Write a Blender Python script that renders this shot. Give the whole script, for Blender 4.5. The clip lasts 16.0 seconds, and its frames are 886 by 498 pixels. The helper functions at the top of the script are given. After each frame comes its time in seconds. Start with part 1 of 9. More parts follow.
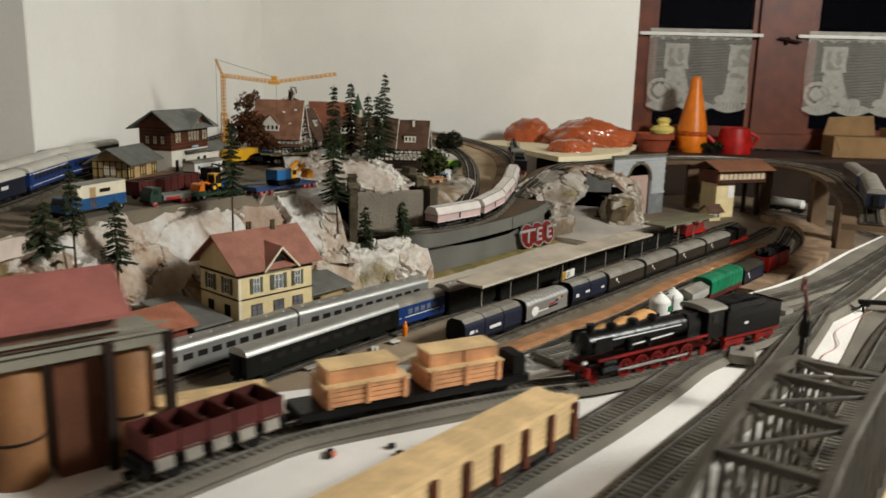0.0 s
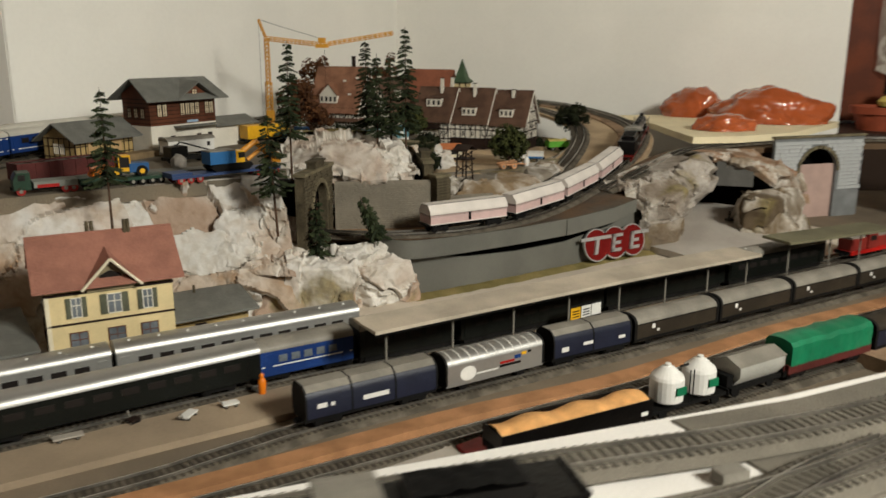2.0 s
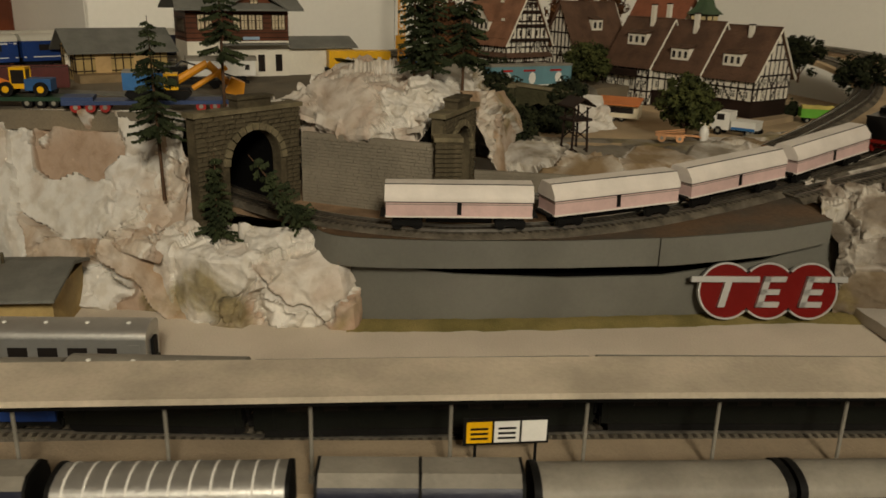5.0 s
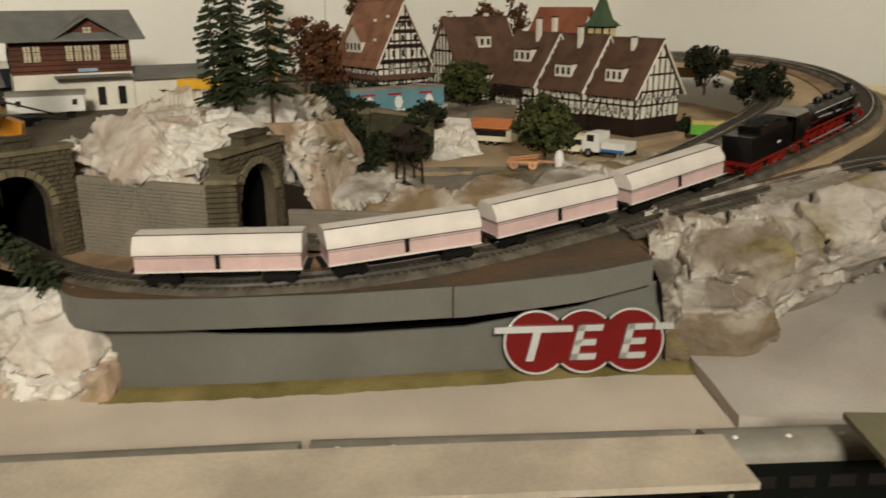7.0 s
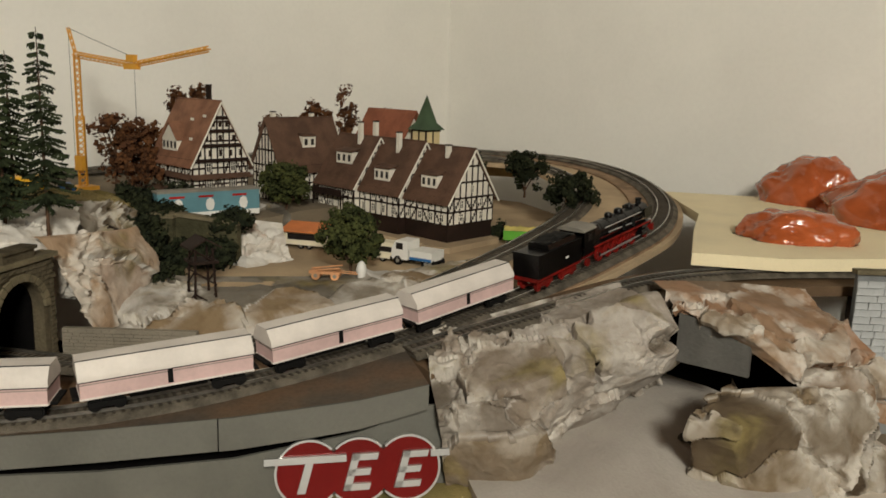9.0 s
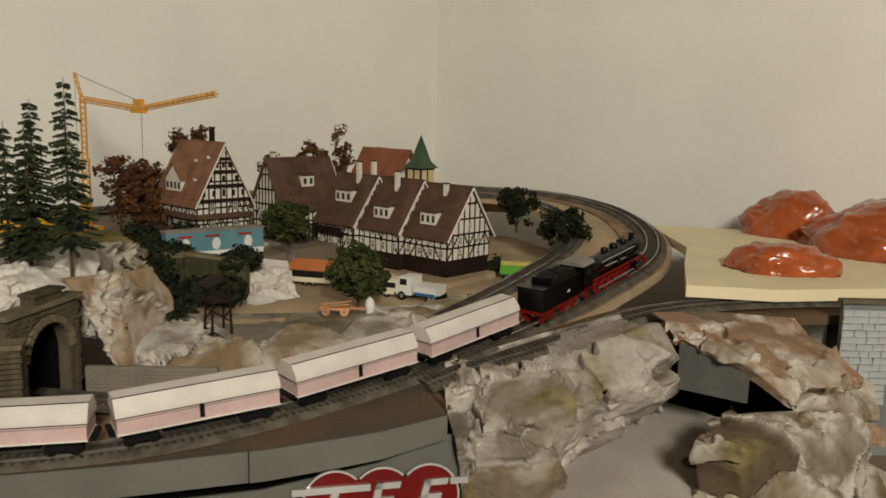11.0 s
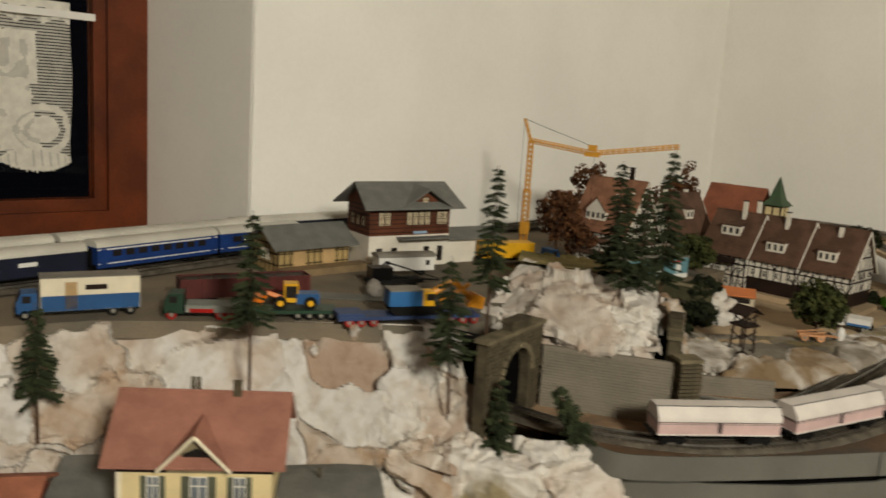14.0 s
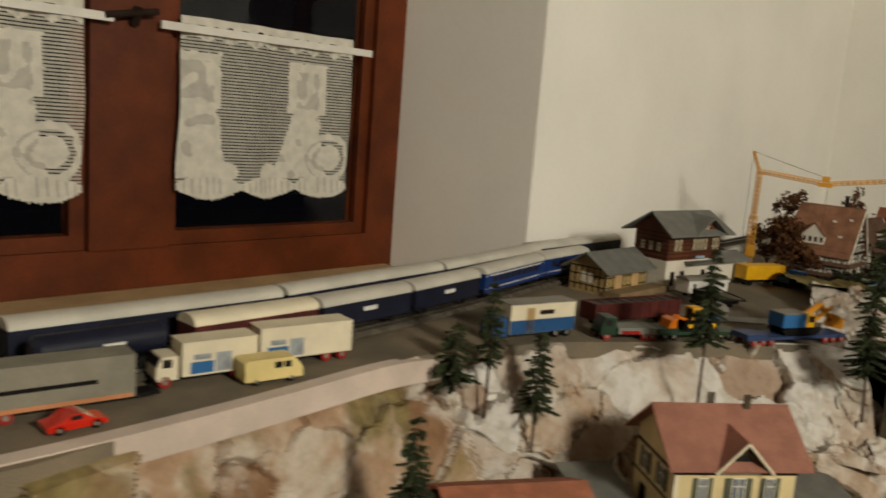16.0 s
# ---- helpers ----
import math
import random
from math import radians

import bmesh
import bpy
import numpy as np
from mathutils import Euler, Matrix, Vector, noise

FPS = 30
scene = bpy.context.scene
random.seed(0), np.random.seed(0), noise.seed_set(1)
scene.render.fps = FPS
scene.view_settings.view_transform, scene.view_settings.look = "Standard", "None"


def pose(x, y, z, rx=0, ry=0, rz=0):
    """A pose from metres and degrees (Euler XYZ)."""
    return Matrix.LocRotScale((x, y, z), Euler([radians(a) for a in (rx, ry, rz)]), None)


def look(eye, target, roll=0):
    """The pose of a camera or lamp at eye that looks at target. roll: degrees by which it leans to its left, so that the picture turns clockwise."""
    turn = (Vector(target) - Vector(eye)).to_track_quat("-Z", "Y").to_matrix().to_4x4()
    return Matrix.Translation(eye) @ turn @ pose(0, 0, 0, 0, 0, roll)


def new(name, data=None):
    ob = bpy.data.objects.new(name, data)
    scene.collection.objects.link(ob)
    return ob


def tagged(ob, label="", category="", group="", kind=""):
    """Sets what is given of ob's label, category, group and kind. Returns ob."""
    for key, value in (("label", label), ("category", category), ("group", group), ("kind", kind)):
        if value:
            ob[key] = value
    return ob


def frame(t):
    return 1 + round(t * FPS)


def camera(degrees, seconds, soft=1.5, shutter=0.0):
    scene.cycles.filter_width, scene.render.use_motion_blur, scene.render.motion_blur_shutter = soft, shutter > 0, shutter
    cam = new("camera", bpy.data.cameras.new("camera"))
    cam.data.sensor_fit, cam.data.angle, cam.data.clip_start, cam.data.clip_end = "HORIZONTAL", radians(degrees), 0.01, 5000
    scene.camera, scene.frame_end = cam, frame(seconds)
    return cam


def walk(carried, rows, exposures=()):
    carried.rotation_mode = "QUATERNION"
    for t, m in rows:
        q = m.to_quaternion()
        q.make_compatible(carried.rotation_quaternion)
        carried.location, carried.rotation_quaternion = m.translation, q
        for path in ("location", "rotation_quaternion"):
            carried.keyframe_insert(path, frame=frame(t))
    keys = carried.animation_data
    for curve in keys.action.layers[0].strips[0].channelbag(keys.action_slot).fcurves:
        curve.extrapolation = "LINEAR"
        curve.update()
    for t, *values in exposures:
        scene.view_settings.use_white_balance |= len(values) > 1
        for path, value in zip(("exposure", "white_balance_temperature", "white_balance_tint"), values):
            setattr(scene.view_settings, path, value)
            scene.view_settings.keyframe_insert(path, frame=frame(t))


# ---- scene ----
cam = camera(57.0, 16.0, soft=1.6, shutter=0.5)
PATH = [
    (0, (-0.041, -0.025, 1.277), (-1.18, 1.566, 0.862), 1.5),
    (0.5, (0.051, 0.123, 1.27), (-1.258, 1.58, 0.868), 0.5),
    (1, (0.067, 0.243, 1.264), (-1.343, 1.608, 0.878), 0.4),
    (1.5, (0.017, 0.398, 1.249), (-1.448, 1.69, 0.82), 1.0),
    (2, (-0.005, 0.588, 1.25), (-1.593, 1.704, 0.767), 0.1),
    (2.5, (0.005, 0.743, 1.237), (-1.697, 1.666, 0.735), -0.5),
    (3, (-0.061, 0.867, 1.219), (-1.809, 1.694, 0.706), -0.1),
    (5.5, (-0.267, 1.258, 1.196), (-2.167, 1.372, 0.582), 0.7),
    (6, (-0.285, 1.312, 1.204), (-2.191, 1.373, 0.601), -0.2),
    (6.5, (-0.311, 1.369, 1.2), (-2.213, 1.513, 0.598), -0.3),
    (7, (-0.319, 1.408, 1.203), (-2.22, 1.63, 0.622), -0.4),
    (7.5, (-0.321, 1.435, 1.217), (-2.217, 1.762, 0.673), 0.7),
    (8, (-0.331, 1.456, 1.227), (-2.229, 1.872, 0.753), 1.6),
    (8.5, (-0.324, 1.475, 1.243), (-2.216, 1.956, 0.808), 2.0),
    (9, (-0.322, 1.493, 1.244), (-2.209, 2.021, 0.841), 1.9),
    (11.5, (-0.273, 1.405, 1.263), (-2.157, 1.995, 0.944), 1.5),
    (12, (-0.229, 1.292, 1.296), (-2.113, 1.865, 0.946), 1.9),
    (12.5, (-0.187, 1.15, 1.308), (-2.075, 1.727, 0.985), 1.8),
    (13, (-0.154, 1.058, 1.328), (-2.058, 1.572, 0.993), 2.0),
    (13.5, (-0.182, 0.97, 1.322), (-2.105, 1.398, 0.977), 2.5),
    (14, (-0.229, 0.844, 1.316), (-2.157, 1.253, 0.971), 3.7),
    (14.5, (-0.277, 0.709, 1.325), (-2.194, 1.156, 0.969), 4.5),
    (15, (-0.261, 0.548, 1.327), (-2.161, 1.061, 0.97), 4.5),
    (15.5, (-0.24, 0.395, 1.333), (-2.13, 0.942, 0.977), 4.7),
    (16, (-0.248, 0.271, 1.324), (-2.151, 0.796, 1.004), 4.4),
]
walk(cam, [(t, look(eye, target, roll)) for t, eye, target, roll in PATH],
     exposures=[(0, 0.17, 6050, 10), (1.2, 0.13, 6250, 10), (2.5, 0.06, 6450, 9), (3.2, -0.06, 6650, 10), (5.0, -0.42, 7600, 10), (6.0, -0.5, 7700, 10), (6.6, -0.1, 7100, 10), (7.1, 0.25, 6700, 10),
                (7.6, 0.3, 6500, 10), (8.4, 0.2, 6500, 10), (9.2, 0.08, 6600, 10), (12.5, -0.02, 6750, 10), (14, 0.05, 6750, 10), (16, -0.1, 7000, 10)])

# ---- light: a warm ceiling lamp in the room, night outside ----
# room frame: corner, u runs along the north wall, v runs along the west wall
PHI = 31.0
CORNER = Vector((-2.38, 2.068, 0.0))
UDIR = Vector((0.857, 0.515, 0.0))
VDIR = Vector((0.515, -0.857, 0.0))


def room(u, v, z):
    return CORNER + UDIR * u + VDIR * v + Vector((0, 0, z))


world = bpy.data.worlds.new("night")
world.use_nodes = True
scene.world = world
bg = world.node_tree.nodes["Background"]
bg.inputs[0].default_value = (0.0015, 0.0016, 0.0022, 1)
bg.inputs[1].default_value = 1.0


def lamp(name, place, power, radius, colour):
    data = bpy.data.lights.new(name, "POINT")
    data.energy, data.shadow_soft_size, data.color = power, radius, colour
    ob = new(name, data)
    ob.matrix_world = Matrix.Translation(place)
    return ob


LAMP = Vector((1.19, 1.38, 2.15))
lamp("ceiling_lamp_light", LAMP, 196, 0.2, (1.03, 1.0, 0.88))

# ---- materials ----
def rgb(h):
    """sRGB 0..255 triple to linear."""
    return tuple(((c / 255) / 12.92 if c / 255 <= 0.04045 else ((c / 255 + 0.055) / 1.055) ** 2.4) for c in h) + (1,)


def mat(name, col, rough=0.6, metal=0.0, col2=None, scale=30.0, fine=300.0, var=0.25, bump=0.15, dist=0.002, coat=0.0, spec=0.3):
    """A painted or natural surface: a base colour broken up at two scales, with fine relief."""
    m = bpy.data.materials.new(name)
    m.use_nodes = True
    nt = m.node_tree
    b = nt.nodes["Principled BSDF"]
    tc = nt.nodes.new("ShaderNodeTexCoord")
    n1 = nt.nodes.new("ShaderNodeTexNoise")
    n1.inputs["Scale"].default_value, n1.inputs["Detail"].default_value = scale, 4
    n2 = nt.nodes.new("ShaderNodeTexNoise")
    n2.inputs["Scale"].default_value, n2.inputs["Detail"].default_value = fine, 3
    nt.links.new(tc.outputs["Object"], n1.inputs["Vector"])
    nt.links.new(tc.outputs["Object"], n2.inputs["Vector"])
    r1 = nt.nodes.new("ShaderNodeValToRGB")
    r1.color_ramp.elements[0].position, r1.color_ramp.elements[1].position = 0.38, 0.62
    a = tuple(col[:3])
    c = tuple(col2[:3]) if col2 else tuple(min(1, x * (1 + var)) for x in a)
    d = a if col2 else tuple(x * (1 - var) for x in a)
    r1.color_ramp.elements[0].color = (*d, 1)
    r1.color_ramp.elements[1].color = (*c, 1)
    nt.links.new(n1.outputs["Fac"], r1.inputs["Fac"])
    mx = nt.nodes.new("ShaderNodeMix")
    mx.data_type, mx.blend_type = "RGBA", "MULTIPLY"
    mx.inputs[0].default_value = 0.6
    r2 = nt.nodes.new("ShaderNodeValToRGB")
    r2.color_ramp.elements[0].position, r2.color_ramp.elements[1].position = 0.3, 0.6
    r2.color_ramp.elements[0].color = (1 - var, 1 - var, 1 - var, 1)
    r2.color_ramp.elements[1].color = (1, 1, 1, 1)
    nt.links.new(n2.outputs["Fac"], r2.inputs["Fac"])
    nt.links.new(r1.outputs["Color"], mx.inputs[6])
    nt.links.new(r2.outputs["Color"], mx.inputs[7])
    nt.links.new(mx.outputs[2], b.inputs["Base Color"])
    b.inputs["Roughness"].default_value = rough
    b.inputs["Metallic"].default_value = metal
    b.inputs["Coat Weight"].default_value = coat
    b.inputs["Specular IOR Level"].default_value = spec
    if bump:
        bp = nt.nodes.new("ShaderNodeBump")
        bp.inputs["Strength"].default_value, bp.inputs["Distance"].default_value = bump, dist
        nt.links.new(n2.outputs["Fac"], bp.inputs["Height"])
        nt.links.new(bp.outputs["Normal"], b.inputs["Normal"])
    return m


def rock_mat(name, cols, scale=13.0, bump=0.5, moss=0.0):
    """Painted plaster rock: each plate of the mesh takes a paint of its own, its torn rim shows bare plaster, with stains and moss."""
    m = bpy.data.materials.new(name)
    m.use_nodes = True
    nt = m.node_tree
    b = nt.nodes["Principled BSDF"]
    tc = nt.nodes.new("ShaderNodeTexCoord")

    def grain(size, detail, twist=0.0):
        n = nt.nodes.new("ShaderNodeTexNoise")
        n.inputs["Scale"].default_value, n.inputs["Detail"].default_value, n.inputs["Distortion"].default_value = size, detail, twist
        nt.links.new(tc.outputs["Object"], n.inputs["Vector"])
        return n.outputs["Fac"]

    def ramp(fac, *stops):
        r = nt.nodes.new("ShaderNodeValToRGB")
        while len(r.color_ramp.elements) < len(stops):
            r.color_ramp.elements.new(0.5)
        for e, (p, c) in zip(r.color_ramp.elements, stops):
            e.position, e.color = p, c
        nt.links.new(fac, r.inputs["Fac"])
        return r.outputs["Color"]

    def mix(kind, fac, a, c):
        x = nt.nodes.new("ShaderNodeMix")
        x.data_type, x.blend_type = "RGBA", kind
        for k, v in ((0, fac), (6, a), (7, c)):
            if isinstance(v, (float, tuple)):
                x.inputs[k].default_value = v
            else:
                nt.links.new(v, x.inputs[k])
        return x.outputs[2]

    plate = nt.nodes.new("ShaderNodeAttribute")
    plate.attribute_name = "plate"
    rim = nt.nodes.new("ShaderNodeAttribute")
    rim.attribute_name = "rim"
    add = nt.nodes.new("ShaderNodeMath")
    add.operation = "MULTIPLY_ADD"
    add.inputs[1].default_value = 0.55
    off = nt.nodes.new("ShaderNodeMath")
    off.operation = "SUBTRACT"
    off.inputs[1].default_value = 0.275
    nt.links.new(plate.outputs["Fac"], off.inputs[0])
    nt.links.new(grain(18, 5, 0.6), add.inputs[0])
    nt.links.new(off.outputs[0], add.inputs[2])
    colour = ramp(add.outputs[0], *[(p, rgb(c)) for p, c in cols])
    edge = nt.nodes.new("ShaderNodeMath")
    edge.operation = "MULTIPLY"
    nt.links.new(rim.outputs["Fac"], edge.inputs[0])
    nt.links.new(ramp(grain(34, 4), (0.44, (0, 0, 0, 1)), (0.56, (0.75, 0.75, 0.75, 1))), edge.inputs[1])
    colour = mix("MIX", edge.outputs[0], colour, rgb((206, 200, 190)))
    if moss:
        spread = ramp(grain(9, 5, 0.4), (0.70 - moss, (0, 0, 0, 1)), (0.78 - moss, (0.85, 0.85, 0.85, 1)))
        colour = mix("MIX", spread, colour, ramp(grain(60, 4), (0.35, rgb((96, 84, 52))), (0.65, rgb((140, 126, 82)))))
    colour = mix("MULTIPLY", 0.5, colour, ramp(grain(75, 6), (0.36, (0.72, 0.66, 0.58, 1)), (0.52, (1, 1, 1, 1))))
    nt.links.new(colour, b.inputs["Base Color"])
    b.inputs["Roughness"].default_value = 0.8
    b.inputs["Specular IOR Level"].default_value = 0.25
    bp = nt.nodes.new("ShaderNodeBump")
    bp.inputs["Strength"].default_value, bp.inputs["Distance"].default_value = bump, 0.005
    nt.links.new(grain(scale * 4, 7, 0.8), bp.inputs["Height"])
    nt.links.new(bp.outputs["Normal"], b.inputs["Normal"])
    return m


def glow(name, col, power):
    m = bpy.data.materials.new(name)
    m.use_nodes = True
    b = m.node_tree.nodes["Principled BSDF"]
    b.inputs["Base Color"].default_value = col
    b.inputs["Emission Color"].default_value = col
    b.inputs["Emission Strength"].default_value = power
    return m


def glass_mat(name, tint=(0.9, 0.95, 1.0), rough=0.02):
    m = bpy.data.materials.new(name)
    m.use_nodes = True
    b = m.node_tree.nodes["Principled BSDF"]
    b.inputs["Base Color"].default_value = (*tint, 1)
    b.inputs["Roughness"].default_value = rough
    b.inputs["Transmission Weight"].default_value = 1.0
    b.inputs["IOR"].default_value = 1.25
    return m


PLASTER = mat("white_wall_plaster", rgb((244, 241, 233)), 0.9, scale=3, fine=120, var=0.035, bump=0.25, dist=0.001, spec=0.2)
# ceiling and floor are out of view; dark colours hold back bounced light
CEIL = mat("dimmed_ceiling", rgb((92, 76, 60)), 0.9, var=0.06, scale=3)
FLOOR = mat("dimmed_floor", rgb((48, 34, 25)), 0.5, var=0.2, scale=6)
FRAMEWOOD = mat("brown_window_wood", rgb((98, 44, 16)), 0.45, scale=14, fine=160, var=0.22, bump=0.1)
GLASS = glass_mat("window_glass")
LINEN = mat("white_rod", rgb((225, 222, 214)), 0.5, var=0.05)
YARD = mat("yard_paint", rgb((112, 101, 86)), 0.85, col2=rgb((130, 116, 98)), scale=8, fine=500, var=0.2, bump=0.3, spec=0.2)
TAN = mat("tan_ground", rgb((198, 186, 170)), 0.9, col2=rgb((212, 200, 184)), scale=9, fine=500, var=0.1, bump=0.3, spec=0.2)
PALEGREY = mat("pale_grey_ground", rgb((158, 150, 140)), 0.9, col2=rgb((178, 170, 158)), scale=9, fine=400, var=0.12, bump=0.25)
ROADGREY = mat("grey_street", rgb((108, 101, 89)), 0.9, col2=rgb((134, 121, 102)), scale=7, fine=500, var=0.2, bump=0.4, spec=0.15)
CORK = mat("brown_cork", rgb((146, 121, 97)), 0.95, scale=30, fine=700, var=0.25, bump=0.5, spec=0.15)
BALLAST = mat("grey_ballast", rgb((100, 93, 82)), 0.95, scale=60, fine=900, var=0.35, bump=0.7, spec=0.15)
SLEEPER = mat("sleeper_plastic", rgb((62, 55, 46)), 0.8, var=0.2, spec=0.2)
RAIL = mat("rail_metal", rgb((205, 202, 196)), 0.34, 1.0, var=0.2)
FOAMW = mat("white_foam_board", rgb((236, 232, 226)), 0.85, var=0.05, scale=12, fine=400, bump=0.2)
WOODB = mat("plywood_edge", rgb((100, 80, 60)), 0.7, var=0.18, scale=20, spec=0.2)
GREYPAINT = mat("grey_painted_board", rgb((102, 101, 94)), 0.5, scale=12, var=0.1, bump=0.12, spec=0.35)
# near-black that paints the shade inside tunnels and hollows
SHADEBLACK = mat("painted_shade_black", rgb((8, 7, 7)), 0.9, var=0.2, spec=0.1)
ROCK = rock_mat("plaster_rock", [(0.10, (162, 140, 122)), (0.24, (190, 174, 159)), (0.36, (212, 208, 202)), (0.66, (206, 203, 197)), (0.80, (190, 176, 162)), (0.96, (168, 142, 116))], moss=0.08)
ROCKC = rock_mat("grey_white_plaster_rock", [(0.10, (104, 95, 84)), (0.32, (138, 128, 117)), (0.55, (176, 168, 159)), (0.75, (132, 120, 107)), (0.95, (116, 100, 78))], moss=0.13)
ROCKW = rock_mat("white_plaster_rock", [(0.10, (188, 172, 158)), (0.28, (218, 213, 205)), (0.66, (216, 211, 203)), (0.82, (194, 182, 170)), (0.95, (176, 150, 130))], moss=0.09)
ROCKG = rock_mat("grey_plaster_rock", [(0.12, (92, 86, 76)), (0.40, (122, 115, 104)), (0.62, (136, 127, 114)), (0.74, (204, 200, 194)), (0.84, (188, 180, 170)), (0.95, (132, 112, 86))], 15.0, 0.28, moss=0.10)
ROCKO = rock_mat("ochre_plaster_rock", [(0.08, (116, 98, 80)), (0.26, (142, 114, 90)), (0.52, (156, 120, 93)), (0.72, (146, 120, 95)), (0.84, (192, 184, 172)), (0.95, (142, 126, 106))], 10.0, 0.3, moss=0.04)
TURF = mat("dry_turf", rgb((112, 102, 58)), 0.95, col2=rgb((146, 130, 82)), scale=18, fine=700, var=0.3, bump=0.8)
STONE = mat("dark_tunnel_stone", rgb((84, 76, 60)), 0.9, scale=40, fine=300, var=0.35, bump=0.6, spec=0.15)
STONEL = mat("arch_stone", rgb((112, 103, 82)), 0.9, scale=40, fine=300, var=0.25, bump=0.5, spec=0.15)
EMBOSS = mat("grey_wall_sheet", rgb((130, 122, 108)), 0.75, scale=20, fine=200, var=0.1, bump=0.5)
BLACK = mat("black_paint", rgb((10, 9, 9)), 0.3, var=0.3, spec=0.27)
BLACKM = mat("black_matt", rgb((12, 11, 10)), 0.7, var=0.3, spec=0.2)
RED = mat("red_paint", rgb((170, 22, 16)), 0.45, var=0.25)
SILVER = mat("silver_coach", rgb((186, 185, 180)), 0.36, 0.7, var=0.08, scale=20)
PALEROOF = mat("pale_coach_roof", rgb((200, 196, 184)), 0.42, var=0.08, scale=20)
SILVERROOF = mat("silver_roof", rgb((200, 199, 195)), 0.5, 0.95, var=0.06, scale=20)
GREYROOF = mat("grey_roof", rgb((132, 127, 117)), 0.5, var=0.15)
COACHGREEN = mat("dark_green_coach", rgb((13, 16, 13)), 0.4, var=0.15)
BLUE = mat("bright_blue_coach", rgb((24, 54, 112)), 0.4, var=0.12)
NAVY = mat("navy_coach", rgb((27, 31, 48)), 0.45, var=0.15)
CREAM = mat("cream_paint", rgb((226, 216, 190)), 0.5, var=0.06)
WHITE = mat("white_plastic", rgb((226, 224, 218)), 0.45, var=0.05)
BROWN = mat("brown_wagon", rgb((46, 39, 29)), 0.6, var=0.2)
OXIDE = mat("oxide_red_wagon", rgb((128, 40, 32)), 0.6, var=0.15)
MAROON = mat("maroon_wagon", rgb((80, 32, 28)), 0.6, var=0.2)
GREEN = mat("green_tarpaulin", rgb((24, 112, 76)), 0.45, var=0.15, fine=80)
LIME = mat("lime_green", rgb((96, 168, 52)), 0.5, var=0.1)
YELLOW = mat("yellow_paint", rgb((228, 172, 30)), 0.45, var=0.1)
ORANGE = mat("orange_plastic", rgb((226, 122, 24)), 0.35, var=0.1)
WOOD = mat("light_wood", rgb((206, 150, 106)), 0.6, scale=40, fine=200, var=0.2)
PLANK = mat("pale_planks", rgb((222, 190, 140)), 0.6, scale=40, fine=200, var=0.15)
SAND = mat("sand_load", rgb((222, 166, 104)), 0.9, scale=60, fine=900, var=0.15, bump=0.6)
ROOFRED = mat("red_tile_roof", rgb((154, 106, 90)), 0.75, scale=40, fine=260, var=0.12, bump=0.4, spec=0.25)
ROOFBROWN = mat("brown_tile_roof", rgb((92, 68, 54)), 0.75, scale=40, fine=260, var=0.2, bump=0.4, spec=0.25)
ROOFORANGE = mat("orange_tile_roof", rgb((138, 98, 76)), 0.75, scale=40, fine=260, var=0.2, bump=0.4, spec=0.25)
ROOFSLATE = mat("slate_roof", rgb((112, 112, 106)), 0.8, scale=40, fine=260, var=0.12, bump=0.3)
WALLYEL = mat("pale_yellow_wall", rgb((216, 197, 150)), 0.75, var=0.08, scale=30)
WALLWHITE = mat("white_house_wall", rgb((226, 220, 206)), 0.75, var=0.06, scale=30)
TIMBER = mat("dark_timber", rgb((40, 27, 21)), 0.7, var=0.25, spec=0.2)
CHALET = mat("brown_chalet_wood", rgb((98, 56, 36)), 0.6, scale=20, fine=250, var=0.25, bump=0.3, spec=0.25)
SHEDWOOD = mat("yellow_shed_wood", rgb((168, 144, 96)), 0.7, scale=30, fine=220, var=0.18, bump=0.3)
WINDOWP = mat("model_window", rgb((206, 190, 160)), 0.4, var=0.1)
WINDARK = mat("dark_model_window", rgb((36, 32, 30)), 0.3, var=0.2)
FIR = mat("fir_needles", rgb((36, 44, 28)), 0.8, col2=rgb((58, 66, 42)), scale=60, var=0.3, bump=0, spec=0.15)
LEAF = mat("leaf_foam", rgb((52, 58, 32)), 0.85, col2=rgb((80, 84, 46)), scale=60, var=0.3, bump=0, spec=0.15)
LEAFDARK = mat("dark_leaf_foam", rgb((28, 33, 21)), 0.85, col2=rgb((46, 50, 31)), scale=60, var=0.3, bump=0, spec=0.15)
LEAFBROWN = mat("brown_leaf_foam", rgb((74, 48, 32)), 0.85, col2=rgb((112, 74, 46)), scale=60, var=0.3, bump=0, spec=0.15)
BARK = mat("bark", rgb((82, 60, 44)), 0.85, var=0.3)
TEERED = mat("enamel_red", rgb((106, 23, 21)), 0.25, var=0.06, bump=0)
CHROME = mat("chrome", rgb((196, 195, 192)), 0.38, 0.6, var=0.04, bump=0, spec=0.5)
TERRACOTTA = mat("glazed_orange_clay", rgb((166, 84, 46)), 0.22, scale=12, fine=60, var=0.12, bump=0.5, dist=0.004, coat=0.6)
CARD = mat("cardboard", rgb((142, 112, 76)), 0.85, var=0.1, scale=20)
CREAMFOAM = mat("cream_foam_board", rgb((232, 218, 182)), 0.8, var=0.05, scale=10)
# dark colour for the unseen walls, so that they return little light
DIMWALL = mat("dimmed_unseen_wall", rgb((56, 42, 31)), 0.7, scale=5, fine=60, var=0.2, spec=0.2)
YARDF = mat("grey_roadbed_foam", rgb((106, 101, 91)), 0.9, col2=rgb((122, 116, 105)), scale=14, fine=500, var=0.16, bump=0.35, spec=0.15)
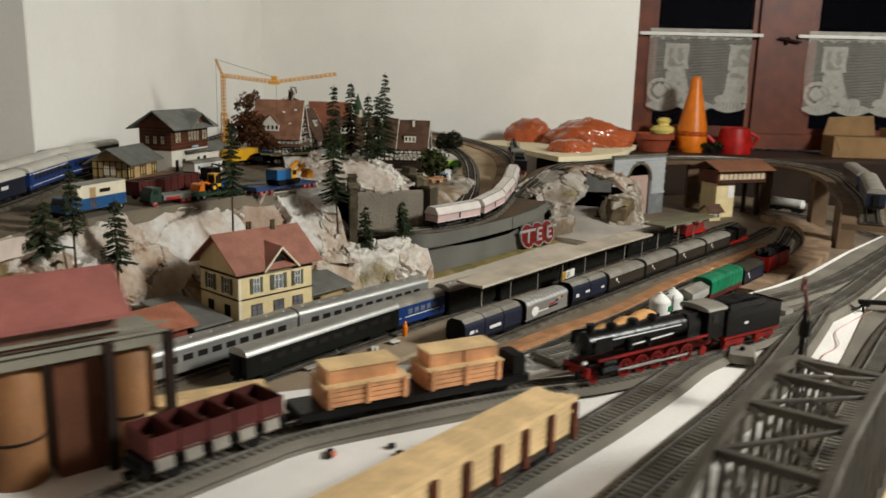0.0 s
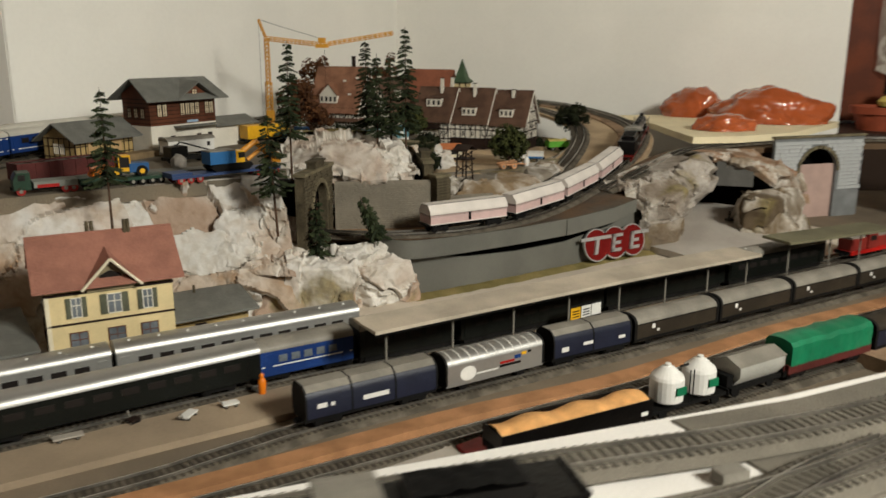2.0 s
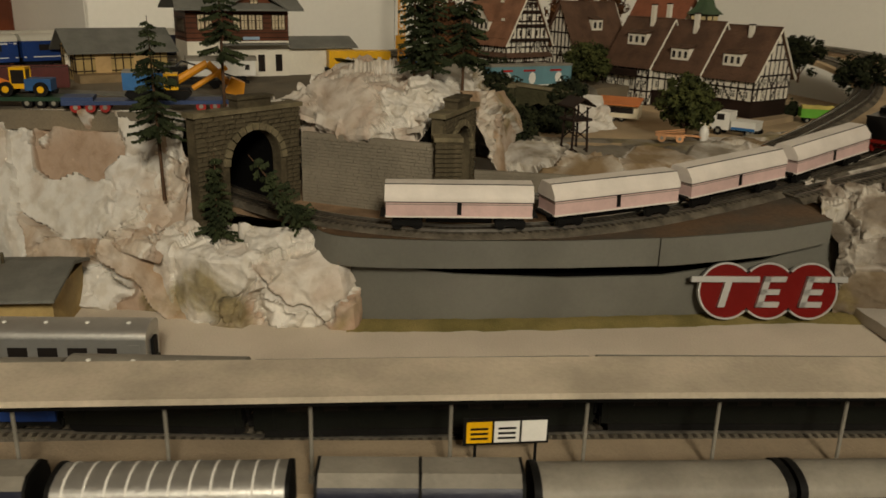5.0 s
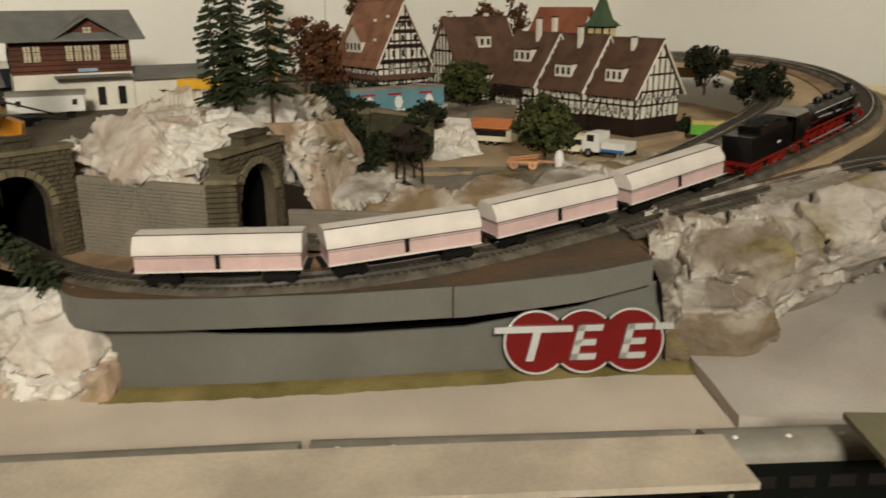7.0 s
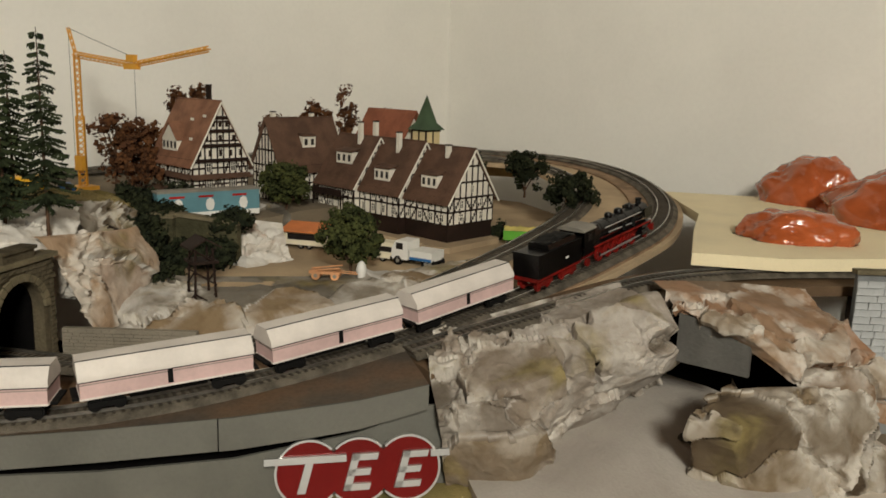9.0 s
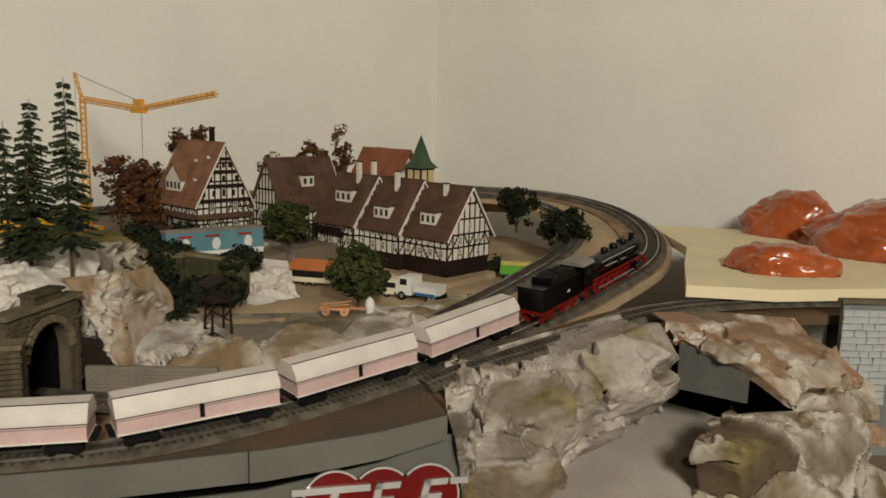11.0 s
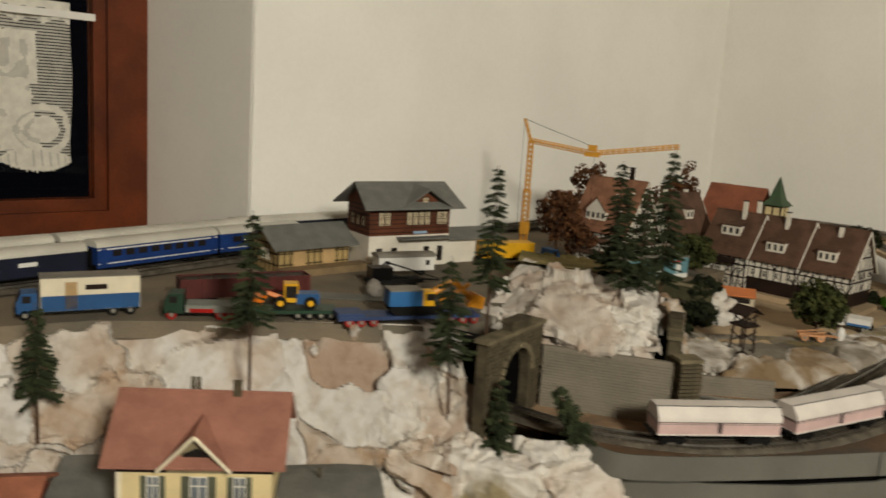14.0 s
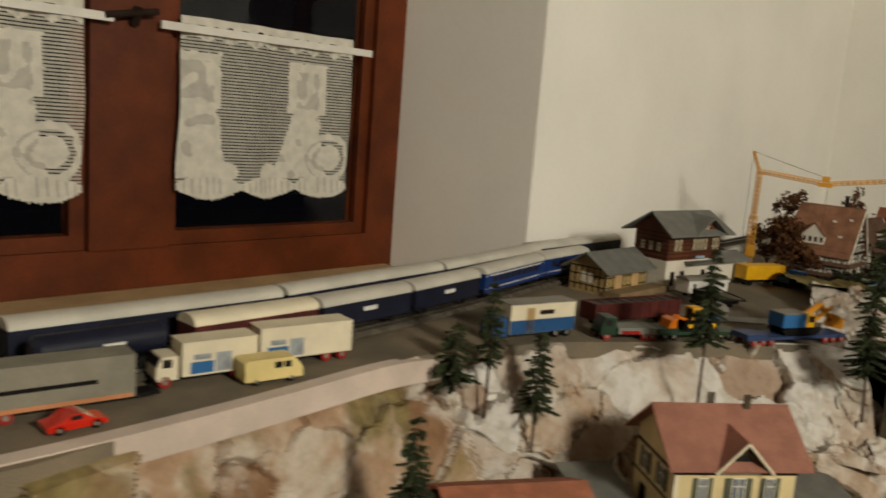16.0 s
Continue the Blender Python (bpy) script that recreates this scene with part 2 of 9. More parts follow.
SLEEPERF = mat("grey_brown_sleeper", rgb((92, 87, 78)), 0.8, var=0.2, spec=0.2)
PLATF = mat("brown_platform_ground", rgb((146, 130, 110)), 0.9, col2=rgb((164, 146, 123)), scale=12, fine=500, var=0.15, bump=0.3, spec=0.15)
WINGREY = mat("grey_model_window", rgb((104, 110, 116)), 0.25, var=0.3)
ROCKB = rock_mat("brown_plaster_rock", [(0.10, (136, 104, 78)), (0.28, (170, 142, 116)), (0.42, (196, 186, 172)), (0.58, (208, 202, 192)), (0.72, (172, 146, 118)), (0.84, (150, 132, 94)), (0.97, (128, 98, 72))], 16.0, moss=0.13)
SQUARE = mat("sandy_square", rgb((160, 140, 114)), 0.9, col2=rgb((194, 170, 138)), scale=9, fine=500, var=0.18, bump=0.4, spec=0.15)
SHEDDOOR = mat("tan_shed_door", rgb((190, 158, 112)), 0.7, scale=30, fine=220, var=0.15, bump=0.3)
DECKWOOD = mat("brown_deck_wood", rgb((128, 108, 80)), 0.75, scale=30, fine=220, var=0.2, bump=0.3)
ROCKE = rock_mat("olive_ledge_rock", [(0.10, (74, 62, 48)), (0.35, (96, 82, 64)), (0.54, (124, 108, 86)), (0.68, (184, 176, 164)), (0.85, (138, 128, 114)), (0.97, (98, 80, 58))], 15.0, 0.4, moss=0.14)
LOCORED = mat("engine_red", rgb((138, 22, 15)), 0.5, col2=rgb((104, 20, 14)), scale=60, var=0.25)

VERGE = mat("grey_painted_cork", rgb((118, 108, 96)), 0.75, col2=rgb((150, 120, 92)), scale=9, fine=240, var=0.3, bump=0.35, spec=0.2)

# ---- mesh helpers ----
def finish(bm, name, material, smooth=True):
    me = bpy.data.meshes.new(name)
    bmesh.ops.recalc_face_normals(bm, faces=bm.faces)
    bm.to_mesh(me)
    bm.free()
    me.materials.append(material)
    if smooth:
        me.polygons.foreach_set("use_smooth", [True] * len(me.polygons))
        me.set_sharp_from_angle(angle=math.radians(40))
    return me


def thing(name, m, label="", category="", group="", kind=""):
    ob = new(name)
    ob.empty_display_size = 0.01
    ob.matrix_world = m
    return tagged(ob, label, category, group, kind)


SPLIT = {"end_platform", "chrome_rim", "tender_rim", "hood_rib", "end_cap", "stanchion", "round_mark", "upper_wall", "balcony_post", "leg", "body", "feed_pipe", "end_gangway", "hood_cover"}


def islands(bm):
    """The loose pieces of a bmesh, each as a bmesh of its own."""
    left, out = set(bm.verts), []
    while left:
        seed = next(v for v in bm.verts if v in left)
        group, todo = {seed}, [seed]
        while todo:
            for e in todo.pop().link_edges:
                for v in e.verts:
                    if v not in group:
                        group.add(v)
                        todo.append(v)
        left -= group
        piece = bmesh.new()
        made = {v: piece.verts.new(v.co) for v in bm.verts if v in group}
        for f in bm.faces:
            if f.verts[0] in group:
                piece.faces.new([made[v] for v in f.verts])
        out.append(piece)
    bm.free()
    return out


def part(name, bm, material, parent=None, label="", smooth=True):
    if name in SPLIT:
        pieces = islands(bm)
        for piece in pieces[1:]:
            extra = new(name, finish(piece, name, material, smooth))
            extra.parent = parent
            tagged(extra, label)
        bm = pieces[0]
    ob = new(name, finish(bm, name, material, smooth))
    if parent:
        ob.parent = parent
    return tagged(ob, label)


def solo(name, bm, material, label="", category="", group="", kind="", m=None, smooth=True):
    ob = new(name, finish(bm, name, material, smooth))
    if m is not None:
        ob.matrix_world = m
    return tagged(ob, label, category, group, kind)


def box(bm, x0, x1, y0, y1, z0, z1, m=None):
    vs = [bm.verts.new(Vector(p) if m is None else m @ Vector(p)) for p in
          ((x0, y0, z0), (x1, y0, z0), (x1, y1, z0), (x0, y1, z0), (x0, y0, z1), (x1, y0, z1), (x1, y1, z1), (x0, y1, z1))]
    for f in ((3, 2, 1, 0), (4, 5, 6, 7), (0, 1, 5, 4), (1, 2, 6, 5), (2, 3, 7, 6), (3, 0, 4, 7)):
        bm.faces.new([vs[i] for i in f])


def B(*boxes):
    bm = bmesh.new()
    for b in boxes:
        box(bm, *b)
    return bm


def extrude(bm, poly, a0, a1, axis="x"):
    """Extrudes a polygon given in the plane across axis: x gives (y, z), y gives (x, z), z gives (x, y)."""
    def at(p, a):
        return {"x": (a, p[0], p[1]), "y": (p[0], a, p[1]), "z": (p[0], p[1], a)}[axis]
    lo = [bm.verts.new(at(p, a0)) for p in poly]
    hi = [bm.verts.new(at(p, a1)) for p in poly]
    n = len(poly)
    bm.faces.new(lo[::-1])
    bm.faces.new(hi)
    for i in range(n):
        bm.faces.new((lo[i], lo[(i + 1) % n], hi[(i + 1) % n], hi[i]))


def X(poly, a0, a1, axis="x"):
    bm = bmesh.new()
    extrude(bm, poly, a0, a1, axis)
    return bm


def rod(bm, p, q, r0, r1=None, seg=8):
    p, q = Vector(p), Vector(q)
    r1 = r0 if r1 is None else r1
    d = (q - p).normalized()
    a = d.orthogonal().normalized()
    b = d.cross(a)
    lo = [bm.verts.new(p + (a * math.cos(t) + b * math.sin(t)) * r0) for t in (2 * math.pi * i / seg for i in range(seg))]
    hi = [bm.verts.new(q + (a * math.cos(t) + b * math.sin(t)) * r1) for t in (2 * math.pi * i / seg for i in range(seg))]
    for i in range(seg):
        bm.faces.new((lo[i], lo[(i + 1) % seg], hi[(i + 1) % seg], hi[i]))
    bm.faces.new(lo[::-1])
    bm.faces.new(hi)


def R(*rods):
    bm = bmesh.new()
    for r in rods:
        rod(bm, *r)
    return bm


def lathe(bm, prof, seg=16, at=(0, 0, 0)):
    """Turns (radius, z) pairs round the z axis."""
    rings = []
    for r, z in prof:
        rings.append([bm.verts.new((at[0] + r * math.cos(2 * math.pi * i / seg), at[1] + r * math.sin(2 * math.pi * i / seg), at[2] + z)) for i in range(seg)])
    for a, b in zip(rings, rings[1:]):
        for i in range(seg):
            bm.faces.new((a[i], a[(i + 1) % seg], b[(i + 1) % seg], b[i]))
    bm.faces.new(rings[0][::-1])
    bm.faces.new(rings[-1])


def L(prof, seg=16, at=(0, 0, 0)):
    bm = bmesh.new()
    lathe(bm, prof, seg, at)
    return bm


def smooth_line(pts, step):
    """A Catmull-Rom line through pts, cut into even steps."""
    P = [np.array(p, float) for p in pts]
    P = [2 * P[0] - P[1]] + P + [2 * P[-1] - P[-2]]
    fine = []
    for i in range(1, len(P) - 2):
        a, b, c, d = P[i - 1:i + 3]
        for k in range(40):
            t = k / 40
            fine.append(0.5 * (2 * b + (c - a) * t + (2 * a - 5 * b + 4 * c - d) * t * t + (3 * b - a - 3 * c + d) * t ** 3))
    fine.append(P[-2])
    fine = np.array(fine)
    s = np.r_[0, np.cumsum(np.linalg.norm(np.diff(fine, axis=0), axis=1))]
    n = max(2, int(round(s[-1] / step)) + 1)
    u = np.linspace(0, s[-1], n)
    return np.stack([np.interp(u, s, fine[:, k]) for k in range(3)], 1)


def sides(line):
    d = np.gradient(line, axis=0)
    d[:, 2] = 0
    d /= np.linalg.norm(d, axis=1)[:, None]
    return d, np.stack([d[:, 1], -d[:, 0], 0 * d[:, 0]], 1)


def sweep(bm, line, prof, closed=True):
    """Draws a (sideways, up) profile along a line."""
    _, right = sides(line)
    rings = [[bm.verts.new(p + r * a + np.array((0, 0, b))) for a, b in prof] for p, r in zip(line, right)]
    n = len(prof)
    for a, b in zip(rings, rings[1:]):
        for i in range(n if closed else n - 1):
            bm.faces.new((a[i], a[(i + 1) % n], b[(i + 1) % n], b[i]))
    if closed:
        bm.faces.new(rings[0][::-1])
        bm.faces.new(rings[-1])


def track(name, pts, bed=BALLAST, wide=0.021, tie=SLEEPER, label="model railway track on a grey ballast bed"):
    """Bed, sleepers and two rails; the line given is the rail top."""
    t = thing(name, Matrix.Identity(4), label, "track", kind="structure")
    line = smooth_line(pts, 0.02)
    bm = bmesh.new()
    sweep(bm, line, [(-wide, -0.0075), (-wide * 0.72, -0.0032), (wide * 0.72, -0.0032), (wide, -0.0075)])
    part("ballast_bed", bm, bed, t)
    for s in (-1, 1):
        bm = bmesh.new()
        sweep(bm, line, [(s * 0.0088 - 0.0006, -0.0025), (s * 0.0088 - 0.0006, 0), (s * 0.0088 + 0.0006, 0), (s * 0.0088 + 0.0006, -0.0025)])
        part("rail", bm, RAIL, t)
    ties = smooth_line(pts, 0.0068)
    d, right = sides(ties)
    vs, fs = [], []
    for p, a, r in zip(ties, d, right):
        k = len(vs)
        for up in (-0.0034, -0.0024):
            for f, g in ((-1, -1), (1, -1), (1, 1), (-1, 1)):
                vs.append(tuple(p + a * 0.0013 * f + r * 0.0145 * g + np.array((0, 0, up))))
        fs += [(k + 4, k + 5, k + 6, k + 7), (k, k + 1, k + 5, k + 4), (k + 1, k + 2, k + 6, k + 5), (k + 2, k + 3, k + 7, k + 6), (k + 3, k, k + 4, k + 7)]
    me = bpy.data.meshes.new("sleepers")
    me.from_pydata(vs, [], fs)
    me.materials.append(tie)
    ob = new("sleepers", me)
    ob.parent = t
    tagged(ob, kind="stuff")
    return t


def slab(name, poly, z0, z1, material, label, category="ground", kind="structure"):
    return solo(name, X(poly, z0, z1, "z"), material, label, category, kind=kind)


def resample(pts, n):
    P = np.array(pts, float)
    s = np.r_[0, np.cumsum(np.linalg.norm(np.diff(P, axis=0), axis=1))]
    u = np.linspace(0, s[-1], n)
    return np.stack([np.interp(u, s, P[:, k]) for k in range(3)], 1)


def rock(name, rows, nu, nv, amp, material, label, seed=0, plate=13.0, crack=0.007, chips=0.34):
    """A rugged plaster face lofted through rows of points (top to bottom), broken into plates with cracks and ledges."""
    R_ = [resample(r, nu) for r in rows]
    k = np.linspace(0, len(R_) - 1, nv)
    grid = np.empty((nv, nu, 3))
    for j, a in enumerate(k):
        i = min(int(a), len(R_) - 2)
        grid[j] = R_[i] + (R_[i + 1] - R_[i]) * (a - i)
    du = np.gradient(grid, axis=1)
    dv = np.gradient(grid, axis=0)
    nrm = np.cross(dv, du)
    nrm /= np.maximum(np.linalg.norm(nrm, axis=2), 1e-9)[..., None]
    vs, plates, rims = [], [], []
    off = Vector((seed * 7.31, seed * 3.17, seed * 1.7))
    for j in range(nv):
        fade = min(1.0, j / 3, (nv - 1 - j) / 2 + 0.4)
        for i in range(nu):
            p = Vector(grid[j, i])
            q = p + off
            big = noise.fractal(q * 7, 0.9, 2.1, 3)
            w = q + noise.noise_vector(q * 11) * 0.028 + noise.noise_vector(q * 40) * 0.011
            wv = Vector((w.x, w.y, w.z * 1.25)) * plate
            dist, cell = noise.voronoi(wv)
            edge = dist[1] - dist[0]
            tone = noise.cell(cell[0] * 13.7)
            slope = (wv - cell[0]).dot(noise.cell_vector(cell[0] * 7.1) * 2 - Vector((1, 1, 1)))
            torn = max(0.0, min(1.0, 0.45 + 1.6 * noise.noise(q * 9 + Vector((3, 5, 9)))))
            near = max(0.0, 1 - edge / 0.40) * torn
            chip = Vector((w.x, w.y, w.z * 1.5)) * plate * 3.6
            cd, cc = noise.voronoi(chip)
            flake = noise.cell(cc[0] * 5.3) + (chip - cc[0]).dot(noise.cell_vector(cc[0] * 3.7) * 2 - Vector((1, 1, 1))) * 0.5
            split = max(0.0, 1 - edge / 0.055) * max(0.0, min(1.0, 0.3 + 2.2 * noise.noise(q * 16 + Vector((7, 2, 1)))))
            crumb = noise.fractal(q * 60, 0.8, 2.1, 3)
            lift = amp * (0.8 * big + 0.75 * tone + 0.8 * slope)
            dd = lift + near * (chips * amp * 1.6 * flake + 0.0055 * crumb + 0.002 * abs(noise.noise(q * 140))) - 2.2 * crack * split + 0.0011 * crumb
            vs.append(tuple(p + Vector(nrm[j, i]) * dd * fade))
            plates.append(0.5 + 0.5 * tone)
            rims.append(min(1.0, near * 1.6))
    fs = [(j * nu + i, j * nu + i + 1, (j + 1) * nu + i + 1, (j + 1) * nu + i) for j in range(nv - 1) for i in range(nu - 1)]
    me = bpy.data.meshes.new(name)
    me.from_pydata(vs, [], fs)
    me.attributes.new("plate", "FLOAT", "POINT").data.foreach_set("value", plates)
    me.attributes.new("rim", "FLOAT", "POINT").data.foreach_set("value", rims)
    me.materials.append(material)
    me.polygons.foreach_set("use_smooth", [True] * len(me.polygons))
    me.set_sharp_from_angle(angle=math.radians(30))
    ob = new(name, me)
    return tagged(ob, label, "rock", kind="structure")


# ---- the room ----
SILL, HEAD, CEILZ = 1.02, 2.06, 2.36
U1, V1 = 4.3, 4.2
DEEP = 0.33
NW = (1.351, 2.60)
WW = (1.476, 2.72)
ROOM = Matrix(((UDIR.x, VDIR.x, 0, CORNER.x), (UDIR.y, VDIR.y, 0, CORNER.y), (0, 0, 1, 0), (0, 0, 0, 1)))


def roombox(*boxes):
    bm = bmesh.new()
    for b in boxes:
        box(bm, *b, m=ROOM)
    return bm


T = 0.45
solo("wall_north", roombox((-T, NW[0], -T, 0, 0, CEILZ), (NW[1], U1, -T, 0, 0, CEILZ), (NW[0], NW[1], -T, 0, 0, SILL), (NW[0], NW[1], -T, 0, HEAD, CEILZ)), PLASTER, "white plastered wall with a deep window niche", "wall", kind="structure")
solo("wall_west", roombox((-T, 0, 0, WW[0], 0, CEILZ), (-T, 0, WW[1], V1, 0, CEILZ), (-T, 0, WW[0], WW[1], 0, SILL - 0.03), (-T, 0, WW[0], WW[1], HEAD, CEILZ)), PLASTER, "white plastered wall with a deep window niche", "wall", kind="structure")
# unseen walls, floor and ceiling, kept dark to lower the room's fill light
solo("wall_south", roombox((-T, U1, V1, V1 + 0.1, 0, CEILZ)), DIMWALL, "unseen wall behind the camera, darkened to cut fill light", "wall", kind="structure")
solo("wall_east", roombox((U1, U1 + 0.1, -T, V1 + 0.1, 0, CEILZ)), DIMWALL, "unseen wall behind the camera, darkened to cut fill light", "wall", kind="structure")
solo("floor", roombox((-T, U1, -T, V1, -0.05, 0)), FLOOR, "unseen floor, darkened to cut fill light", "floor", kind="structure")
solo("ceiling", roombox((-T, U1 + 0.1, -T, V1 + 0.1, CEILZ, CEILZ + 0.1)), CEIL, "unseen ceiling, darkened to cut fill light", "ceiling", kind="structure")

bulb = thing("ceiling_lamp", Matrix.Translation(LAMP), "white round ceiling lamp hanging on a cord", "lamp")
part("cord", R(((0, 0, 0.13), (0, 0, CEILZ - LAMP.z), 0.004)), WHITE, bulb)
part("shade", L([(0.02, 0.15), (0.06, 0.14), (0.15, 0.115), (0.155, 0.11), (0.06, 0.125), (0.02, 0.13)], 20), WHITE, bulb)


def lace_mat(name, cover):
    """White cotton lace; cover is the share of thread in a close weave too fine to be told apart."""
    m = mat(name, rgb((220, 216, 204)), 0.9, scale=60, fine=500, var=0.08, bump=0.5, spec=0.15)
    m.node_tree.nodes["Principled BSDF"].inputs["Alpha"].default_value = cover
    return m


LACENET = lace_mat("open_lace_net", 0.66)
LACEMID = lace_mat("half_dense_lace", 0.72)
LACESOLID = lace_mat("dense_lace", 0.97)
# dimmed copies of the lace: cover is cut so the north curtains look darker
DIMNET = lace_mat("dimmed_lace_net", 0.36)
DIMMID = lace_mat("dimmed_half_lace", 0.40)
DIMSOLID = lace_mat("dimmed_woven_lace", 0.55)


def weave(X_, Z_):
    """Weave of the lace at a place on the cloth (0..1 across, 0..1 up): hole, net, half or full."""
    wob = 0.012 * noise.noise(Vector((X_ * 23, Z_ * 19, 1.0)))
    x, z = X_ + wob, Z_ + 0.8 * wob
    arc = abs(math.sin(3 * math.pi * X_))
    if Z_ < 0.055 * (1 - arc) + 0.012 * abs(math.sin(42 * math.pi * X_)):
        return "hole"
    if z < 0.10 + 0.05 * arc:
        if 0.04 < z < 0.095 + 0.04 * arc and (X_ * 27) % 1.0 < 0.22:
            return "half"
        return "full"
    if z > 0.87 + 0.025 * abs(math.sin(8 * math.pi * X_)):
        if 0.925 < z < 0.958 and (X_ * 13) % 1.0 < 0.42:
            return "hole"
        return "half" if 0.885 < z < 0.915 and (X_ * 19) % 1.0 < 0.35 else "full"
    for x0, x1 in ((0.60, 0.84), (-0.06, 0.20)):
        if x0 < x < x1 and 0.52 < z < 0.82:
            inside = x0 + 0.045 < x < x1 - 0.045 and 0.55 < z < 0.77
            patch = noise.noise(Vector((X_ * 17, Z_ * 14, 4.0))) > -0.12
            return "half" if inside and patch else "full"
    if 0.13 < z <= 0.54:
        k = max(0.0, (z - 0.16) / 0.38) ** 0.7
        for x0, x1, y0, y1 in ((0.53, 0.86, 0.63, 0.80), (-0.1, 0.26, -0.06, 0.18)):
            if x0 + (y0 - x0) * k < x < x1 + (y1 - x1) * k:
                d = math.hypot(x - 0.86, z - 0.25)
                if 0.055 < d < 0.08 or 0.108 < d < 0.122:
                    return "half"
                return "half" if noise.noise(Vector((X_ * 12, Z_ * 10, 9.0))) > 0.42 else "full"
    if math.hypot(x - 0.50, z - 0.17) < 0.05 or math.hypot(x - 0.27, z - 0.17) < 0.05:
        return "full"
    d = math.hypot(x - 0.87, (z - 0.26) * 0.9)
    if d < 0.135:
        return "net" if 0.07 < d < 0.10 else "full"
    return "net"


def curtain(name, m, w, z0, z1, label, flip=False, cloth=(LACENET, LACEMID, LACESOLID)):
    """A short lace curtain on a white rod. Local x runs along the window, y into the room."""
    c = thing(name, m, label, "curtain")
    part("curtain_rod", B((-0.04, w + 0.04, 0.004, 0.010, z1 - 0.020, z1 - 0.008)), LINEN, c)
    nx, nz = 110, 168
    meshes = {"net": ([], {}, []), "half": ([], {}, []), "full": ([], {}, [])}
    for i in range(nx):
        for j in range(nz):
            X_, Z_ = (i + 0.5) / nx, (j + 0.5) / nz
            kind = weave(1 - X_ if flip else X_, Z_)
            if kind == "hole" or (kind == "net" and j % 3 == 2):
                continue
            vs, known, fs = meshes[kind]
            face = []
            for a, b in ((i, j), (i + 1, j), (i + 1, j + 1), (i, j + 1)):
                if (a, b) not in known:
                    known[(a, b)] = len(vs)
                    x = a / nx * w
                    drop = 1 - b / nz
                    vs.append((x + 0.004 * drop * math.sin(b * 0.05), 0.004 * math.sin(x * 70) + (0.003 + 0.003 * drop) * math.sin(x * 31 + 1), z0 + (z1 + 0.006 - z0) * b / nz))
                face.append(known[(a, b)])
            fs.append(face)
    for kind, title, material in zip(("net", "half", "full"), ("net", "light_weave", "dense_weave"), cloth):
        me = bpy.data.meshes.new(title)
        me.from_pydata(meshes[kind][0], [], meshes[kind][2])
        me.materials.append(material)
        me.polygons.foreach_set("use_smooth", [True] * len(me.polygons))
        ob = tagged(new(title, me), kind="stuff")
        ob.parent = c
    return c


def window(name, m, w, glass, mull, z0, z1, g0, label):
    """A brown wooden double window. Local x along the opening, y into the room, panes at y = 0."""
    wd = thing(name, m, label, "window", kind="structure")
    f = bmesh.new()
    a, b, c, d = glass
    for x0, x1 in ((0, a), (d, w)):
        box(f, x0, x1, -0.03, 0.02, z0, z1)
    box(f, a, d, -0.03, 0.02, z0, g0)
    box(f, a, d, -0.03, 0.02, z1 - 0.08, z1)
    part("window_frame", f, FRAMEWOOD, wd)
    part("mullion", B((b, c, -0.03, 0.026, g0, z1 - 0.08)), FRAMEWOOD, wd)
    for x0, x1 in ((a, b), (c, d)):
        s = bmesh.new()
        t = 0.022
        for q in ((x0, x0 + t, g0, z1 - 0.08), (x1 - t, x1, g0, z1 - 0.08), (x0 + t, x1 - t, g0, g0 + t), (x0 + t, x1 - t, z1 - 0.08 - t, z1 - 0.08)):
            box(s, q[0], q[1], -0.02, 0.008, q[2], q[3])
        part("casement", s, FRAMEWOOD, wd)
        p = part("pane", B((x0 + t, x1 - t, -0.008, -0.004, g0 + t, z1 - 0.08 - t)), GLASS, wd)
        p.visible_shadow = False
    part("window_latch", R((((b + c) / 2, 0.03, g0 + 0.34), ((b + c) / 2, 0.045, g0 + 0.36), 0.008), (((b + c) / 2 - 0.03, 0.045, g0 + 0.36), ((b + c) / 2 + 0.05, 0.045, g0 + 0.345), 0.005)), TIMBER, wd)
    return wd


# north window: x along +u, y towards the room (+v)
NM = Matrix(((UDIR.x, VDIR.x, 0, 0), (UDIR.y, VDIR.y, 0, 0), (0, 0, 1, 0), (0, 0, 0, 1)))
window("window_1", Matrix.Translation(room(NW[0], -DEEP, 0)) @ NM, NW[1] - NW[0], (0.10, 0.50, 0.70, 1.12), 0, SILL + 0.01, HEAD, 1.09, "brown wooden window with dark panes and lace curtains")
curtain("lace_curtain", Matrix.Translation(room(1.44, -DEEP + 0.035, 0)) @ NM, 0.38, 1.163, 1.472, "short white lace curtain on a white rod, cover cut to dim it", True, (DIMNET, DIMMID, DIMSOLID))
curtain("lace_curtain", Matrix.Translation(room(2.03, -DEEP + 0.035, 0)) @ NM, 0.38, 1.163, 1.472, "short white lace curtain on a white rod, cover cut to dim it", True, (DIMNET, DIMMID, DIMSOLID))
# west window: x along +v, y towards the room (+u)
WM = Matrix(((VDIR.x, UDIR.x, 0, 0), (VDIR.y, UDIR.y, 0, 0), (0, 0, 1, 0), (0, 0, 0, 1)))
window("window_2", Matrix.Translation(room(-DEEP, WW[0], 0)) @ WM, WW[1] - WW[0], (0.115, 0.535, 0.66, 1.09), 0, 0.98, HEAD, 1.085, "brown wooden window with dark panes and lace curtains")
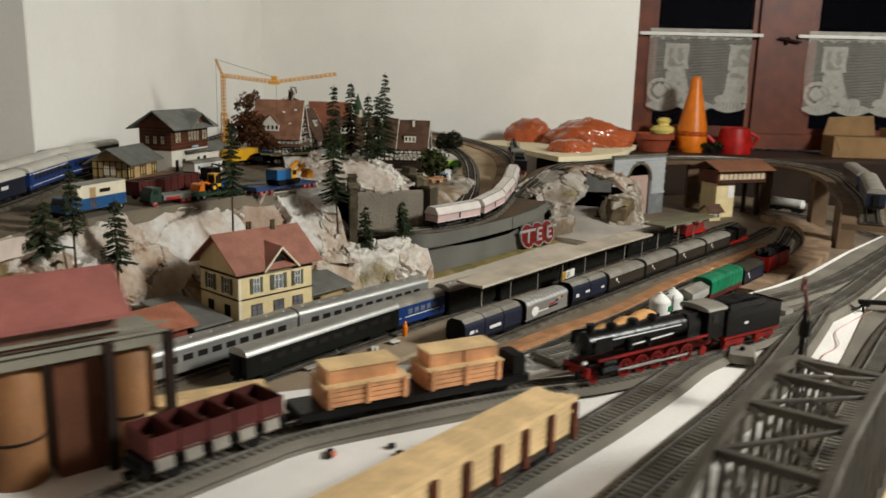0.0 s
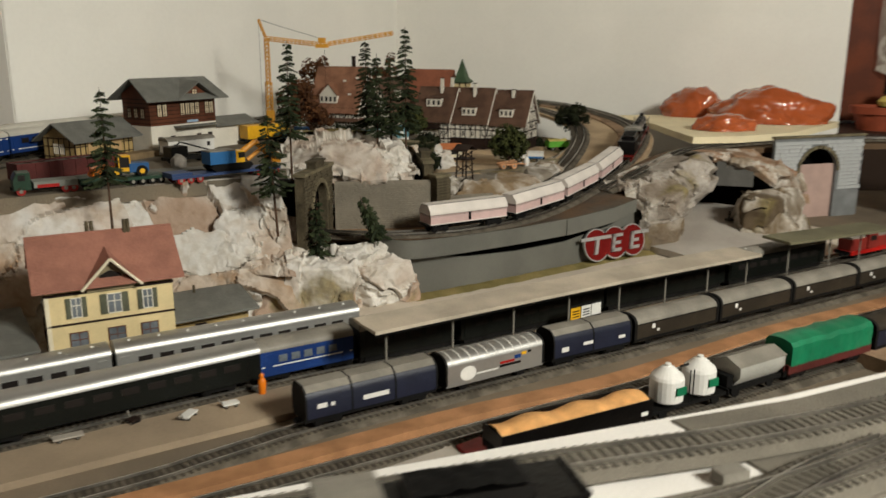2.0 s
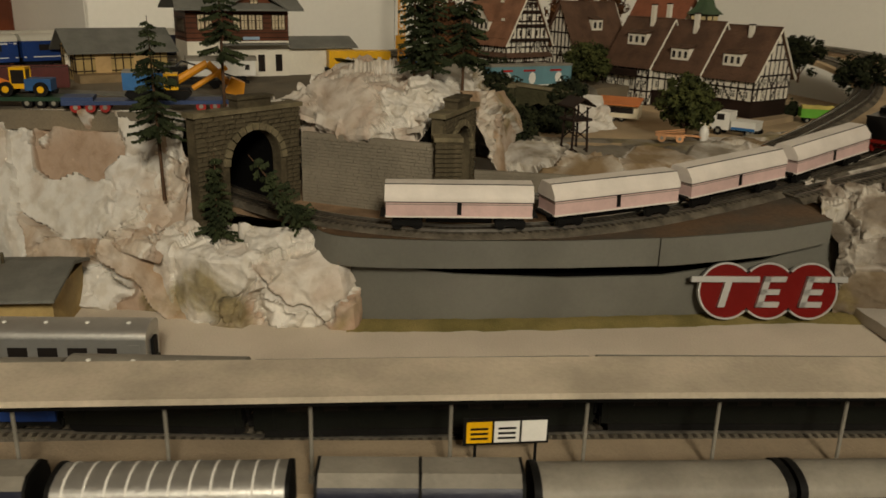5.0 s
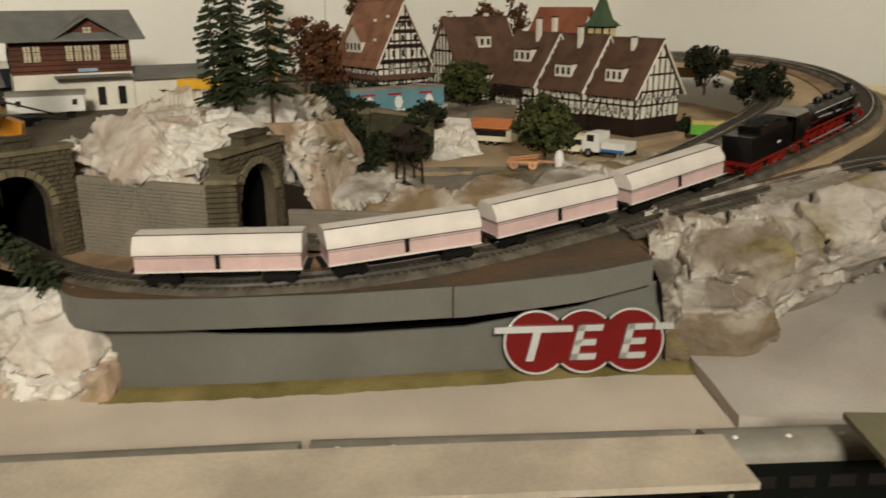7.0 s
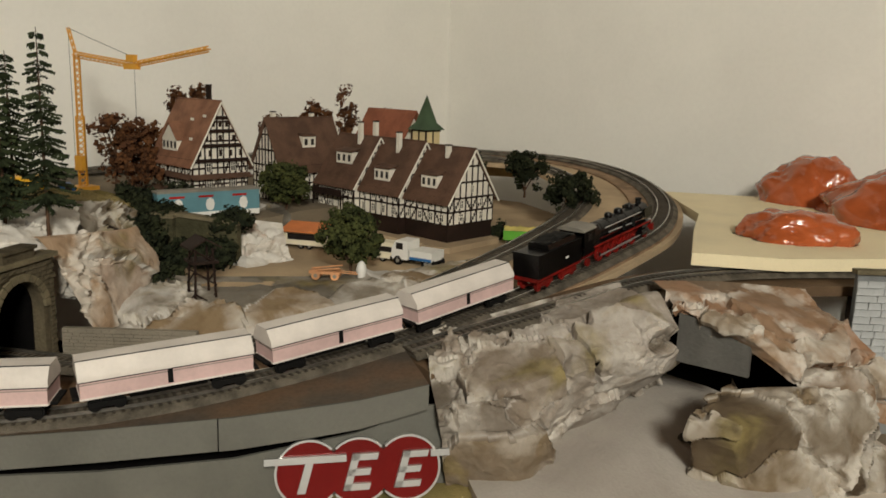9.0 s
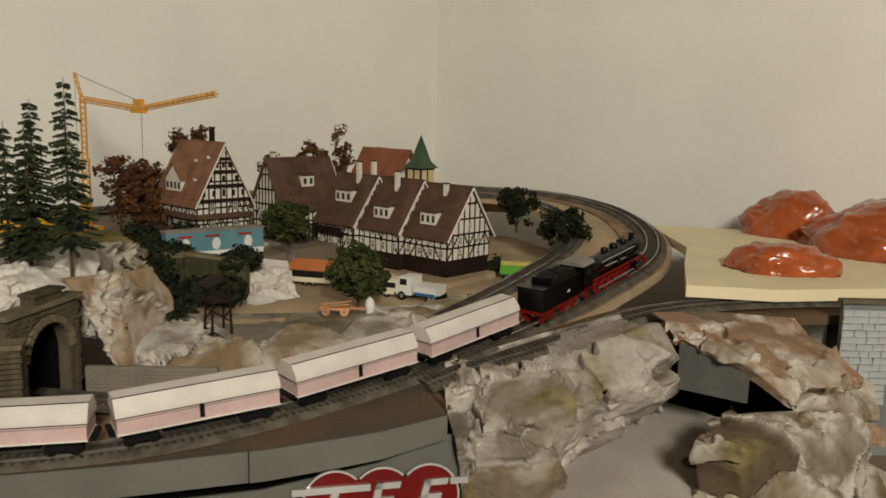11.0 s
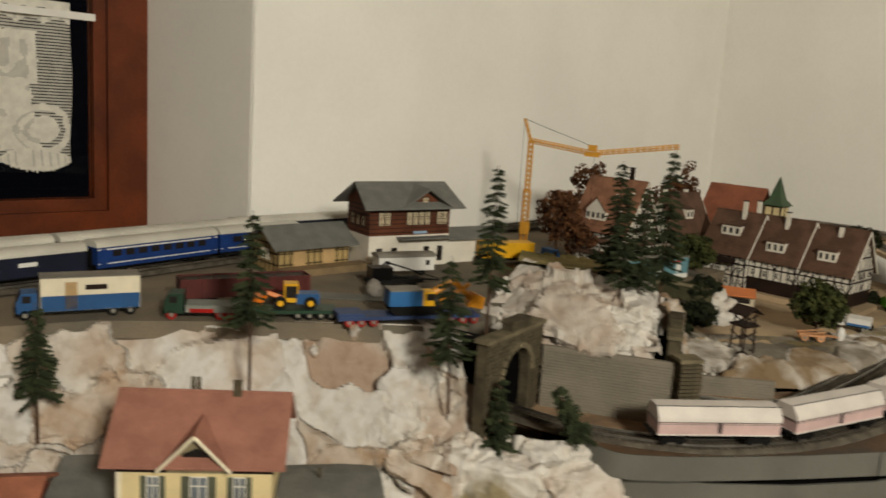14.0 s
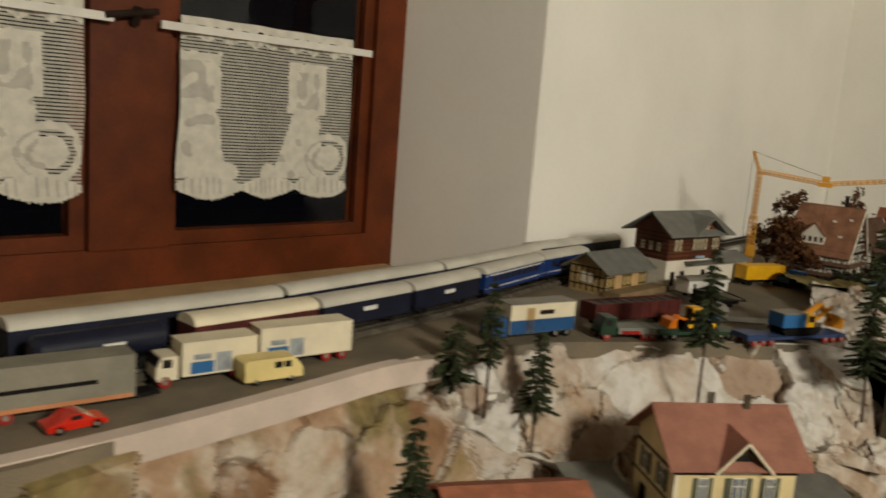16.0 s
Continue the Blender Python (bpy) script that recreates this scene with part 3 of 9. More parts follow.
curtain("lace_curtain", Matrix.Translation(room(-DEEP + 0.035, 1.662, 0)) @ WM, 0.335, 1.158, 1.442, "short white lace curtain on a white rod", True)
curtain("lace_curtain", Matrix.Translation(room(-DEEP + 0.035, 2.150, 0)) @ WM, 0.335, 1.158, 1.442, "short white lace curtain on a white rod", True)

# ---- the layout: boards, terrain, tracks ----
G0 = 0.890   # station yard
G1 = 1.065   # upper plateau
G2 = 1.010   # village square
GF = 1.013   # raised front board
G3 = 1.046   # upper street of the village
slab("yard_board", [(-1.35, -0.5), (0.35, -0.5), (0.35, 2.9), (-0.95, 2.9), (-1.35, 2.2)], 0.86, G0, YARD, "grey painted base board of the model station yard")
slab("station_forecourt", [(-1.250, 0.350), (-0.870, 0.366), (-0.866, 1.076), (-0.754, 1.076), (-0.754, 2.139), (-1.120, 2.150), (-1.250, 1.200)], G0, G0 + 0.004, TAN, "tan painted ground behind the platform")
slab("platform", [(-0.775, 0.617), (-0.714, 0.617), (-0.694, 1.066), (-0.664, 1.611), (-0.722, 1.611), (-0.7485, 1.200), (-0.760, 1.066)], G0, G0 + 0.007, PLATF, "brown model station platform", "platform")
slab("platform_tip", [(-0.773, 0.517), (-0.733, 0.517), (-0.715, 0.616), (-0.774, 0.616)], G0, G0 + 0.005, PLATF, "end of the brown station platform", "platform")
cork = bmesh.new()
sweep(cork, smooth_line([(-0.650, 0.466, G0), (-0.618, 0.768, G0), (-0.602, 1.018, G0), (-0.583, 1.150, G0), (-0.573, 1.250, G0), (-0.570, 1.500, G0), (-0.554, 1.690, G0), (-0.530, 1.989, G0)], 0.05), [(-0.015, 0), (-0.0135, 0.009), (0.0095, 0.009), (0.010, 0)])
solo("cork_strip", cork, mat("orange_cork", rgb((164, 120, 84)), 0.95, scale=30, fine=700, var=0.18, bump=0.4, spec=0.15), "brown cork strip between two tracks", "track bed", kind="structure")
cork = bmesh.new()
sweep(cork, smooth_line([(-0.446, 1.492, G0), (-0.428, 1.740, G0), (-0.421, 1.989, G0), (-0.496, 2.289, G0), (-0.638, 2.438, G0)], 0.05), [(-0.03, 0), (-0.028, 0.017), (0.032, 0.017), (0.03, 0)])
solo("cork_bed", cork, CORK, "brown cork bed beside the curving tracks", "track bed", kind="structure")

RT = G0 + 0.0075
T1 = [(-0.888, -0.187, RT), (-0.880, 0.517, RT), (-0.871, 0.819, RT), (-0.852, 1.076, RT)]
T2 = [(-0.813, -0.086, RT), (-0.801, 0.416, RT), (-0.793, 0.900, RT), (-0.779, 1.050, RT), (-0.764, 1.200, RT), (-0.756, 1.400, RT), (-0.738, 1.650, RT), (-0.722, 1.890, RT), (-0.696, 2.289, RT)]
T3 = [(-0.690, 0.265, RT), (-0.660, 0.700, RT), (-0.662, 0.800, RT), (-0.667, 0.900, RT), (-0.660, 1.030, RT), (-0.652, 1.173, RT), (-0.641, 1.310, RT), (-0.632, 1.460, RT), (-0.624, 1.600, RT), (-0.599, 1.989, RT), (-0.596, 2.289, RT)]
T4 = [(-0.640, 0.316, RT), (-0.605, 0.617, RT), (-0.584, 0.859, RT), (-0.566, 1.080, RT), (-0.552, 1.250, RT), (-0.548, 1.500, RT), (-0.530, 1.690, RT), (-0.507, 1.989, RT), (-0.552, 2.339, RT)]
T5 = [(-0.548, 0.768, RT), (-0.510, 1.018, RT), (-0.487, 1.212, RT), (-0.474, 1.397, RT), (-0.458, 1.591, RT), (-0.446, 1.890, RT), (-0.470, 2.139, RT), (-0.560, 2.388, RT)]
for line in (T1, T2, T3, T4, T5):
    track("yard_track", line)

# raised front board with its foam edge
FE = [(-0.776, -0.334), (-0.676, 0.066), (-0.596, 0.316), (-0.466, 0.516), (-0.421, 0.616), (-0.374, 0.806), (-0.319, 1.012), (-0.300, 1.089), (-0.281, 1.195), (-0.266, 1.417), (-0.245, 1.614), (-0.195, 1.794)]
slab("front_board", FE + [(0.45, 1.80), (0.45, -0.35)], GF - 0.028, GF, FOAMW, "white foam board raised over the station yard")


def strip(name, pts, w, z, h, material, label, category="track bed"):
    bm = bmesh.new()
    sweep(bm, smooth_line([(x, y, z) for x, y in pts], 0.02), [(-w, 0), (-w, h), (w, h), (w, 0)])
    return solo(name, bm, material, label, category, kind="structure")


strip("grey_roadbed", [(-0.466, 0.206), (-0.461, 0.266), (-0.456, 0.316), (-0.444, 0.376), (-0.376, 0.516), (-0.311, 0.676), (-0.248, 0.866), (-0.210, 1.032), (-0.194, 1.301), (-0.175, 1.694)], 0.0215, GF, 0.003, YARDF, "grey paper road bed under the front track")
strip("grey_roadbed", [(-0.388, 0.626), (-0.356, 0.736), (-0.309, 0.888), (-0.272, 0.994), (-0.241, 1.109), (-0.221, 1.253), (-0.200, 1.544)], 0.0135, GF, 0.0026, YARDF, "grey paper road bed under the edge track")
strip("grey_roadbed", [(-0.311, 0.066), (-0.294, 0.366), (-0.280, 0.516), (-0.274, 0.620), (-0.272, 0.700), (-0.258, 0.780)], 0.016, GF, 0.0034, YARDF, "grey paper road bed under the front track")
strip("grey_roadbed", [(-0.221, 0.216), (-0.214, 0.466), (-0.206, 0.636), (-0.206, 0.720), (-0.210, 0.820), (-0.215, 0.920), (-0.219, 0.990), (-0.213, 1.060)], 0.0145, GF, 0.0038, YARDF, "grey paper road bed under the front track")
strip("grey_roadbed", [(-0.121, -0.184), (-0.118, 0.366), (-0.128, 0.636), (-0.131, 0.800), (-0.132, 0.960), (-0.118, 1.205), (-0.095, 1.694)], 0.0165, GF, 0.0030, YARDF, "grey paper road bed under the front track")
slab("grey_ground_sheet", [(-0.318, 0.990), (-0.268, 0.985), (-0.236, 0.98), (-0.206, 1.04), (-0.190, 1.30), (-0.172, 1.69), (-0.226, 1.69), (-0.238, 1.614), (-0.258, 1.417), (-0.272, 1.195), (-0.290, 1.089)], GF, GF + 0.0018, YARDF, "grey painted ground sheet beside the edge track")
slab("grey_ground_sheet", [(-0.130, 0.700), (-0.158, 0.700), (-0.166, 0.860), (-0.180, 1.080), (-0.163, 1.30), (-0.135, 1.69), (-0.105, 1.69), (-0.128, 1.20), (-0.140, 0.96)], GF, GF + 0.0018, YARDF, "grey painted ground sheet beside the white foam strip")
strip("wood_strip", [(-0.082, -0.184), (-0.086, 0.366), (-0.100, 0.636), (-0.101, 0.866), (-0.085, 1.205), (-0.060, 1.694)], 0.0115, GF, 0.006, PLANK, "pale wooden strip along the front board", "strip")
RF = GF + 0.0112
F1 = [(-0.466, 0.206, RF), (-0.461, 0.266, RF), (-0.456, 0.316, RF), (-0.444, 0.376, RF), (-0.376, 0.521, RF), (-0.321, 0.606, RF), (-0.281, 0.716, RF), (-0.244, 0.846, RF), (-0.210, 1.032, RF), (-0.194, 1.301, RF), (-0.175, 1.694, RF)]
F0 = [(-0.388, 0.626, RF), (-0.356, 0.736, RF), (-0.309, 0.888, RF), (-0.272, 0.994, RF), (-0.241, 1.109, RF), (-0.221, 1.253, RF), (-0.200, 1.544, RF)]
F2 = [(-0.311, 0.066, RF), (-0.294, 0.366, RF), (-0.280, 0.516, RF), (-0.274, 0.620, RF), (-0.272, 0.700, RF), (-0.258, 0.780, RF)]
F3 = [(-0.221, 0.216, RF), (-0.214, 0.466, RF), (-0.206, 0.636, RF), (-0.206, 0.720, RF), (-0.210, 0.820, RF), (-0.215, 0.920, RF), (-0.219, 0.990, RF), (-0.213, 1.060, RF)]
F4 = [(-0.121, -0.184, RF), (-0.118, 0.366, RF), (-0.128, 0.636, RF), (-0.131, 0.800, RF), (-0.132, 0.960, RF), (-0.118, 1.205, RF), (-0.095, 1.694, RF)]
for k, line in enumerate((F0, F1, F2, F3, F4)):
    track("front_track", [(x, y, z + 0.00015 * k) for x, y, z in line], YARDF, 0.0205, SLEEPERF)

# upper plateau and village
EDGE = [(-0.70, -0.10), (-0.83, 0.149), (-0.985, 0.34), (-1.08, 0.48), (-1.135, 0.66), (-1.135, 0.86), (-1.118, 1.03), (-1.15, 1.10)]
slab("upper_plateau", EDGE + [(-1.30, 1.18), (-1.42, 1.28), (-1.75, 1.40), (room(0.004, 0.75, 0).x, room(0.004, 0.75, 0).y), (room(0.004, 1.47, 0).x, room(0.004, 1.47, 0).y), (room(0.004, 2.7, 0).x, room(0.004, 2.7, 0).y)], G1 - 0.02, G1, ROADGREY, "grey upper plateau of the model landscape")
slab("village_ground", [(-1.33, 1.36), (-1.25, 1.45), (-1.23, 1.60), (-1.25, 1.70), (-1.33, 1.86), (-1.45, 2.02), (-1.62, 2.10), (-1.85, 2.08), (-2.0, 1.95), (-2.05, 1.75), (-1.9, 1.45), (-1.75, 1.404), (-1.42, 1.285)], G2 - 0.03, G2, SQUARE, "sandy village square of the model landscape")

def extrude_room(poly):
    bm = X(poly, SILL - 0.03, HEAD, "z")
    bm.transform(ROOM)
    return bm


# rock faces
Z = lambda pts, z: [(x, y, z) for x, y in pts]  # noqa: E731
cl_top = [(-0.70, -0.10, G1 - 0.012), (-0.83, 0.149, G1 - 0.012), (-0.985, 0.34, G1 - 0.012), (-1.08, 0.48, G1), (-1.14, 0.66, G1), (-1.14, 0.86, G1), (-1.122, 1.03, G1 + 0.002), (-1.10, 1.075, G1 - 0.005)]
cl_mid = [(-0.72, -0.02, 0.99), (-0.85, 0.20, 0.985), (-0.98, 0.40, 0.985), (-1.06, 0.52, 0.985), (-1.10, 0.67, 0.985), (-1.09, 0.86, 0.985), (-1.04, 1.0, 0.985), (-1.01, 1.07, 0.98)]
cl_low = [(-0.76, 0.05, 0.93), (-0.88, 0.25, 0.925), (-0.98, 0.45, 0.925), (-1.06, 0.56, 0.92), (-1.09, 0.68, 0.92), (-1.09, 0.84, 0.925), (-1.02, 0.96, 0.93), (-0.985, 1.07, 0.93)]
cl_bot = [(-0.80, 0.05, G0), (-0.90, 0.28, G0), (-0.97, 0.45, G0), (-1.04, 0.56, G0), (-1.07, 0.68, G0), (-1.06, 0.84, G0), (-1.00, 0.96, G0), (-0.975, 1.07, G0)]
rock("cliff_rock", [r[:4] + [tuple(0.88 * a + 0.12 * b for a, b in zip(r[3], r[4]))] for r in (cl_top, cl_mid, cl_low, cl_bot)], 210, 100, 0.013, ROCKB, "rugged cliff of tan, brown and white plaster", 1)
rock("cliff_rock", [r[3:] for r in (cl_top, cl_mid, cl_low, cl_bot)], 260, 100, 0.013, ROCK, "rugged cliff of painted white and rosy plaster", 1)
# low rock bastion below the left tunnel portal
rock("bastion_rock", [Z([(-1.06, 1.05), (-1.02, 1.09), (-1.0, 1.14), (-0.985, 1.19), (-1.04, 1.215)], 0.975), Z([(-1.0, 1.03), (-0.965, 1.08), (-0.95, 1.15), (-0.945, 1.195), (-1.03, 1.222)], 0.955),
                      Z([(-1.0, 1.01), (-0.972, 1.06), (-0.955, 1.13), (-0.950, 1.205), (-1.04, 1.225)], G0)], 190, 84, 0.009, ROCKW, "pale plaster rock bastion beside the station", 2)
rock("shoulder_rock", [[(-1.20, 1.00, 1.066), (-1.12, 1.02, 1.070), (-1.058, 1.045, 1.074)], [(-1.14, 0.985, 1.03), (-1.09, 1.01, 1.035), (-1.040, 1.048, 1.030)], [(-1.09, 0.97, 0.99), (-1.05, 1.0, 0.985), (-1.015, 1.045, 0.972)], [(-1.05, 0.96, 0.95), (-1.01, 0.99, 0.95), (-0.975, 1.03, 0.952)]], 90, 70, 0.008, ROCK, "brown and white plaster slope beside the tunnel portal", 12)
# white mountain over the tunnels
hill = [Z([(-1.42, 1.27), (-1.38, 1.29), (-1.36, 1.31), (-1.36, 1.33)], 1.08), Z([(-1.36, 1.21), (-1.24, 1.24), (-1.20, 1.28), (-1.27, 1.345)], 1.104), [(-1.27, 1.14, 1.07), (-1.16, 1.165, 1.090), (-1.112, 1.235, 1.092), (-1.12, 1.295, 1.094), (-1.22, 1.35, 1.080)],
        [(-1.19, 1.10, 1.066), (-1.120, 1.148, 1.066), (-1.078, 1.205, 1.052), (-1.040, 1.276, 1.062), (-1.098, 1.296, 1.082), (-1.18, 1.345, 1.07), (-1.25, 1.385, 1.03)], [(-1.17, 1.11, 1.05), (-1.128, 1.158, 1.045), (-1.088, 1.208, 1.036), (-1.050, 1.272, 1.046), (-1.105, 1.295, 1.06), (-1.18, 1.340, 1.02), (-1.27, 1.39, 0.985)]]
rock("mountain_rock", hill, 220, 116, 0.010, ROCKW, "white plaster mountain over the tunnel portals", 3)
rock("flank_rock", [[(-1.150, 1.322, 1.088), (-1.21, 1.365, 1.080), (-1.31, 1.395, 1.066)], [(-1.148, 1.350, 1.055), (-1.20, 1.388, 1.05), (-1.29, 1.415, 1.036)], [(-1.150, 1.368, 0.99), (-1.20, 1.40, 0.985), (-1.30, 1.43, 0.985)]], 60, 44, 0.008, ROCK, "tan plaster rock behind the second tunnel portal", 14)
rock("hill_turf", [Z([(-1.62, 1.30), (-1.55, 1.38), (-1.42, 1.40)], 1.064), Z([(-1.48, 1.24), (-1.42, 1.32), (-1.34, 1.36)], 1.092), Z([(-1.33, 1.185), (-1.275, 1.25), (-1.26, 1.335)], 1.106)], 50, 36, 0.004, TURF, "olive turf on top of the hill", 4, crack=0.001)
rock("slope_rock", [[(-1.43, 1.402, 1.066), (-1.34, 1.362, 1.093), (-1.265, 1.338, 1.105)], [(-1.43, 1.425, 1.035), (-1.34, 1.395, 1.050), (-1.255, 1.365, 1.060)], [(-1.43, 1.440, 1.0), (-1.335, 1.420, 0.990), (-1.25, 1.390, 0.985)]], 70, 46, 0.006, ROCKE, "olive and brown plaster slope below the hill turf", 15)
# rock between the village and the tracks
rock("village_rock", [[(-1.37, 1.34, 1.012), (-1.31, 1.40, 1.014), (-1.28, 1.46, 1.014), (-1.26, 1.60, 1.0145), (-1.28, 1.71, 1.0135), (-1.36, 1.86, 1.013), (-1.48, 2.02, 1.02)],
                      [(-1.30, 1.37, 1.006), (-1.25, 1.41, 1.012), (-1.21, 1.46, 1.016), (-1.20, 1.60, 1.018), (-1.23, 1.71, 1.016), (-1.32, 1.86, 1.016), (-1.44, 2.02, 1.024)],
                      [(-1.23, 1.385, 0.998), (-1.18, 1.43, 1.002), (-1.15, 1.50, 1.006), (-1.15, 1.60, 1.008), (-1.19, 1.70, 1.008), (-1.285, 1.85, 1.01), (-1.40, 2.0, 1.03)],
                      [(-1.16, 1.375, 0.985), (-1.13, 1.44, 0.985), (-1.12, 1.52, 0.985), (-1.135, 1.60, 0.982), (-1.175, 1.70, 0.99), (-1.27, 1.84, 1.005), (-1.39, 1.99, 1.03)]], 190, 40, 0.008, ROCKG, "grey and white plaster rock beside the village", 5)
# rock right of the emblem and the split rock by the arch
rock("crag_rock", [[(-1.08, 1.70, 1.0), (-1.10, 1.82, 1.02), (-1.08, 1.90, 1.042)], [(-0.99, 1.67, 0.995), (-1.0, 1.76, 1.012), (-0.998, 1.866, 1.040), (-1.0, 1.90, 1.046)],
                   [(-0.94, 1.665, 0.975), (-0.93, 1.72, 0.985), (-0.945, 1.80, 1.0), (-0.960, 1.875, 1.012), (-0.972, 1.905, 1.014)], [(-0.95, 1.675, 0.93), (-0.933, 1.735, 0.93), (-0.960, 1.80, 0.955), (-0.965, 1.885, 0.985), (-0.99, 1.92, 0.985)],
                   [(-0.965, 1.685, G0), (-0.940, 1.745, G0), (-1.0, 1.80, G0), (-1.05, 1.87, G0), (-1.10, 1.95, G0)]], 240, 120, 0.0105, ROCKC, "grey plaster crag with white edges", 6, crack=0.010, chips=0.45)
rock("cave_roof_rock", [[(-1.06, 1.925, 1.048), (-1.045, 2.0, 1.048), (-1.01, 2.075, 1.046)], [(-1.005, 1.912, 1.053), (-0.97, 1.99, 1.042), (-0.945, 2.075, 1.030)],
                       [(-0.976, 1.903, 1.044), (-0.916, 1.938, 1.036), (-0.900, 1.985, 1.015), (-0.893, 2.03, 1.010), (-0.895, 2.075, 1.008)], [(-0.978, 1.905, 1.038), (-0.915, 1.943, 1.030), (-0.893, 1.985, 0.995), (-0.884, 2.03, 0.990), (-0.885, 2.075, 0.985)],
                       [(-0.985, 1.915, 1.034), (-0.918, 1.955, 1.012), (-0.894, 1.990, 0.984), (-0.882, 2.03, 0.965), (-0.880, 2.08, 0.95)]], 110, 60, 0.004, ROCKO, "ochre plaster rock roofing a dark hollow", 7, chips=0.15)
rock("ledge_rock", [[(-0.950, 1.955, 0.980), (-0.905, 1.930, 0.986), (-0.907, 1.950, 0.987), (-0.893, 1.992, 0.990), (-0.90, 2.06, 0.985)], [(-0.925, 1.925, 0.978), (-0.870, 1.862, 0.986), (-0.845, 1.885, 0.982), (-0.846, 1.93, 0.979), (-0.866, 1.98, 0.980), (-0.893, 2.062, 0.975)],
                    [(-0.930, 1.92, 0.955), (-0.872, 1.858, 0.965), (-0.846, 1.89, 0.958), (-0.850, 1.94, 0.955), (-0.862, 1.99, 0.95), (-0.885, 2.07, 0.94)], [(-0.945, 1.93, 0.92), (-0.888, 1.880, 0.915), (-0.866, 1.92, 0.905), (-0.858, 1.97, G0), (-0.862, 2.03, G0), (-0.87, 2.09, G0)]], 130, 64, 0.006, ROCKE, "olive brown plaster rock ledge streaked with white", 8)
bm = bmesh.new()
floor_pts = [(-0.835, 1.69, 0.8948), (-0.97, 1.70, 0.8950), (-1.06, 1.80, 0.912), (-1.10, 1.95, 0.927), (-0.95, 2.01, 0.930), (-0.845, 1.97, 0.8990), (-0.812, 1.94, 0.8950), (-0.806, 1.83, 0.8948)]
mid_v = bm.verts.new((-0.94, 1.85, 0.917))
rim_v = [bm.verts.new(p) for p in floor_pts]
for a, b in zip(rim_v, rim_v[1:] + rim_v[:1]):
    bm.faces.new((mid_v, a, b))
bmesh.ops.subdivide_edges(bm, edges=bm.edges, cuts=5, use_grid_fill=True)
for v in bm.verts:
    v.co.z += 0.0022 * noise.fractal(v.co * 22, 0.9, 2.0, 3)
bmesh.ops.solidify(bm, geom=bm.faces, thickness=0.012)
solo("cave_floor", bm, mat("whitish_plaster_ground", rgb((166, 158, 149)), 0.85, col2=rgb((184, 177, 168)), scale=9, fine=300, var=0.1, bump=0.3), "whitish plaster ground sloping up below the crag", "ground", kind="structure")
pst = thing("stop_post", pose(-0.933, 1.903, 0.930), "small dark post on a round foot in the hollow", "post")
part("foot", L([(0.001, 0.0), (0.010, 0.0005), (0.008, 0.003), (0.002, 0.004)], 14), BROWN, pst)
part("stem", R(((0, 0, 0.003), (0, 0, 0.018), 0.0024, 0.0020)), BROWN, pst)
cf = bmesh.new()
extrude(cf, [(0, 0.991), (0.068, 0.991), (0.068, 1.031), (0, 1.038)], 0, 0.005, "y")
cf.transform(pose(-0.974, 1.908, 0, 0, 0, 37))
solo("cave_front", cf, mat("dark_grey_board", rgb((90, 88, 84)), 0.7, var=0.12, bump=0.3), "grey board over a dark hollow", "board", kind="structure")
# near-black board paints the shade at the back of the hollow
solo("cave_back", X([(-1.14, 1.99), (-1.06, 2.10), (-0.93, 2.10), (-0.93, 2.104), (-1.062, 2.104), (-1.144, 1.993)], G0 + 0.007, 0.985, "z"), SHADEBLACK, "near-black board painting the shade in the hollow", "board", kind="structure")

# ramp tracks: two lines out of the tunnels, climbing to the curve
RA = [(-1.26, 1.02, 0.985), (-1.16, 1.056, 0.985), (-1.084, 1.109, 0.985), (-1.020, 1.172, 0.985), (-0.983, 1.246, 0.985), (-0.968, 1.31, 0.985), (-0.973, 1.41, 0.987), (-1.0, 1.515, 0.992), (-1.062, 1.667, 1.004), (-1.138, 1.815, 1.022), (-1.215, 1.95, 1.044), (-1.33, 2.085, 1.06), (-1.50, 2.185, 1.075), (-1.70, 2.225, 1.09), (-1.88, 2.18, 1.10), (-2.02, 2.05, 1.10), (-2.09, 1.88, 1.10), (-2.07, 1.70, 1.098), (-1.98, 1.53, 1.09), (-1.815, 1.225, 1.076), (-1.615, 0.89, 1.0755), (-1.478, 0.722, 1.0755), (-1.344, 0.564, 1.0755), (-1.168, 0.333, 1.0755), (-1.067, 0.176, 1.0755), (-0.922, -0.064, 1.0755)]
RB = [(-1.22, 1.14, 0.99), (-1.15, 1.235, 0.99), (-1.102, 1.318, 0.99), (-1.062, 1.405, 0.991), (-1.064, 1.465, 0.993), (-1.100, 1.54, 0.997), (-1.158, 1.645, 1.006), (-1.235, 1.765, 1.022), (-1.33, 1.89, 1.042), (-1.44, 2.0, 1.058), (-1.56, 2.075, 1.072), (-1.70, 2.11, 1.085), (-1.83, 2.08, 1.095), (-1.94, 1.98, 1.10)]
BR = [(-1.03, 1.66, 1.001), (-1.06, 1.80, 1.022), (-1.09, 1.95, 1.045), (-1.08, 2.12, 1.052), (-1.03, 2.30, 1.052), (-0.93, 2.48, 1.052), (-0.76, 2.59, 1.052), (-0.57, 2.52, 1.052), (-0.45, 2.33, 1.052), (-0.37, 2.08, 1.052), (-0.30, 1.83, 1.05), (-0.26, 1.62, 1.04)]
for nm, ln in (("ramp_track", RA), ("ramp_track", RB), ("branch_track", BR)):
    track(nm, ln, BALLAST, 0.022)
bed = bmesh.new()
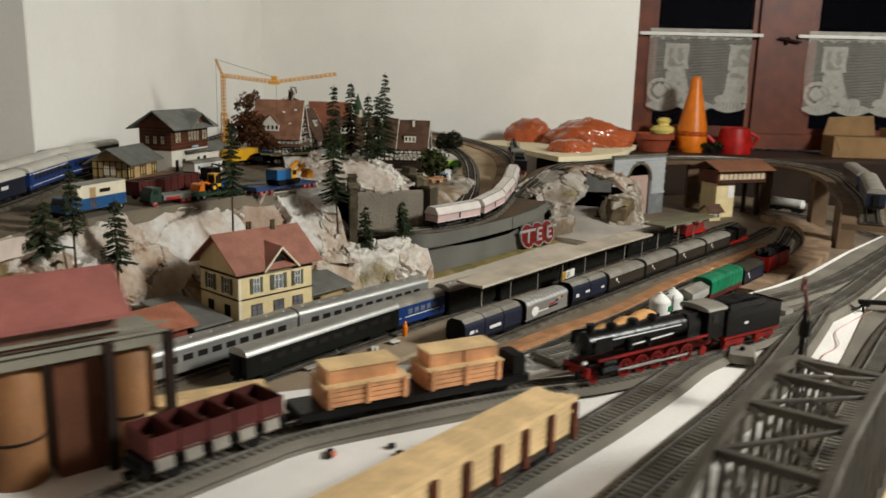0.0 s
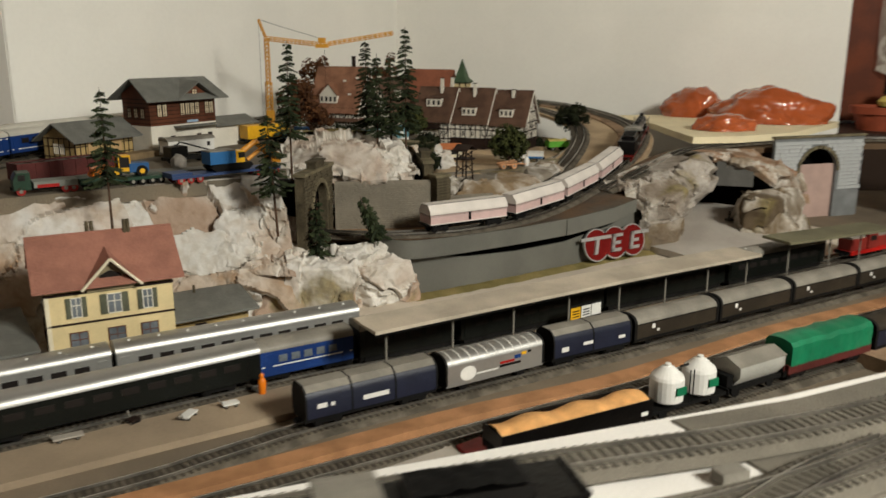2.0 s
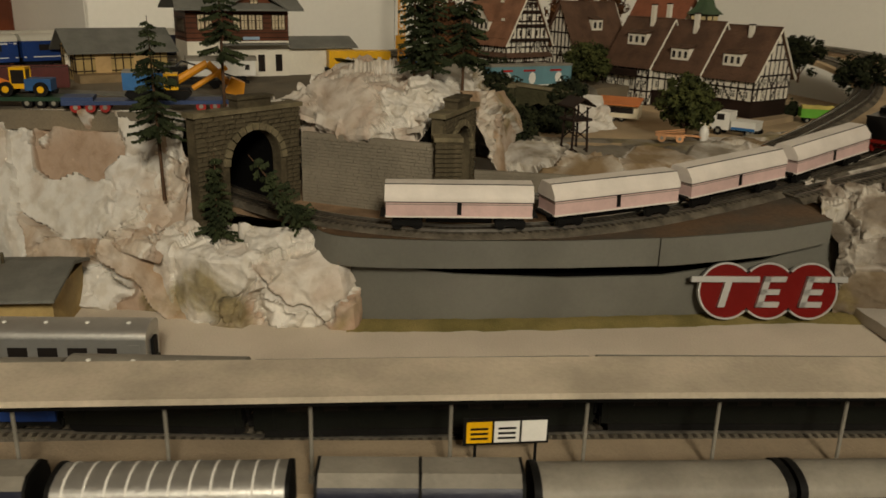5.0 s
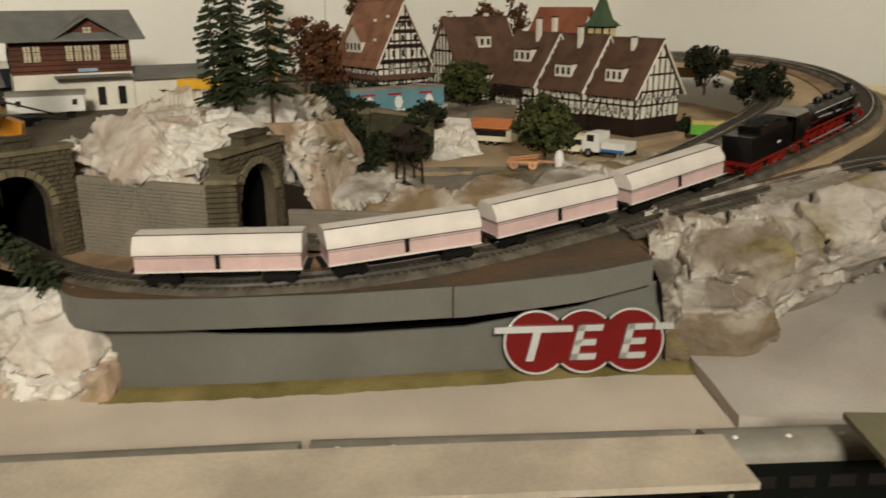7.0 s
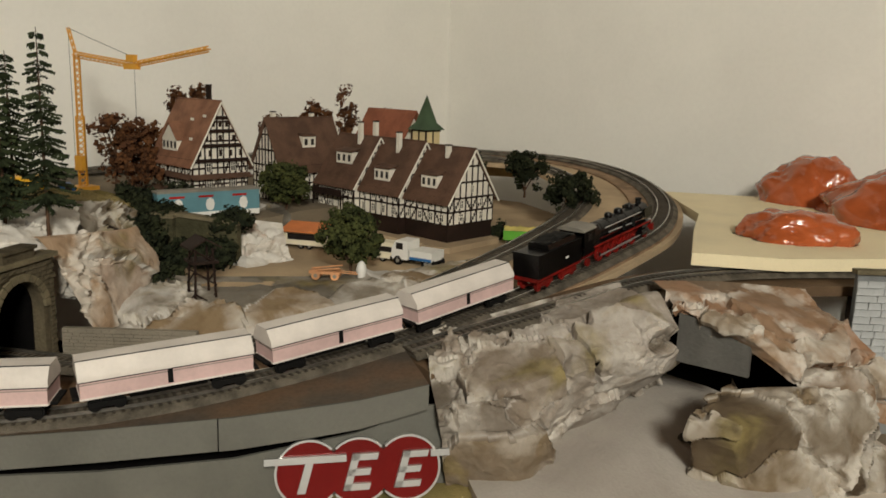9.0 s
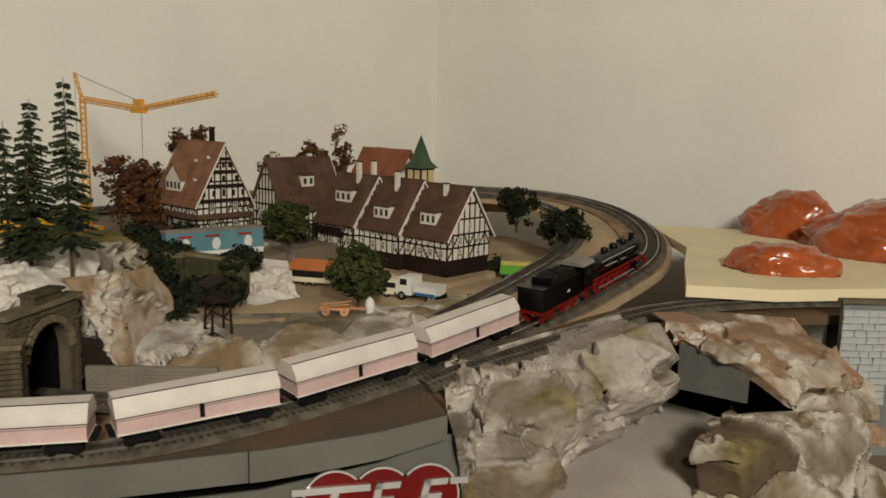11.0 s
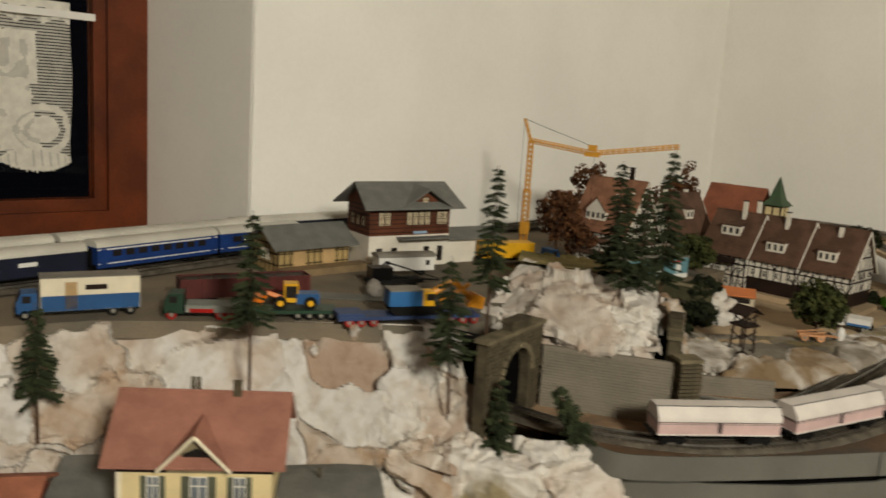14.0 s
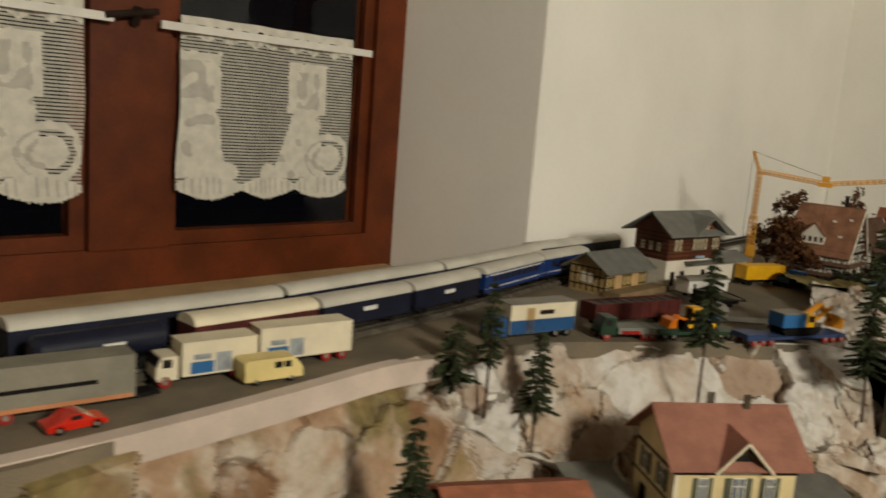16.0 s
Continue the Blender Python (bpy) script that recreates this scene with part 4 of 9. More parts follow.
sweep(bed, smooth_line([(x, y, z - 0.008) for x, y, z in RA[3:17]], 0.03), [(-0.05, -0.008), (-0.05, -0.001), (0.022, -0.001), (0.022, -0.008)])
solo("ramp_bed", bed, CORK, "brown board under the ramp tracks", "track bed", kind="structure")
bed = bmesh.new()
sweep(bed, smooth_line([(x, y, z - 0.009) for x, y, z in BR], 0.03), [(-0.045, -0.012), (-0.045, -0.001), (0.05, -0.001), (0.05, -0.012)])
solo("branch_bed", bed, WOODB, "plywood ring under the branch track", "track bed", kind="structure")
bed = bmesh.new()
sweep(bed, smooth_line([(x, y, z - 0.010) for x, y, z in RA[8:18]], 0.03), [(-0.15, -0.010), (-0.15, -0.002), (0.03, -0.002), (0.03, -0.010)])
solo("curve_bed", bed, SQUARE, "sandy ground under the inner curve", "track bed", kind="structure")
# grey fascia of the ramp: an upper strip that rises to the crag, a dark gap and a lower plate
FA = [(-0.985, 1.165), (-0.950, 1.19), (-0.941, 1.24), (-0.940, 1.30), (-0.940, 1.40), (-0.940, 1.50), (-0.942, 1.60), (-0.948, 1.66)]
FAY = [1.165, 1.22, 1.30, 1.40, 1.50, 1.60, 1.66]
FA_TOP = [0.984, 0.9825, 0.980, 0.979, 0.981, 0.987, 0.994]
FA_LOW = [0.957, 0.9555, 0.954, 0.953, 0.954, 0.962, 0.972]
PLATE_TOP = [0.958, 0.954, 0.943, 0.938, 0.939, 0.952, 0.970]


def upright(pts, low, high, thick):
    """A thin upright strip along a plan line between two height profiles."""
    bm = bmesh.new()
    line = smooth_line([(x, y, 0) for x, y in pts], 0.01)
    cols = [[bm.verts.new((p[0] + dx, p[1], np.interp(p[1], FAY, hs))) for dx, hs in ((0, low), (0, high), (-thick, high), (-thick, low))] for p in line]
    for a, b in zip(cols, cols[1:]):
        for j in range(4):
            bm.faces.new((a[j], b[j], b[(j + 1) % 4], a[(j + 1) % 4]))
    bm.faces.new(cols[0])
    bm.faces.new(cols[-1][::-1])
    return bm


solo("fascia_upper", upright([p for p in FA if p[1] < 1.485] + [(-0.940, 1.488)], FA_LOW, FA_TOP, 0.004), GREYPAINT, "grey painted fascia strip along the ramp", "board", kind="structure")
solo("fascia_upper", upright([(-0.9393, 1.489), (-0.9393, 1.55), (-0.9415, 1.60), (-0.948, 1.66)], FA_LOW, FA_TOP, 0.004), GREYPAINT, "grey painted fascia strip rising to the crag", "board", kind="structure")
bm = bmesh.new()
inner = smooth_line([(x + 0.012, y, z - 0.0082) for x, y, z in RA[3:10]], 0.004)
cols = []
for p in smooth_line([(x, y, 0) for x, y in FA], 0.01):
    q = inner[int(np.argmin(np.abs(inner[:, 1] - p[1])))]
    zt = np.interp(p[1], FAY, FA_TOP) + 0.0006
    cols.append([bm.verts.new((p[0] - 0.0005, p[1], zt)), bm.verts.new((0.6 * p[0] + 0.4 * q[0], p[1], 0.6 * zt + 0.4 * q[2])), bm.verts.new((q[0], q[1], q[2]))])
for a, b in zip(cols, cols[1:]):
    for j in range(2):
        bm.faces.new((a[j], b[j], b[j + 1], a[j + 1]))
bmesh.ops.solidify(bm, geom=bm.faces, thickness=0.0015)
solo("ramp_verge", bm, VERGE, "grey painted cork verge along the ramp track", "board", kind="structure")
solo("fascia_lower", upright([(-0.985, 1.19), (-0.962, 1.215), (-0.956, 1.30), (-0.955, 1.40), (-0.955, 1.50), (-0.956, 1.60), (-0.960, 1.66), (-0.966, 1.72)], [G0] * 7, PLATE_TOP, 0.003), GREYPAINT, "grey painted lower fascia board of the ramp", "board", kind="structure")
# solid near-black block takes the place of the shaded space under the ramp
solo("ramp_core", X([(-1.02, 1.17), (-0.985, 1.22), (-0.975, 1.40), (-0.985, 1.53), (-1.03, 1.70), (-1.2, 1.70), (-1.2, 1.2)], G0 + 0.005, 0.970, "z"), SHADEBLACK, "near-black block painting the shade under the ramp", "board", kind="structure")
slab("ramp_deck", [(-1.015, 1.17), (-0.985, 1.20), (-0.978, 1.30), (-0.982, 1.42), (-1.0, 1.53), (-1.05, 1.68), (-1.13, 1.83), (-1.25, 1.80), (-1.14, 1.6), (-1.13, 1.35), (-1.3, 1.2), (-1.3, 1.0), (-1.1, 1.05)], 0.9705, 0.9765, CORK, "brown board under the ramp tracks", "track bed")
# grey embossed wall between the portals
def course_wall(name, p, q, z0, z1, label, seed):
    """A sheet wall moulded in low stone courses, each stone a slightly proud block."""
    rn = random.Random(seed)
    d = Vector((q[0] - p[0], q[1] - p[1], 0))
    ln = d.length
    m = pose(p[0], p[1], 0, 0, 0, math.degrees(math.atan2(d.y, d.x)))
    bm = bmesh.new()
    box(bm, 0, ln, 0.0, 0.006, z0, z1)
    z = z0
    while z + 0.0034 < z1:
        x = 0.0
        while x < ln - 0.003:
            w = min(rn.uniform(0.006, 0.012), ln - x)
            box(bm, x + 0.0002, x + w - 0.0002, -0.0007 - rn.random() * 0.0006, 0.0005, z + 0.0003, z + 0.0031)
            x += w
        z += 0.0034
    bm.transform(m)
    return solo(name, bm, EMBOSS, label, "wall", kind="structure", smooth=False)


course_wall("stone_sheet_wall", (-1.100, 1.156), (-1.030, 1.291), 0.972, 1.050, "grey embossed stone wall between the tunnel portals", 1)
course_wall("embankment_wall", (-1.142, 1.345), (-1.108, 1.47), 0.972, 1.000, "grey embossed stone wall behind the inner track", 2)

# foam board and clay lumps in the corner, arch wall by the window
fb = X([(-1.60, 2.25), (-1.36, 2.17), (-1.23, 2.08), (-1.105, 2.00), (-1.06, 2.09), (-1.04, 2.26), (-1.13, 2.60), (-1.40, 2.64)], 1.052, 1.066, "z")
solo("foam_board", fb, CREAMFOAM, "cream foam board in the corner by the window", "board", kind="structure")

# added dark board that paints the shade in the space below the north window
solo("shade_board", roombox((1.02, 3.0, 0.004, 0.016, 0.30, 1.012)), mat("shade_brown_board", rgb((46, 34, 26)), 0.8, var=0.2, scale=8, spec=0.2), "added dark board painting the shade below the window", "board", kind="structure")

# pale foam edge of the plateau where the cliff begins
bm = bmesh.new()
sweep(bm, smooth_line([(-0.74, -0.06, G1), (-0.846, 0.135, G1), (-0.918, 0.25, G1), (-0.985, 0.345, G1), (-1.05, 0.435, G1), (-1.10, 0.50, G1 - 0.008), (-1.14, 0.56, G1 - 0.02)], 0.02), [(-0.004, -0.024), (-0.004, 0.002), (0.012, 0.0015), (0.012, -0.024)])
solo("plateau_edge", bm, mat("pinkish_foam_edge", rgb((206, 190, 178)), 0.9, var=0.1, scale=14, bump=0.3, spec=0.15), "pinkish white foam edge of the upper plateau", "edge strip", kind="structure")
solo("window_board", roombox((-DEEP + 0.021, -0.001, WW[0] + 0.06, WW[1] - 0.01, SILL - 0.02, SILL)), mat("pale_tan_sill", rgb((186, 158, 118)), 0.6, scale=12, fine=120, var=0.12), "pale tan wooden board at the foot of the window", "sill", kind="structure")
# splayed plaster reveal of the west window
solo("window_reveal", extrude_room([(0.0, WW[0] - 0.004), (0.0, WW[0] + 0.001), (-DEEP - 0.02, WW[0] + 0.048), (-DEEP - 0.02, WW[0] - 0.004)]), PLASTER, "white plastered splayed window reveal", "wall", kind="structure")

# ---- rolling stock; local x runs along the rails, z = 0 is the rail top ----
def on_line(pts, s=None, y=None):
    """Pose on a track line, by arc length or by the first place that has this y."""
    line = smooth_line(pts, 0.002)
    k = int(np.argmin(np.abs(line[:, 1] - y))) if s is None else min(len(line) - 2, max(0, int(round(s / 0.002))))
    a, b = line[max(0, k - 8)], line[min(len(line) - 1, k + 8)]
    d = b - a
    yaw = math.degrees(math.atan2(d[1], d[0]))
    tilt = math.degrees(math.atan2(d[2], math.hypot(d[0], d[1])))
    return Matrix.Translation(line[k]) @ pose(0, 0, 0, 0, 0, yaw) @ pose(0, 0, 0, 0, -tilt, 0), k * 0.002


def wheel_pair(x, r=0.0055):
    bm = bmesh.new()
    for s in (-1, 1):
        rod(bm, (x, s * 0.0082, r), (x, s * 0.0102, r), r, r, 14)
    rod(bm, (x, -0.0082, r), (x, 0.0082, r), 0.0012, None, 6)
    return bm


def bogie(t, x, half=0.013):
    b = part("bogie", B((x - half - 0.004, x + half + 0.004, 0.0105, 0.0125, 0.004, 0.0085), (x - half - 0.004, x + half + 0.004, -0.0125, -0.0105, 0.004, 0.0085), (x - 0.004, x + 0.004, -0.0105, 0.0105, 0.006, 0.0105)), BLACKM, t)
    for d in (-half, half):
        part("wheelset", wheel_pair(x + d), BLACKM, b)


def buffers(t, h, z=0.011):
    for s in (-1, 1):
        part("buffer_beam", B((s * h - 0.0008, s * h + 0.0008, -0.0145, 0.0145, z - 0.003, z + 0.003)), BLACKM, t)
        part("coupling", B((min(s * h, s * (h + 0.006)), max(s * h, s * (h + 0.006)), -0.003, 0.003, z - 0.006, z - 0.002)), BLACKM, t)


def arch(w, z0, z1, n=12):
    return [(w * math.cos(math.pi * i / n), z0 + (z1 - z0) * math.sin(math.pi * i / n) ** 0.8) for i in range(n + 1)]


def coach(name, m, length, body, roof, label, group="", nwin=0, winmat=None, eave=0.038, top=0.0475, w=0.0165, stripe=None, short=False, vents=0, winz=(0.0235, 0.0315), ends=None):
    t = thing(name, m, label, "railway carriage" if nwin else "railway wagon", group)
    h = length / 2
    part("body", X([(-w, 0.0095), (-w, eave), (w, eave), (w, 0.0095)], -h, h), body, t)
    part("roof", X([(-w - 0.0004, eave)] + arch(w + 0.0004, eave + 0.0003, top)[::-1][0:0] + arch(w + 0.0004, eave + 0.0003, top), -h - 0.0004, h + 0.0004), roof, t, smooth=True)
    part("underframe", B((-h * 0.6, h * 0.6, -0.008, 0.008, 0.005, 0.0095), (-h * 0.97, h * 0.97, -w + 0.003, w - 0.003, 0.0075, 0.0095)), BLACKM, t)
    if short:
        for x in (-h * 0.6, h * 0.6):
            part("wheelset", wheel_pair(x), BLACKM, t)
    else:
        bogie(t, -h * 0.70)
        bogie(t, h * 0.70)
    buffers(t, h)
    if nwin:
        pitch = (length - 0.036) / nwin
        first = None
        for s in (-1, 1):
            for i in range(nwin):
                x = -h + 0.018 + pitch * (i + 0.5)
                if first is None:
                    first = part("window", B((-pitch * 0.33, pitch * 0.33, -0.0003, 0.0003, winz[0], winz[1])), winmat or WINDARK, t)
                    first.location = (x, s * (w + 0.0001), 0)
                else:
                    o = new("window", first.data)
                    o.parent = t
                    o.location = (x, s * (w + 0.0001), 0)
        for s in (-1, 1):
            for x in (-h + 0.009, h - 0.009):
                part("door", B((x - 0.0042, x + 0.0042, s * w - 0.0004, s * w + 0.0004, 0.0115, 0.034)), ends or body, t)
        part("end_gangway", B((h, h + 0.0025, -0.005, 0.005, 0.011, 0.034), (-h - 0.0025, -h, -0.005, 0.005, 0.011, 0.034)), BLACKM, t)
    if stripe:
        for z0, z1, mm in stripe:
            part("stripe", B((-h + 0.001, h - 0.001, -w - 0.0003, w + 0.0003, z0, z1)), mm, t)
    if vents:
        first = None
        for i in range(vents):
            o = part("roof_vent", L([(0.0018, 0), (0.0018, 0.001), (0.0008, 0.0016)], 8), WHITE, t) if first is None else new("roof_vent", first.data)
            first = first or o
            o.parent = t
            o.location = (-h + length * (i + 0.5) / vents, -0.0035, top - 0.0007)
    return t


def tarp_wagon(name, m, length, body, label, group="", segs=2, marks=(), eave=0.020, top=0.046, under=BLACKM, rib=0.0006):
    """A wagon whose curved hood reaches down the sides, cut into segments by ribs."""
    t = thing(name, m, label, "railway wagon", group)
    h, w = length / 2, 0.0168
    hood = [(w, 0.013), (w, 0.034), (w * 0.86, 0.041), (w * 0.5, top), (-w * 0.5, top), (-w * 0.86, 0.041), (-w, 0.034), (-w, 0.013)]
    for i in range(segs):
        a, b = -h + length * i / segs + 0.0004, -h + length * (i + 1) / segs - 0.0004
        part("hood", X(hood, a, b), body, t)
        part("hood_roof", X([(w * 0.88, 0.0411), (w * 0.5, top + rib), (-w * 0.5, top + rib), (-w * 0.88, 0.0411), (-w * 0.5, top - 0.001), (w * 0.5, top - 0.001)], a + 0.0005, b - 0.0005), GREYROOF, t, "grey weathered roof")
    rb = bmesh.new()
    for i in range(segs + 1):
        x = -h + length * i / segs
        extrude(rb, [(p[0] * 1.03, p[1] + (0.0007 if p[1] > 0.03 else 0)) for p in hood], x - 0.0009, x + 0.0009)
    part("hood_rib", rb, BLACKM, t)
    part("underframe", B((-h, h, -0.0145, 0.0145, 0.0085, 0.0125), (-h * 0.5, h * 0.5, -0.006, 0.006, 0.004, 0.0085)), under, t)
    bogie(t, -h * 0.66, 0.010)
    bogie(t, h * 0.66, 0.010)
    buffers(t, h)
    for x0, x1, z0, z1, mm in marks:
        for s in (-1, 1):
            part("marking", B((x0, x1, s * w - 0.0003 + 0.0001 * s, s * w + 0.0003 + 0.0001 * s, z0, z1)), mm, t)
    return t


def sliding_wagon(name, m, length, label, group="", body=BROWN, roof=GREYROOF):
    """A covered wagon with a low barrel roof, dark end caps and small white notices."""
    t = coach(name, m, length, body, roof, label, group, eave=0.033, top=0.044, w=0.0165, short=True)
    h = length / 2
    cap = bmesh.new()
    for s in (-1, 1):
        extrude(cap, [(-0.0172, 0.012), (-0.0172, 0.033)] + arch(0.0172, 0.0335, 0.0455)[::-1] + [(0.0172, 0.012)], s * h - 0.0022, s * h + 0.0022)
    part("end_cap", cap, BLACKM, t)
    for s in (-1, 1):
        part("notice", B((-h * 0.62, -h * 0.62 + 0.005, s * 0.0166 - 0.0003, s * 0.0166 + 0.0003, 0.024, 0.030)), WHITE, t, "small white notice")
        part("notice", B((-h * 0.5, -h * 0.5 + 0.004, s * 0.0166 - 0.0003, s * 0.0166 + 0.0003, 0.019, 0.022)), WHITE, t, "small white notice")
        part("sole_bar", B((-h, h, s * 0.0166 - 0.0006, s * 0.0166 + 0.0006, 0.0105, 0.0135)), BLACKM, t)
        part("door_rail", B((-h * 0.95, h * 0.95, s * 0.017 - 0.0004, s * 0.017 + 0.0004, 0.0322, 0.0335)), BLACKM, t)
    return t


def steam_engine(name, m, label, tender_gap=0.142):
    """A black steam engine with red running gear and a tender. Local +x is forward."""
    t = thing(name, m, label, "steam locomotive")

    def drum(x0, x1, r, zc, seg=20):
        return (x0, 0, zc), (x1, 0, zc), r, r, seg
    zc, spoke = 0.0345, None
    part("boiler", R(drum(-0.055, 0.058, 0.0105, zc, 32)), BLACK, t)
    part("smokebox", R(drum(0.058, 0.076, 0.0112, zc), ((0.076, 0, zc), (0.0775, 0, zc), 0.009, 0.006, 20)), BLACK, t)
    for x in (-0.045, -0.025, -0.004, 0.018, 0.04):
        part("boiler_band", R(((x - 0.0005, 0, zc), (x + 0.0005, 0, zc), 0.0108, 0.0108, 20)), BLACKM, t)
    part("chimney", L([(0.0042, 0), (0.0036, 0.004), (0.004, 0.0075), (0.0046, 0.008), (0.003, 0.0081)], 14, (0.068, 0, zc + 0.0095)), BLACKM, t)
    for x, r in ((0.042, 0.0055), (0.014, 0.006), (-0.012, 0.005)):
        part("dome", L([(r, -0.001), (r, 0.003), (r * 0.8, 0.0055), (r * 0.3, 0.0066)], 14, (x, 0, zc + 0.0094)), BLACK, t)
    part("feed_pipe", R(((-0.04, 0.0112, 0.038), (0.055, 0.0112, 0.038), 0.0007), ((-0.04, -0.0112, 0.038), (0.055, -0.0112, 0.038), 0.0007), ((-0.03, 0.011, 0.031), (0.03, 0.0115, 0.029), 0.0009), ((-0.03, -0.011, 0.031), (0.03, -0.0115, 0.029), 0.0009)), CHROME, t)
    part("pump", R(((0.03, 0.0125, 0.026), (0.03, 0.0125, 0.036), 0.003), ((0.03, -0.0125, 0.026), (0.03, -0.0125, 0.036), 0.003), ((0.005, 0.0125, 0.026), (0.005, 0.0125, 0.034), 0.0025), ((0.005, -0.0125, 0.026), (0.005, -0.0125, 0.034), 0.0025)), BLACKM, t)
    part("firebox", X([(-0.0105, 0.02), (-0.0115, 0.036), (-0.008, 0.0452), (0.008, 0.0452), (0.0115, 0.036), (0.0105, 0.02)], -0.075, -0.052), BLACK, t)
    cab = part("cab", B((-0.098, -0.0745, -0.0165, -0.0155, 0.019, 0.047), (-0.098, -0.0745, 0.0155, 0.0165, 0.019, 0.047), (-0.0760, -0.0745, -0.0155, 0.0155, 0.019, 0.047), (-0.098, -0.0745, -0.0155, 0.0155, 0.0180, 0.019)), BLACK, t)
    part("cab_roof", X([(-0.0175, 0.0465)] + arch(0.0178, 0.047, 0.0515)[::-1] + [(0.0175, 0.0465)], -0.101, -0.072), GREYROOF, cab, "worn silver-grey cab roof")
    for s in (-1, 1):
        part("cab_window", B((-0.090, -0.081, s * 0.0166 - 0.0003, s * 0.0166 + 0.0003, 0.034, 0.042)), WINDARK, cab)
        part("running_board", B((-0.075, 0.072, s * 0.012 - 0.0045, s * 0.012 + 0.0045, 0.0235, 0.0245)), BLACK, t)
        part("running_board_edge", B((-0.075, 0.072, s * 0.0167 - 0.0003, s * 0.0167 + 0.0003, 0.0222, 0.0248)), LOCORED, t, "red edge of the running board")
        part("cylinder", R(((0.047, s * 0.0135, 0.012), (0.066, s * 0.0135, 0.012), 0.0045), ((0.049, s * 0.0135, 0.019), (0.064, s * 0.0135, 0.019), 0.003)), BLACK, t)
        part("smoke_deflector", B((0.055, 0.076, s * 0.0155 - 0.0003, s * 0.0155 + 0.0003, 0.030, 0.043)), BLACK, t)
        part("coupling_rod", B((-0.052, 0.030, s * 0.0128 - 0.0005, s * 0.0128 + 0.0005, 0.007, 0.0085), (-0.012, 0.05, s * 0.0138 - 0.0005, s * 0.0138 + 0.0005, 0.0085, 0.0100)), CHROME, t)
        for x in (-0.052, -0.031, -0.010, 0.011, 0.032):
            wh = bmesh.new()
            rim = [[wh.verts.new((x + r * math.cos(a), s * yy, 0.0088 + r * math.sin(a))) for a in (2 * math.pi * q / 24 for q in range(24))] for r, yy in ((0.0088, 0.0085), (0.0088, 0.0112), (0.0070, 0.0112), (0.0070, 0.0085))]
            for q in range(24):
                for e in range(4):
                    wh.faces.new((rim[e][q], rim[e][(q + 1) % 24], rim[(e + 1) % 4][(q + 1) % 24], rim[(e + 1) % 4][q]))
            w = part("driving_wheel", wh, LOCORED, t, "red spoked driving wheel")
            for q in range(11):
                if spoke is None:
                    spoke = part("spoke", R(((0, 0, 0), (0.0073, 0, 0), 0.0006, 0.0005, 5)), LOCORED, w)
                    o = spoke
                else:
                    o = new("spoke", spoke.data)
                    o.parent = w
                o.location, o.rotation_euler = (x, s * 0.0100, 0.0088), (0, 2 * math.pi * q / 11, 0)
            part("hub", R(((x, s * 0.0110, 0.0088), (x, s * 0.0118, 0.0088), 0.0022, 0.0022, 10)), BLACKM, w)
        part("pony_wheel", R(((0.070, s * 0.0082, 0.005), (0.070, s * 0.0105, 0.005), 0.005, 0.005, 14)), LOCORED, t)
        part("trailing_wheel", R(((-0.078, s * 0.0082, 0.005), (-0.078, s * 0.0105, 0.005), 0.005, 0.005, 14)), LOCORED, t)
        part("buffer", R(((0.0835, s * 0.0085, 0.0125), (0.0885, s * 0.0085, 0.0125), 0.0014), ((0.0885, s * 0.0085, 0.0125), (0.0893, s * 0.0085, 0.0125), 0.0028)), BLACKM, t)
        part("headlamp", R(((0.081, s * 0.0095, 0.021), (0.0845, s * 0.0095, 0.021), 0.0021)), CHROME, t)
    part("main_frame", B((-0.095, 0.078, -0.006, 0.006, 0.009, 0.0215)), LOCORED, t, "red main frame")
    part("buffer_beam", B((0.080, 0.0835, -0.0155, 0.0155, 0.009, 0.0175)), LOCORED, t, "red buffer beam")
    part("front_steps", B((0.068, 0.080, -0.0125, 0.0125, 0.0175, 0.0200)), BLACK, t)
    tn = part("tender", X([(-0.0165, 0.0165), (-0.0165, 0.042), (0.0165, 0.042), (0.0165, 0.0165)], -0.1925, -0.1045), BLACK, t, "black tender body")
    part("coal_bunker", X([(-0.0135, 0.0421), (-0.0125, 0.0480), (0.0125, 0.0480), (0.0135, 0.0421)], -0.168, -0.112), BLACK, tn)
    coal = bmesh.new()
    bmesh.ops.create_grid(coal, x_segments=16, y_segments=8, size=0.5)
    for v in coal.verts:
        v.co = Vector((-0.140 + v.co.x * 0.052, v.co.y * 0.022, 0.0482 + 0.003 * (noise.noise(v.co * 7) + 0.5) * (1 - abs(v.co.x) ** 2 * 3)))
    part("coal", coal, BLACKM, tn, "black coal load")
    part("tender_frame", B((-0.194, -0.104, -0.0150, 0.0150, 0.0125, 0.0164)), LOCORED, tn, "red tender frame")
    part("tender_rim", B((-0.1935, -0.1915, -0.0172, 0.0172, 0.041, 0.0432), (-0.1035, -0.1055, -0.0172, 0.0172, 0.041, 0.0432)), BLACK, tn)
    for x in (-0.184, -0.165, -0.135, -0.114):
        part("tender_wheelset", wheel_pair(x, 0.0060), LOCORED, tn, "red tender wheelset")
    for s in (-1, 1):
        part("tender_bogie", B((-0.190, -0.159, s * 0.0118 - 0.0009, s * 0.0118 + 0.0009, 0.005, 0.0105), (-0.140, -0.109, s * 0.0118 - 0.0009, s * 0.0118 + 0.0009, 0.005, 0.0105)), LOCORED, tn)
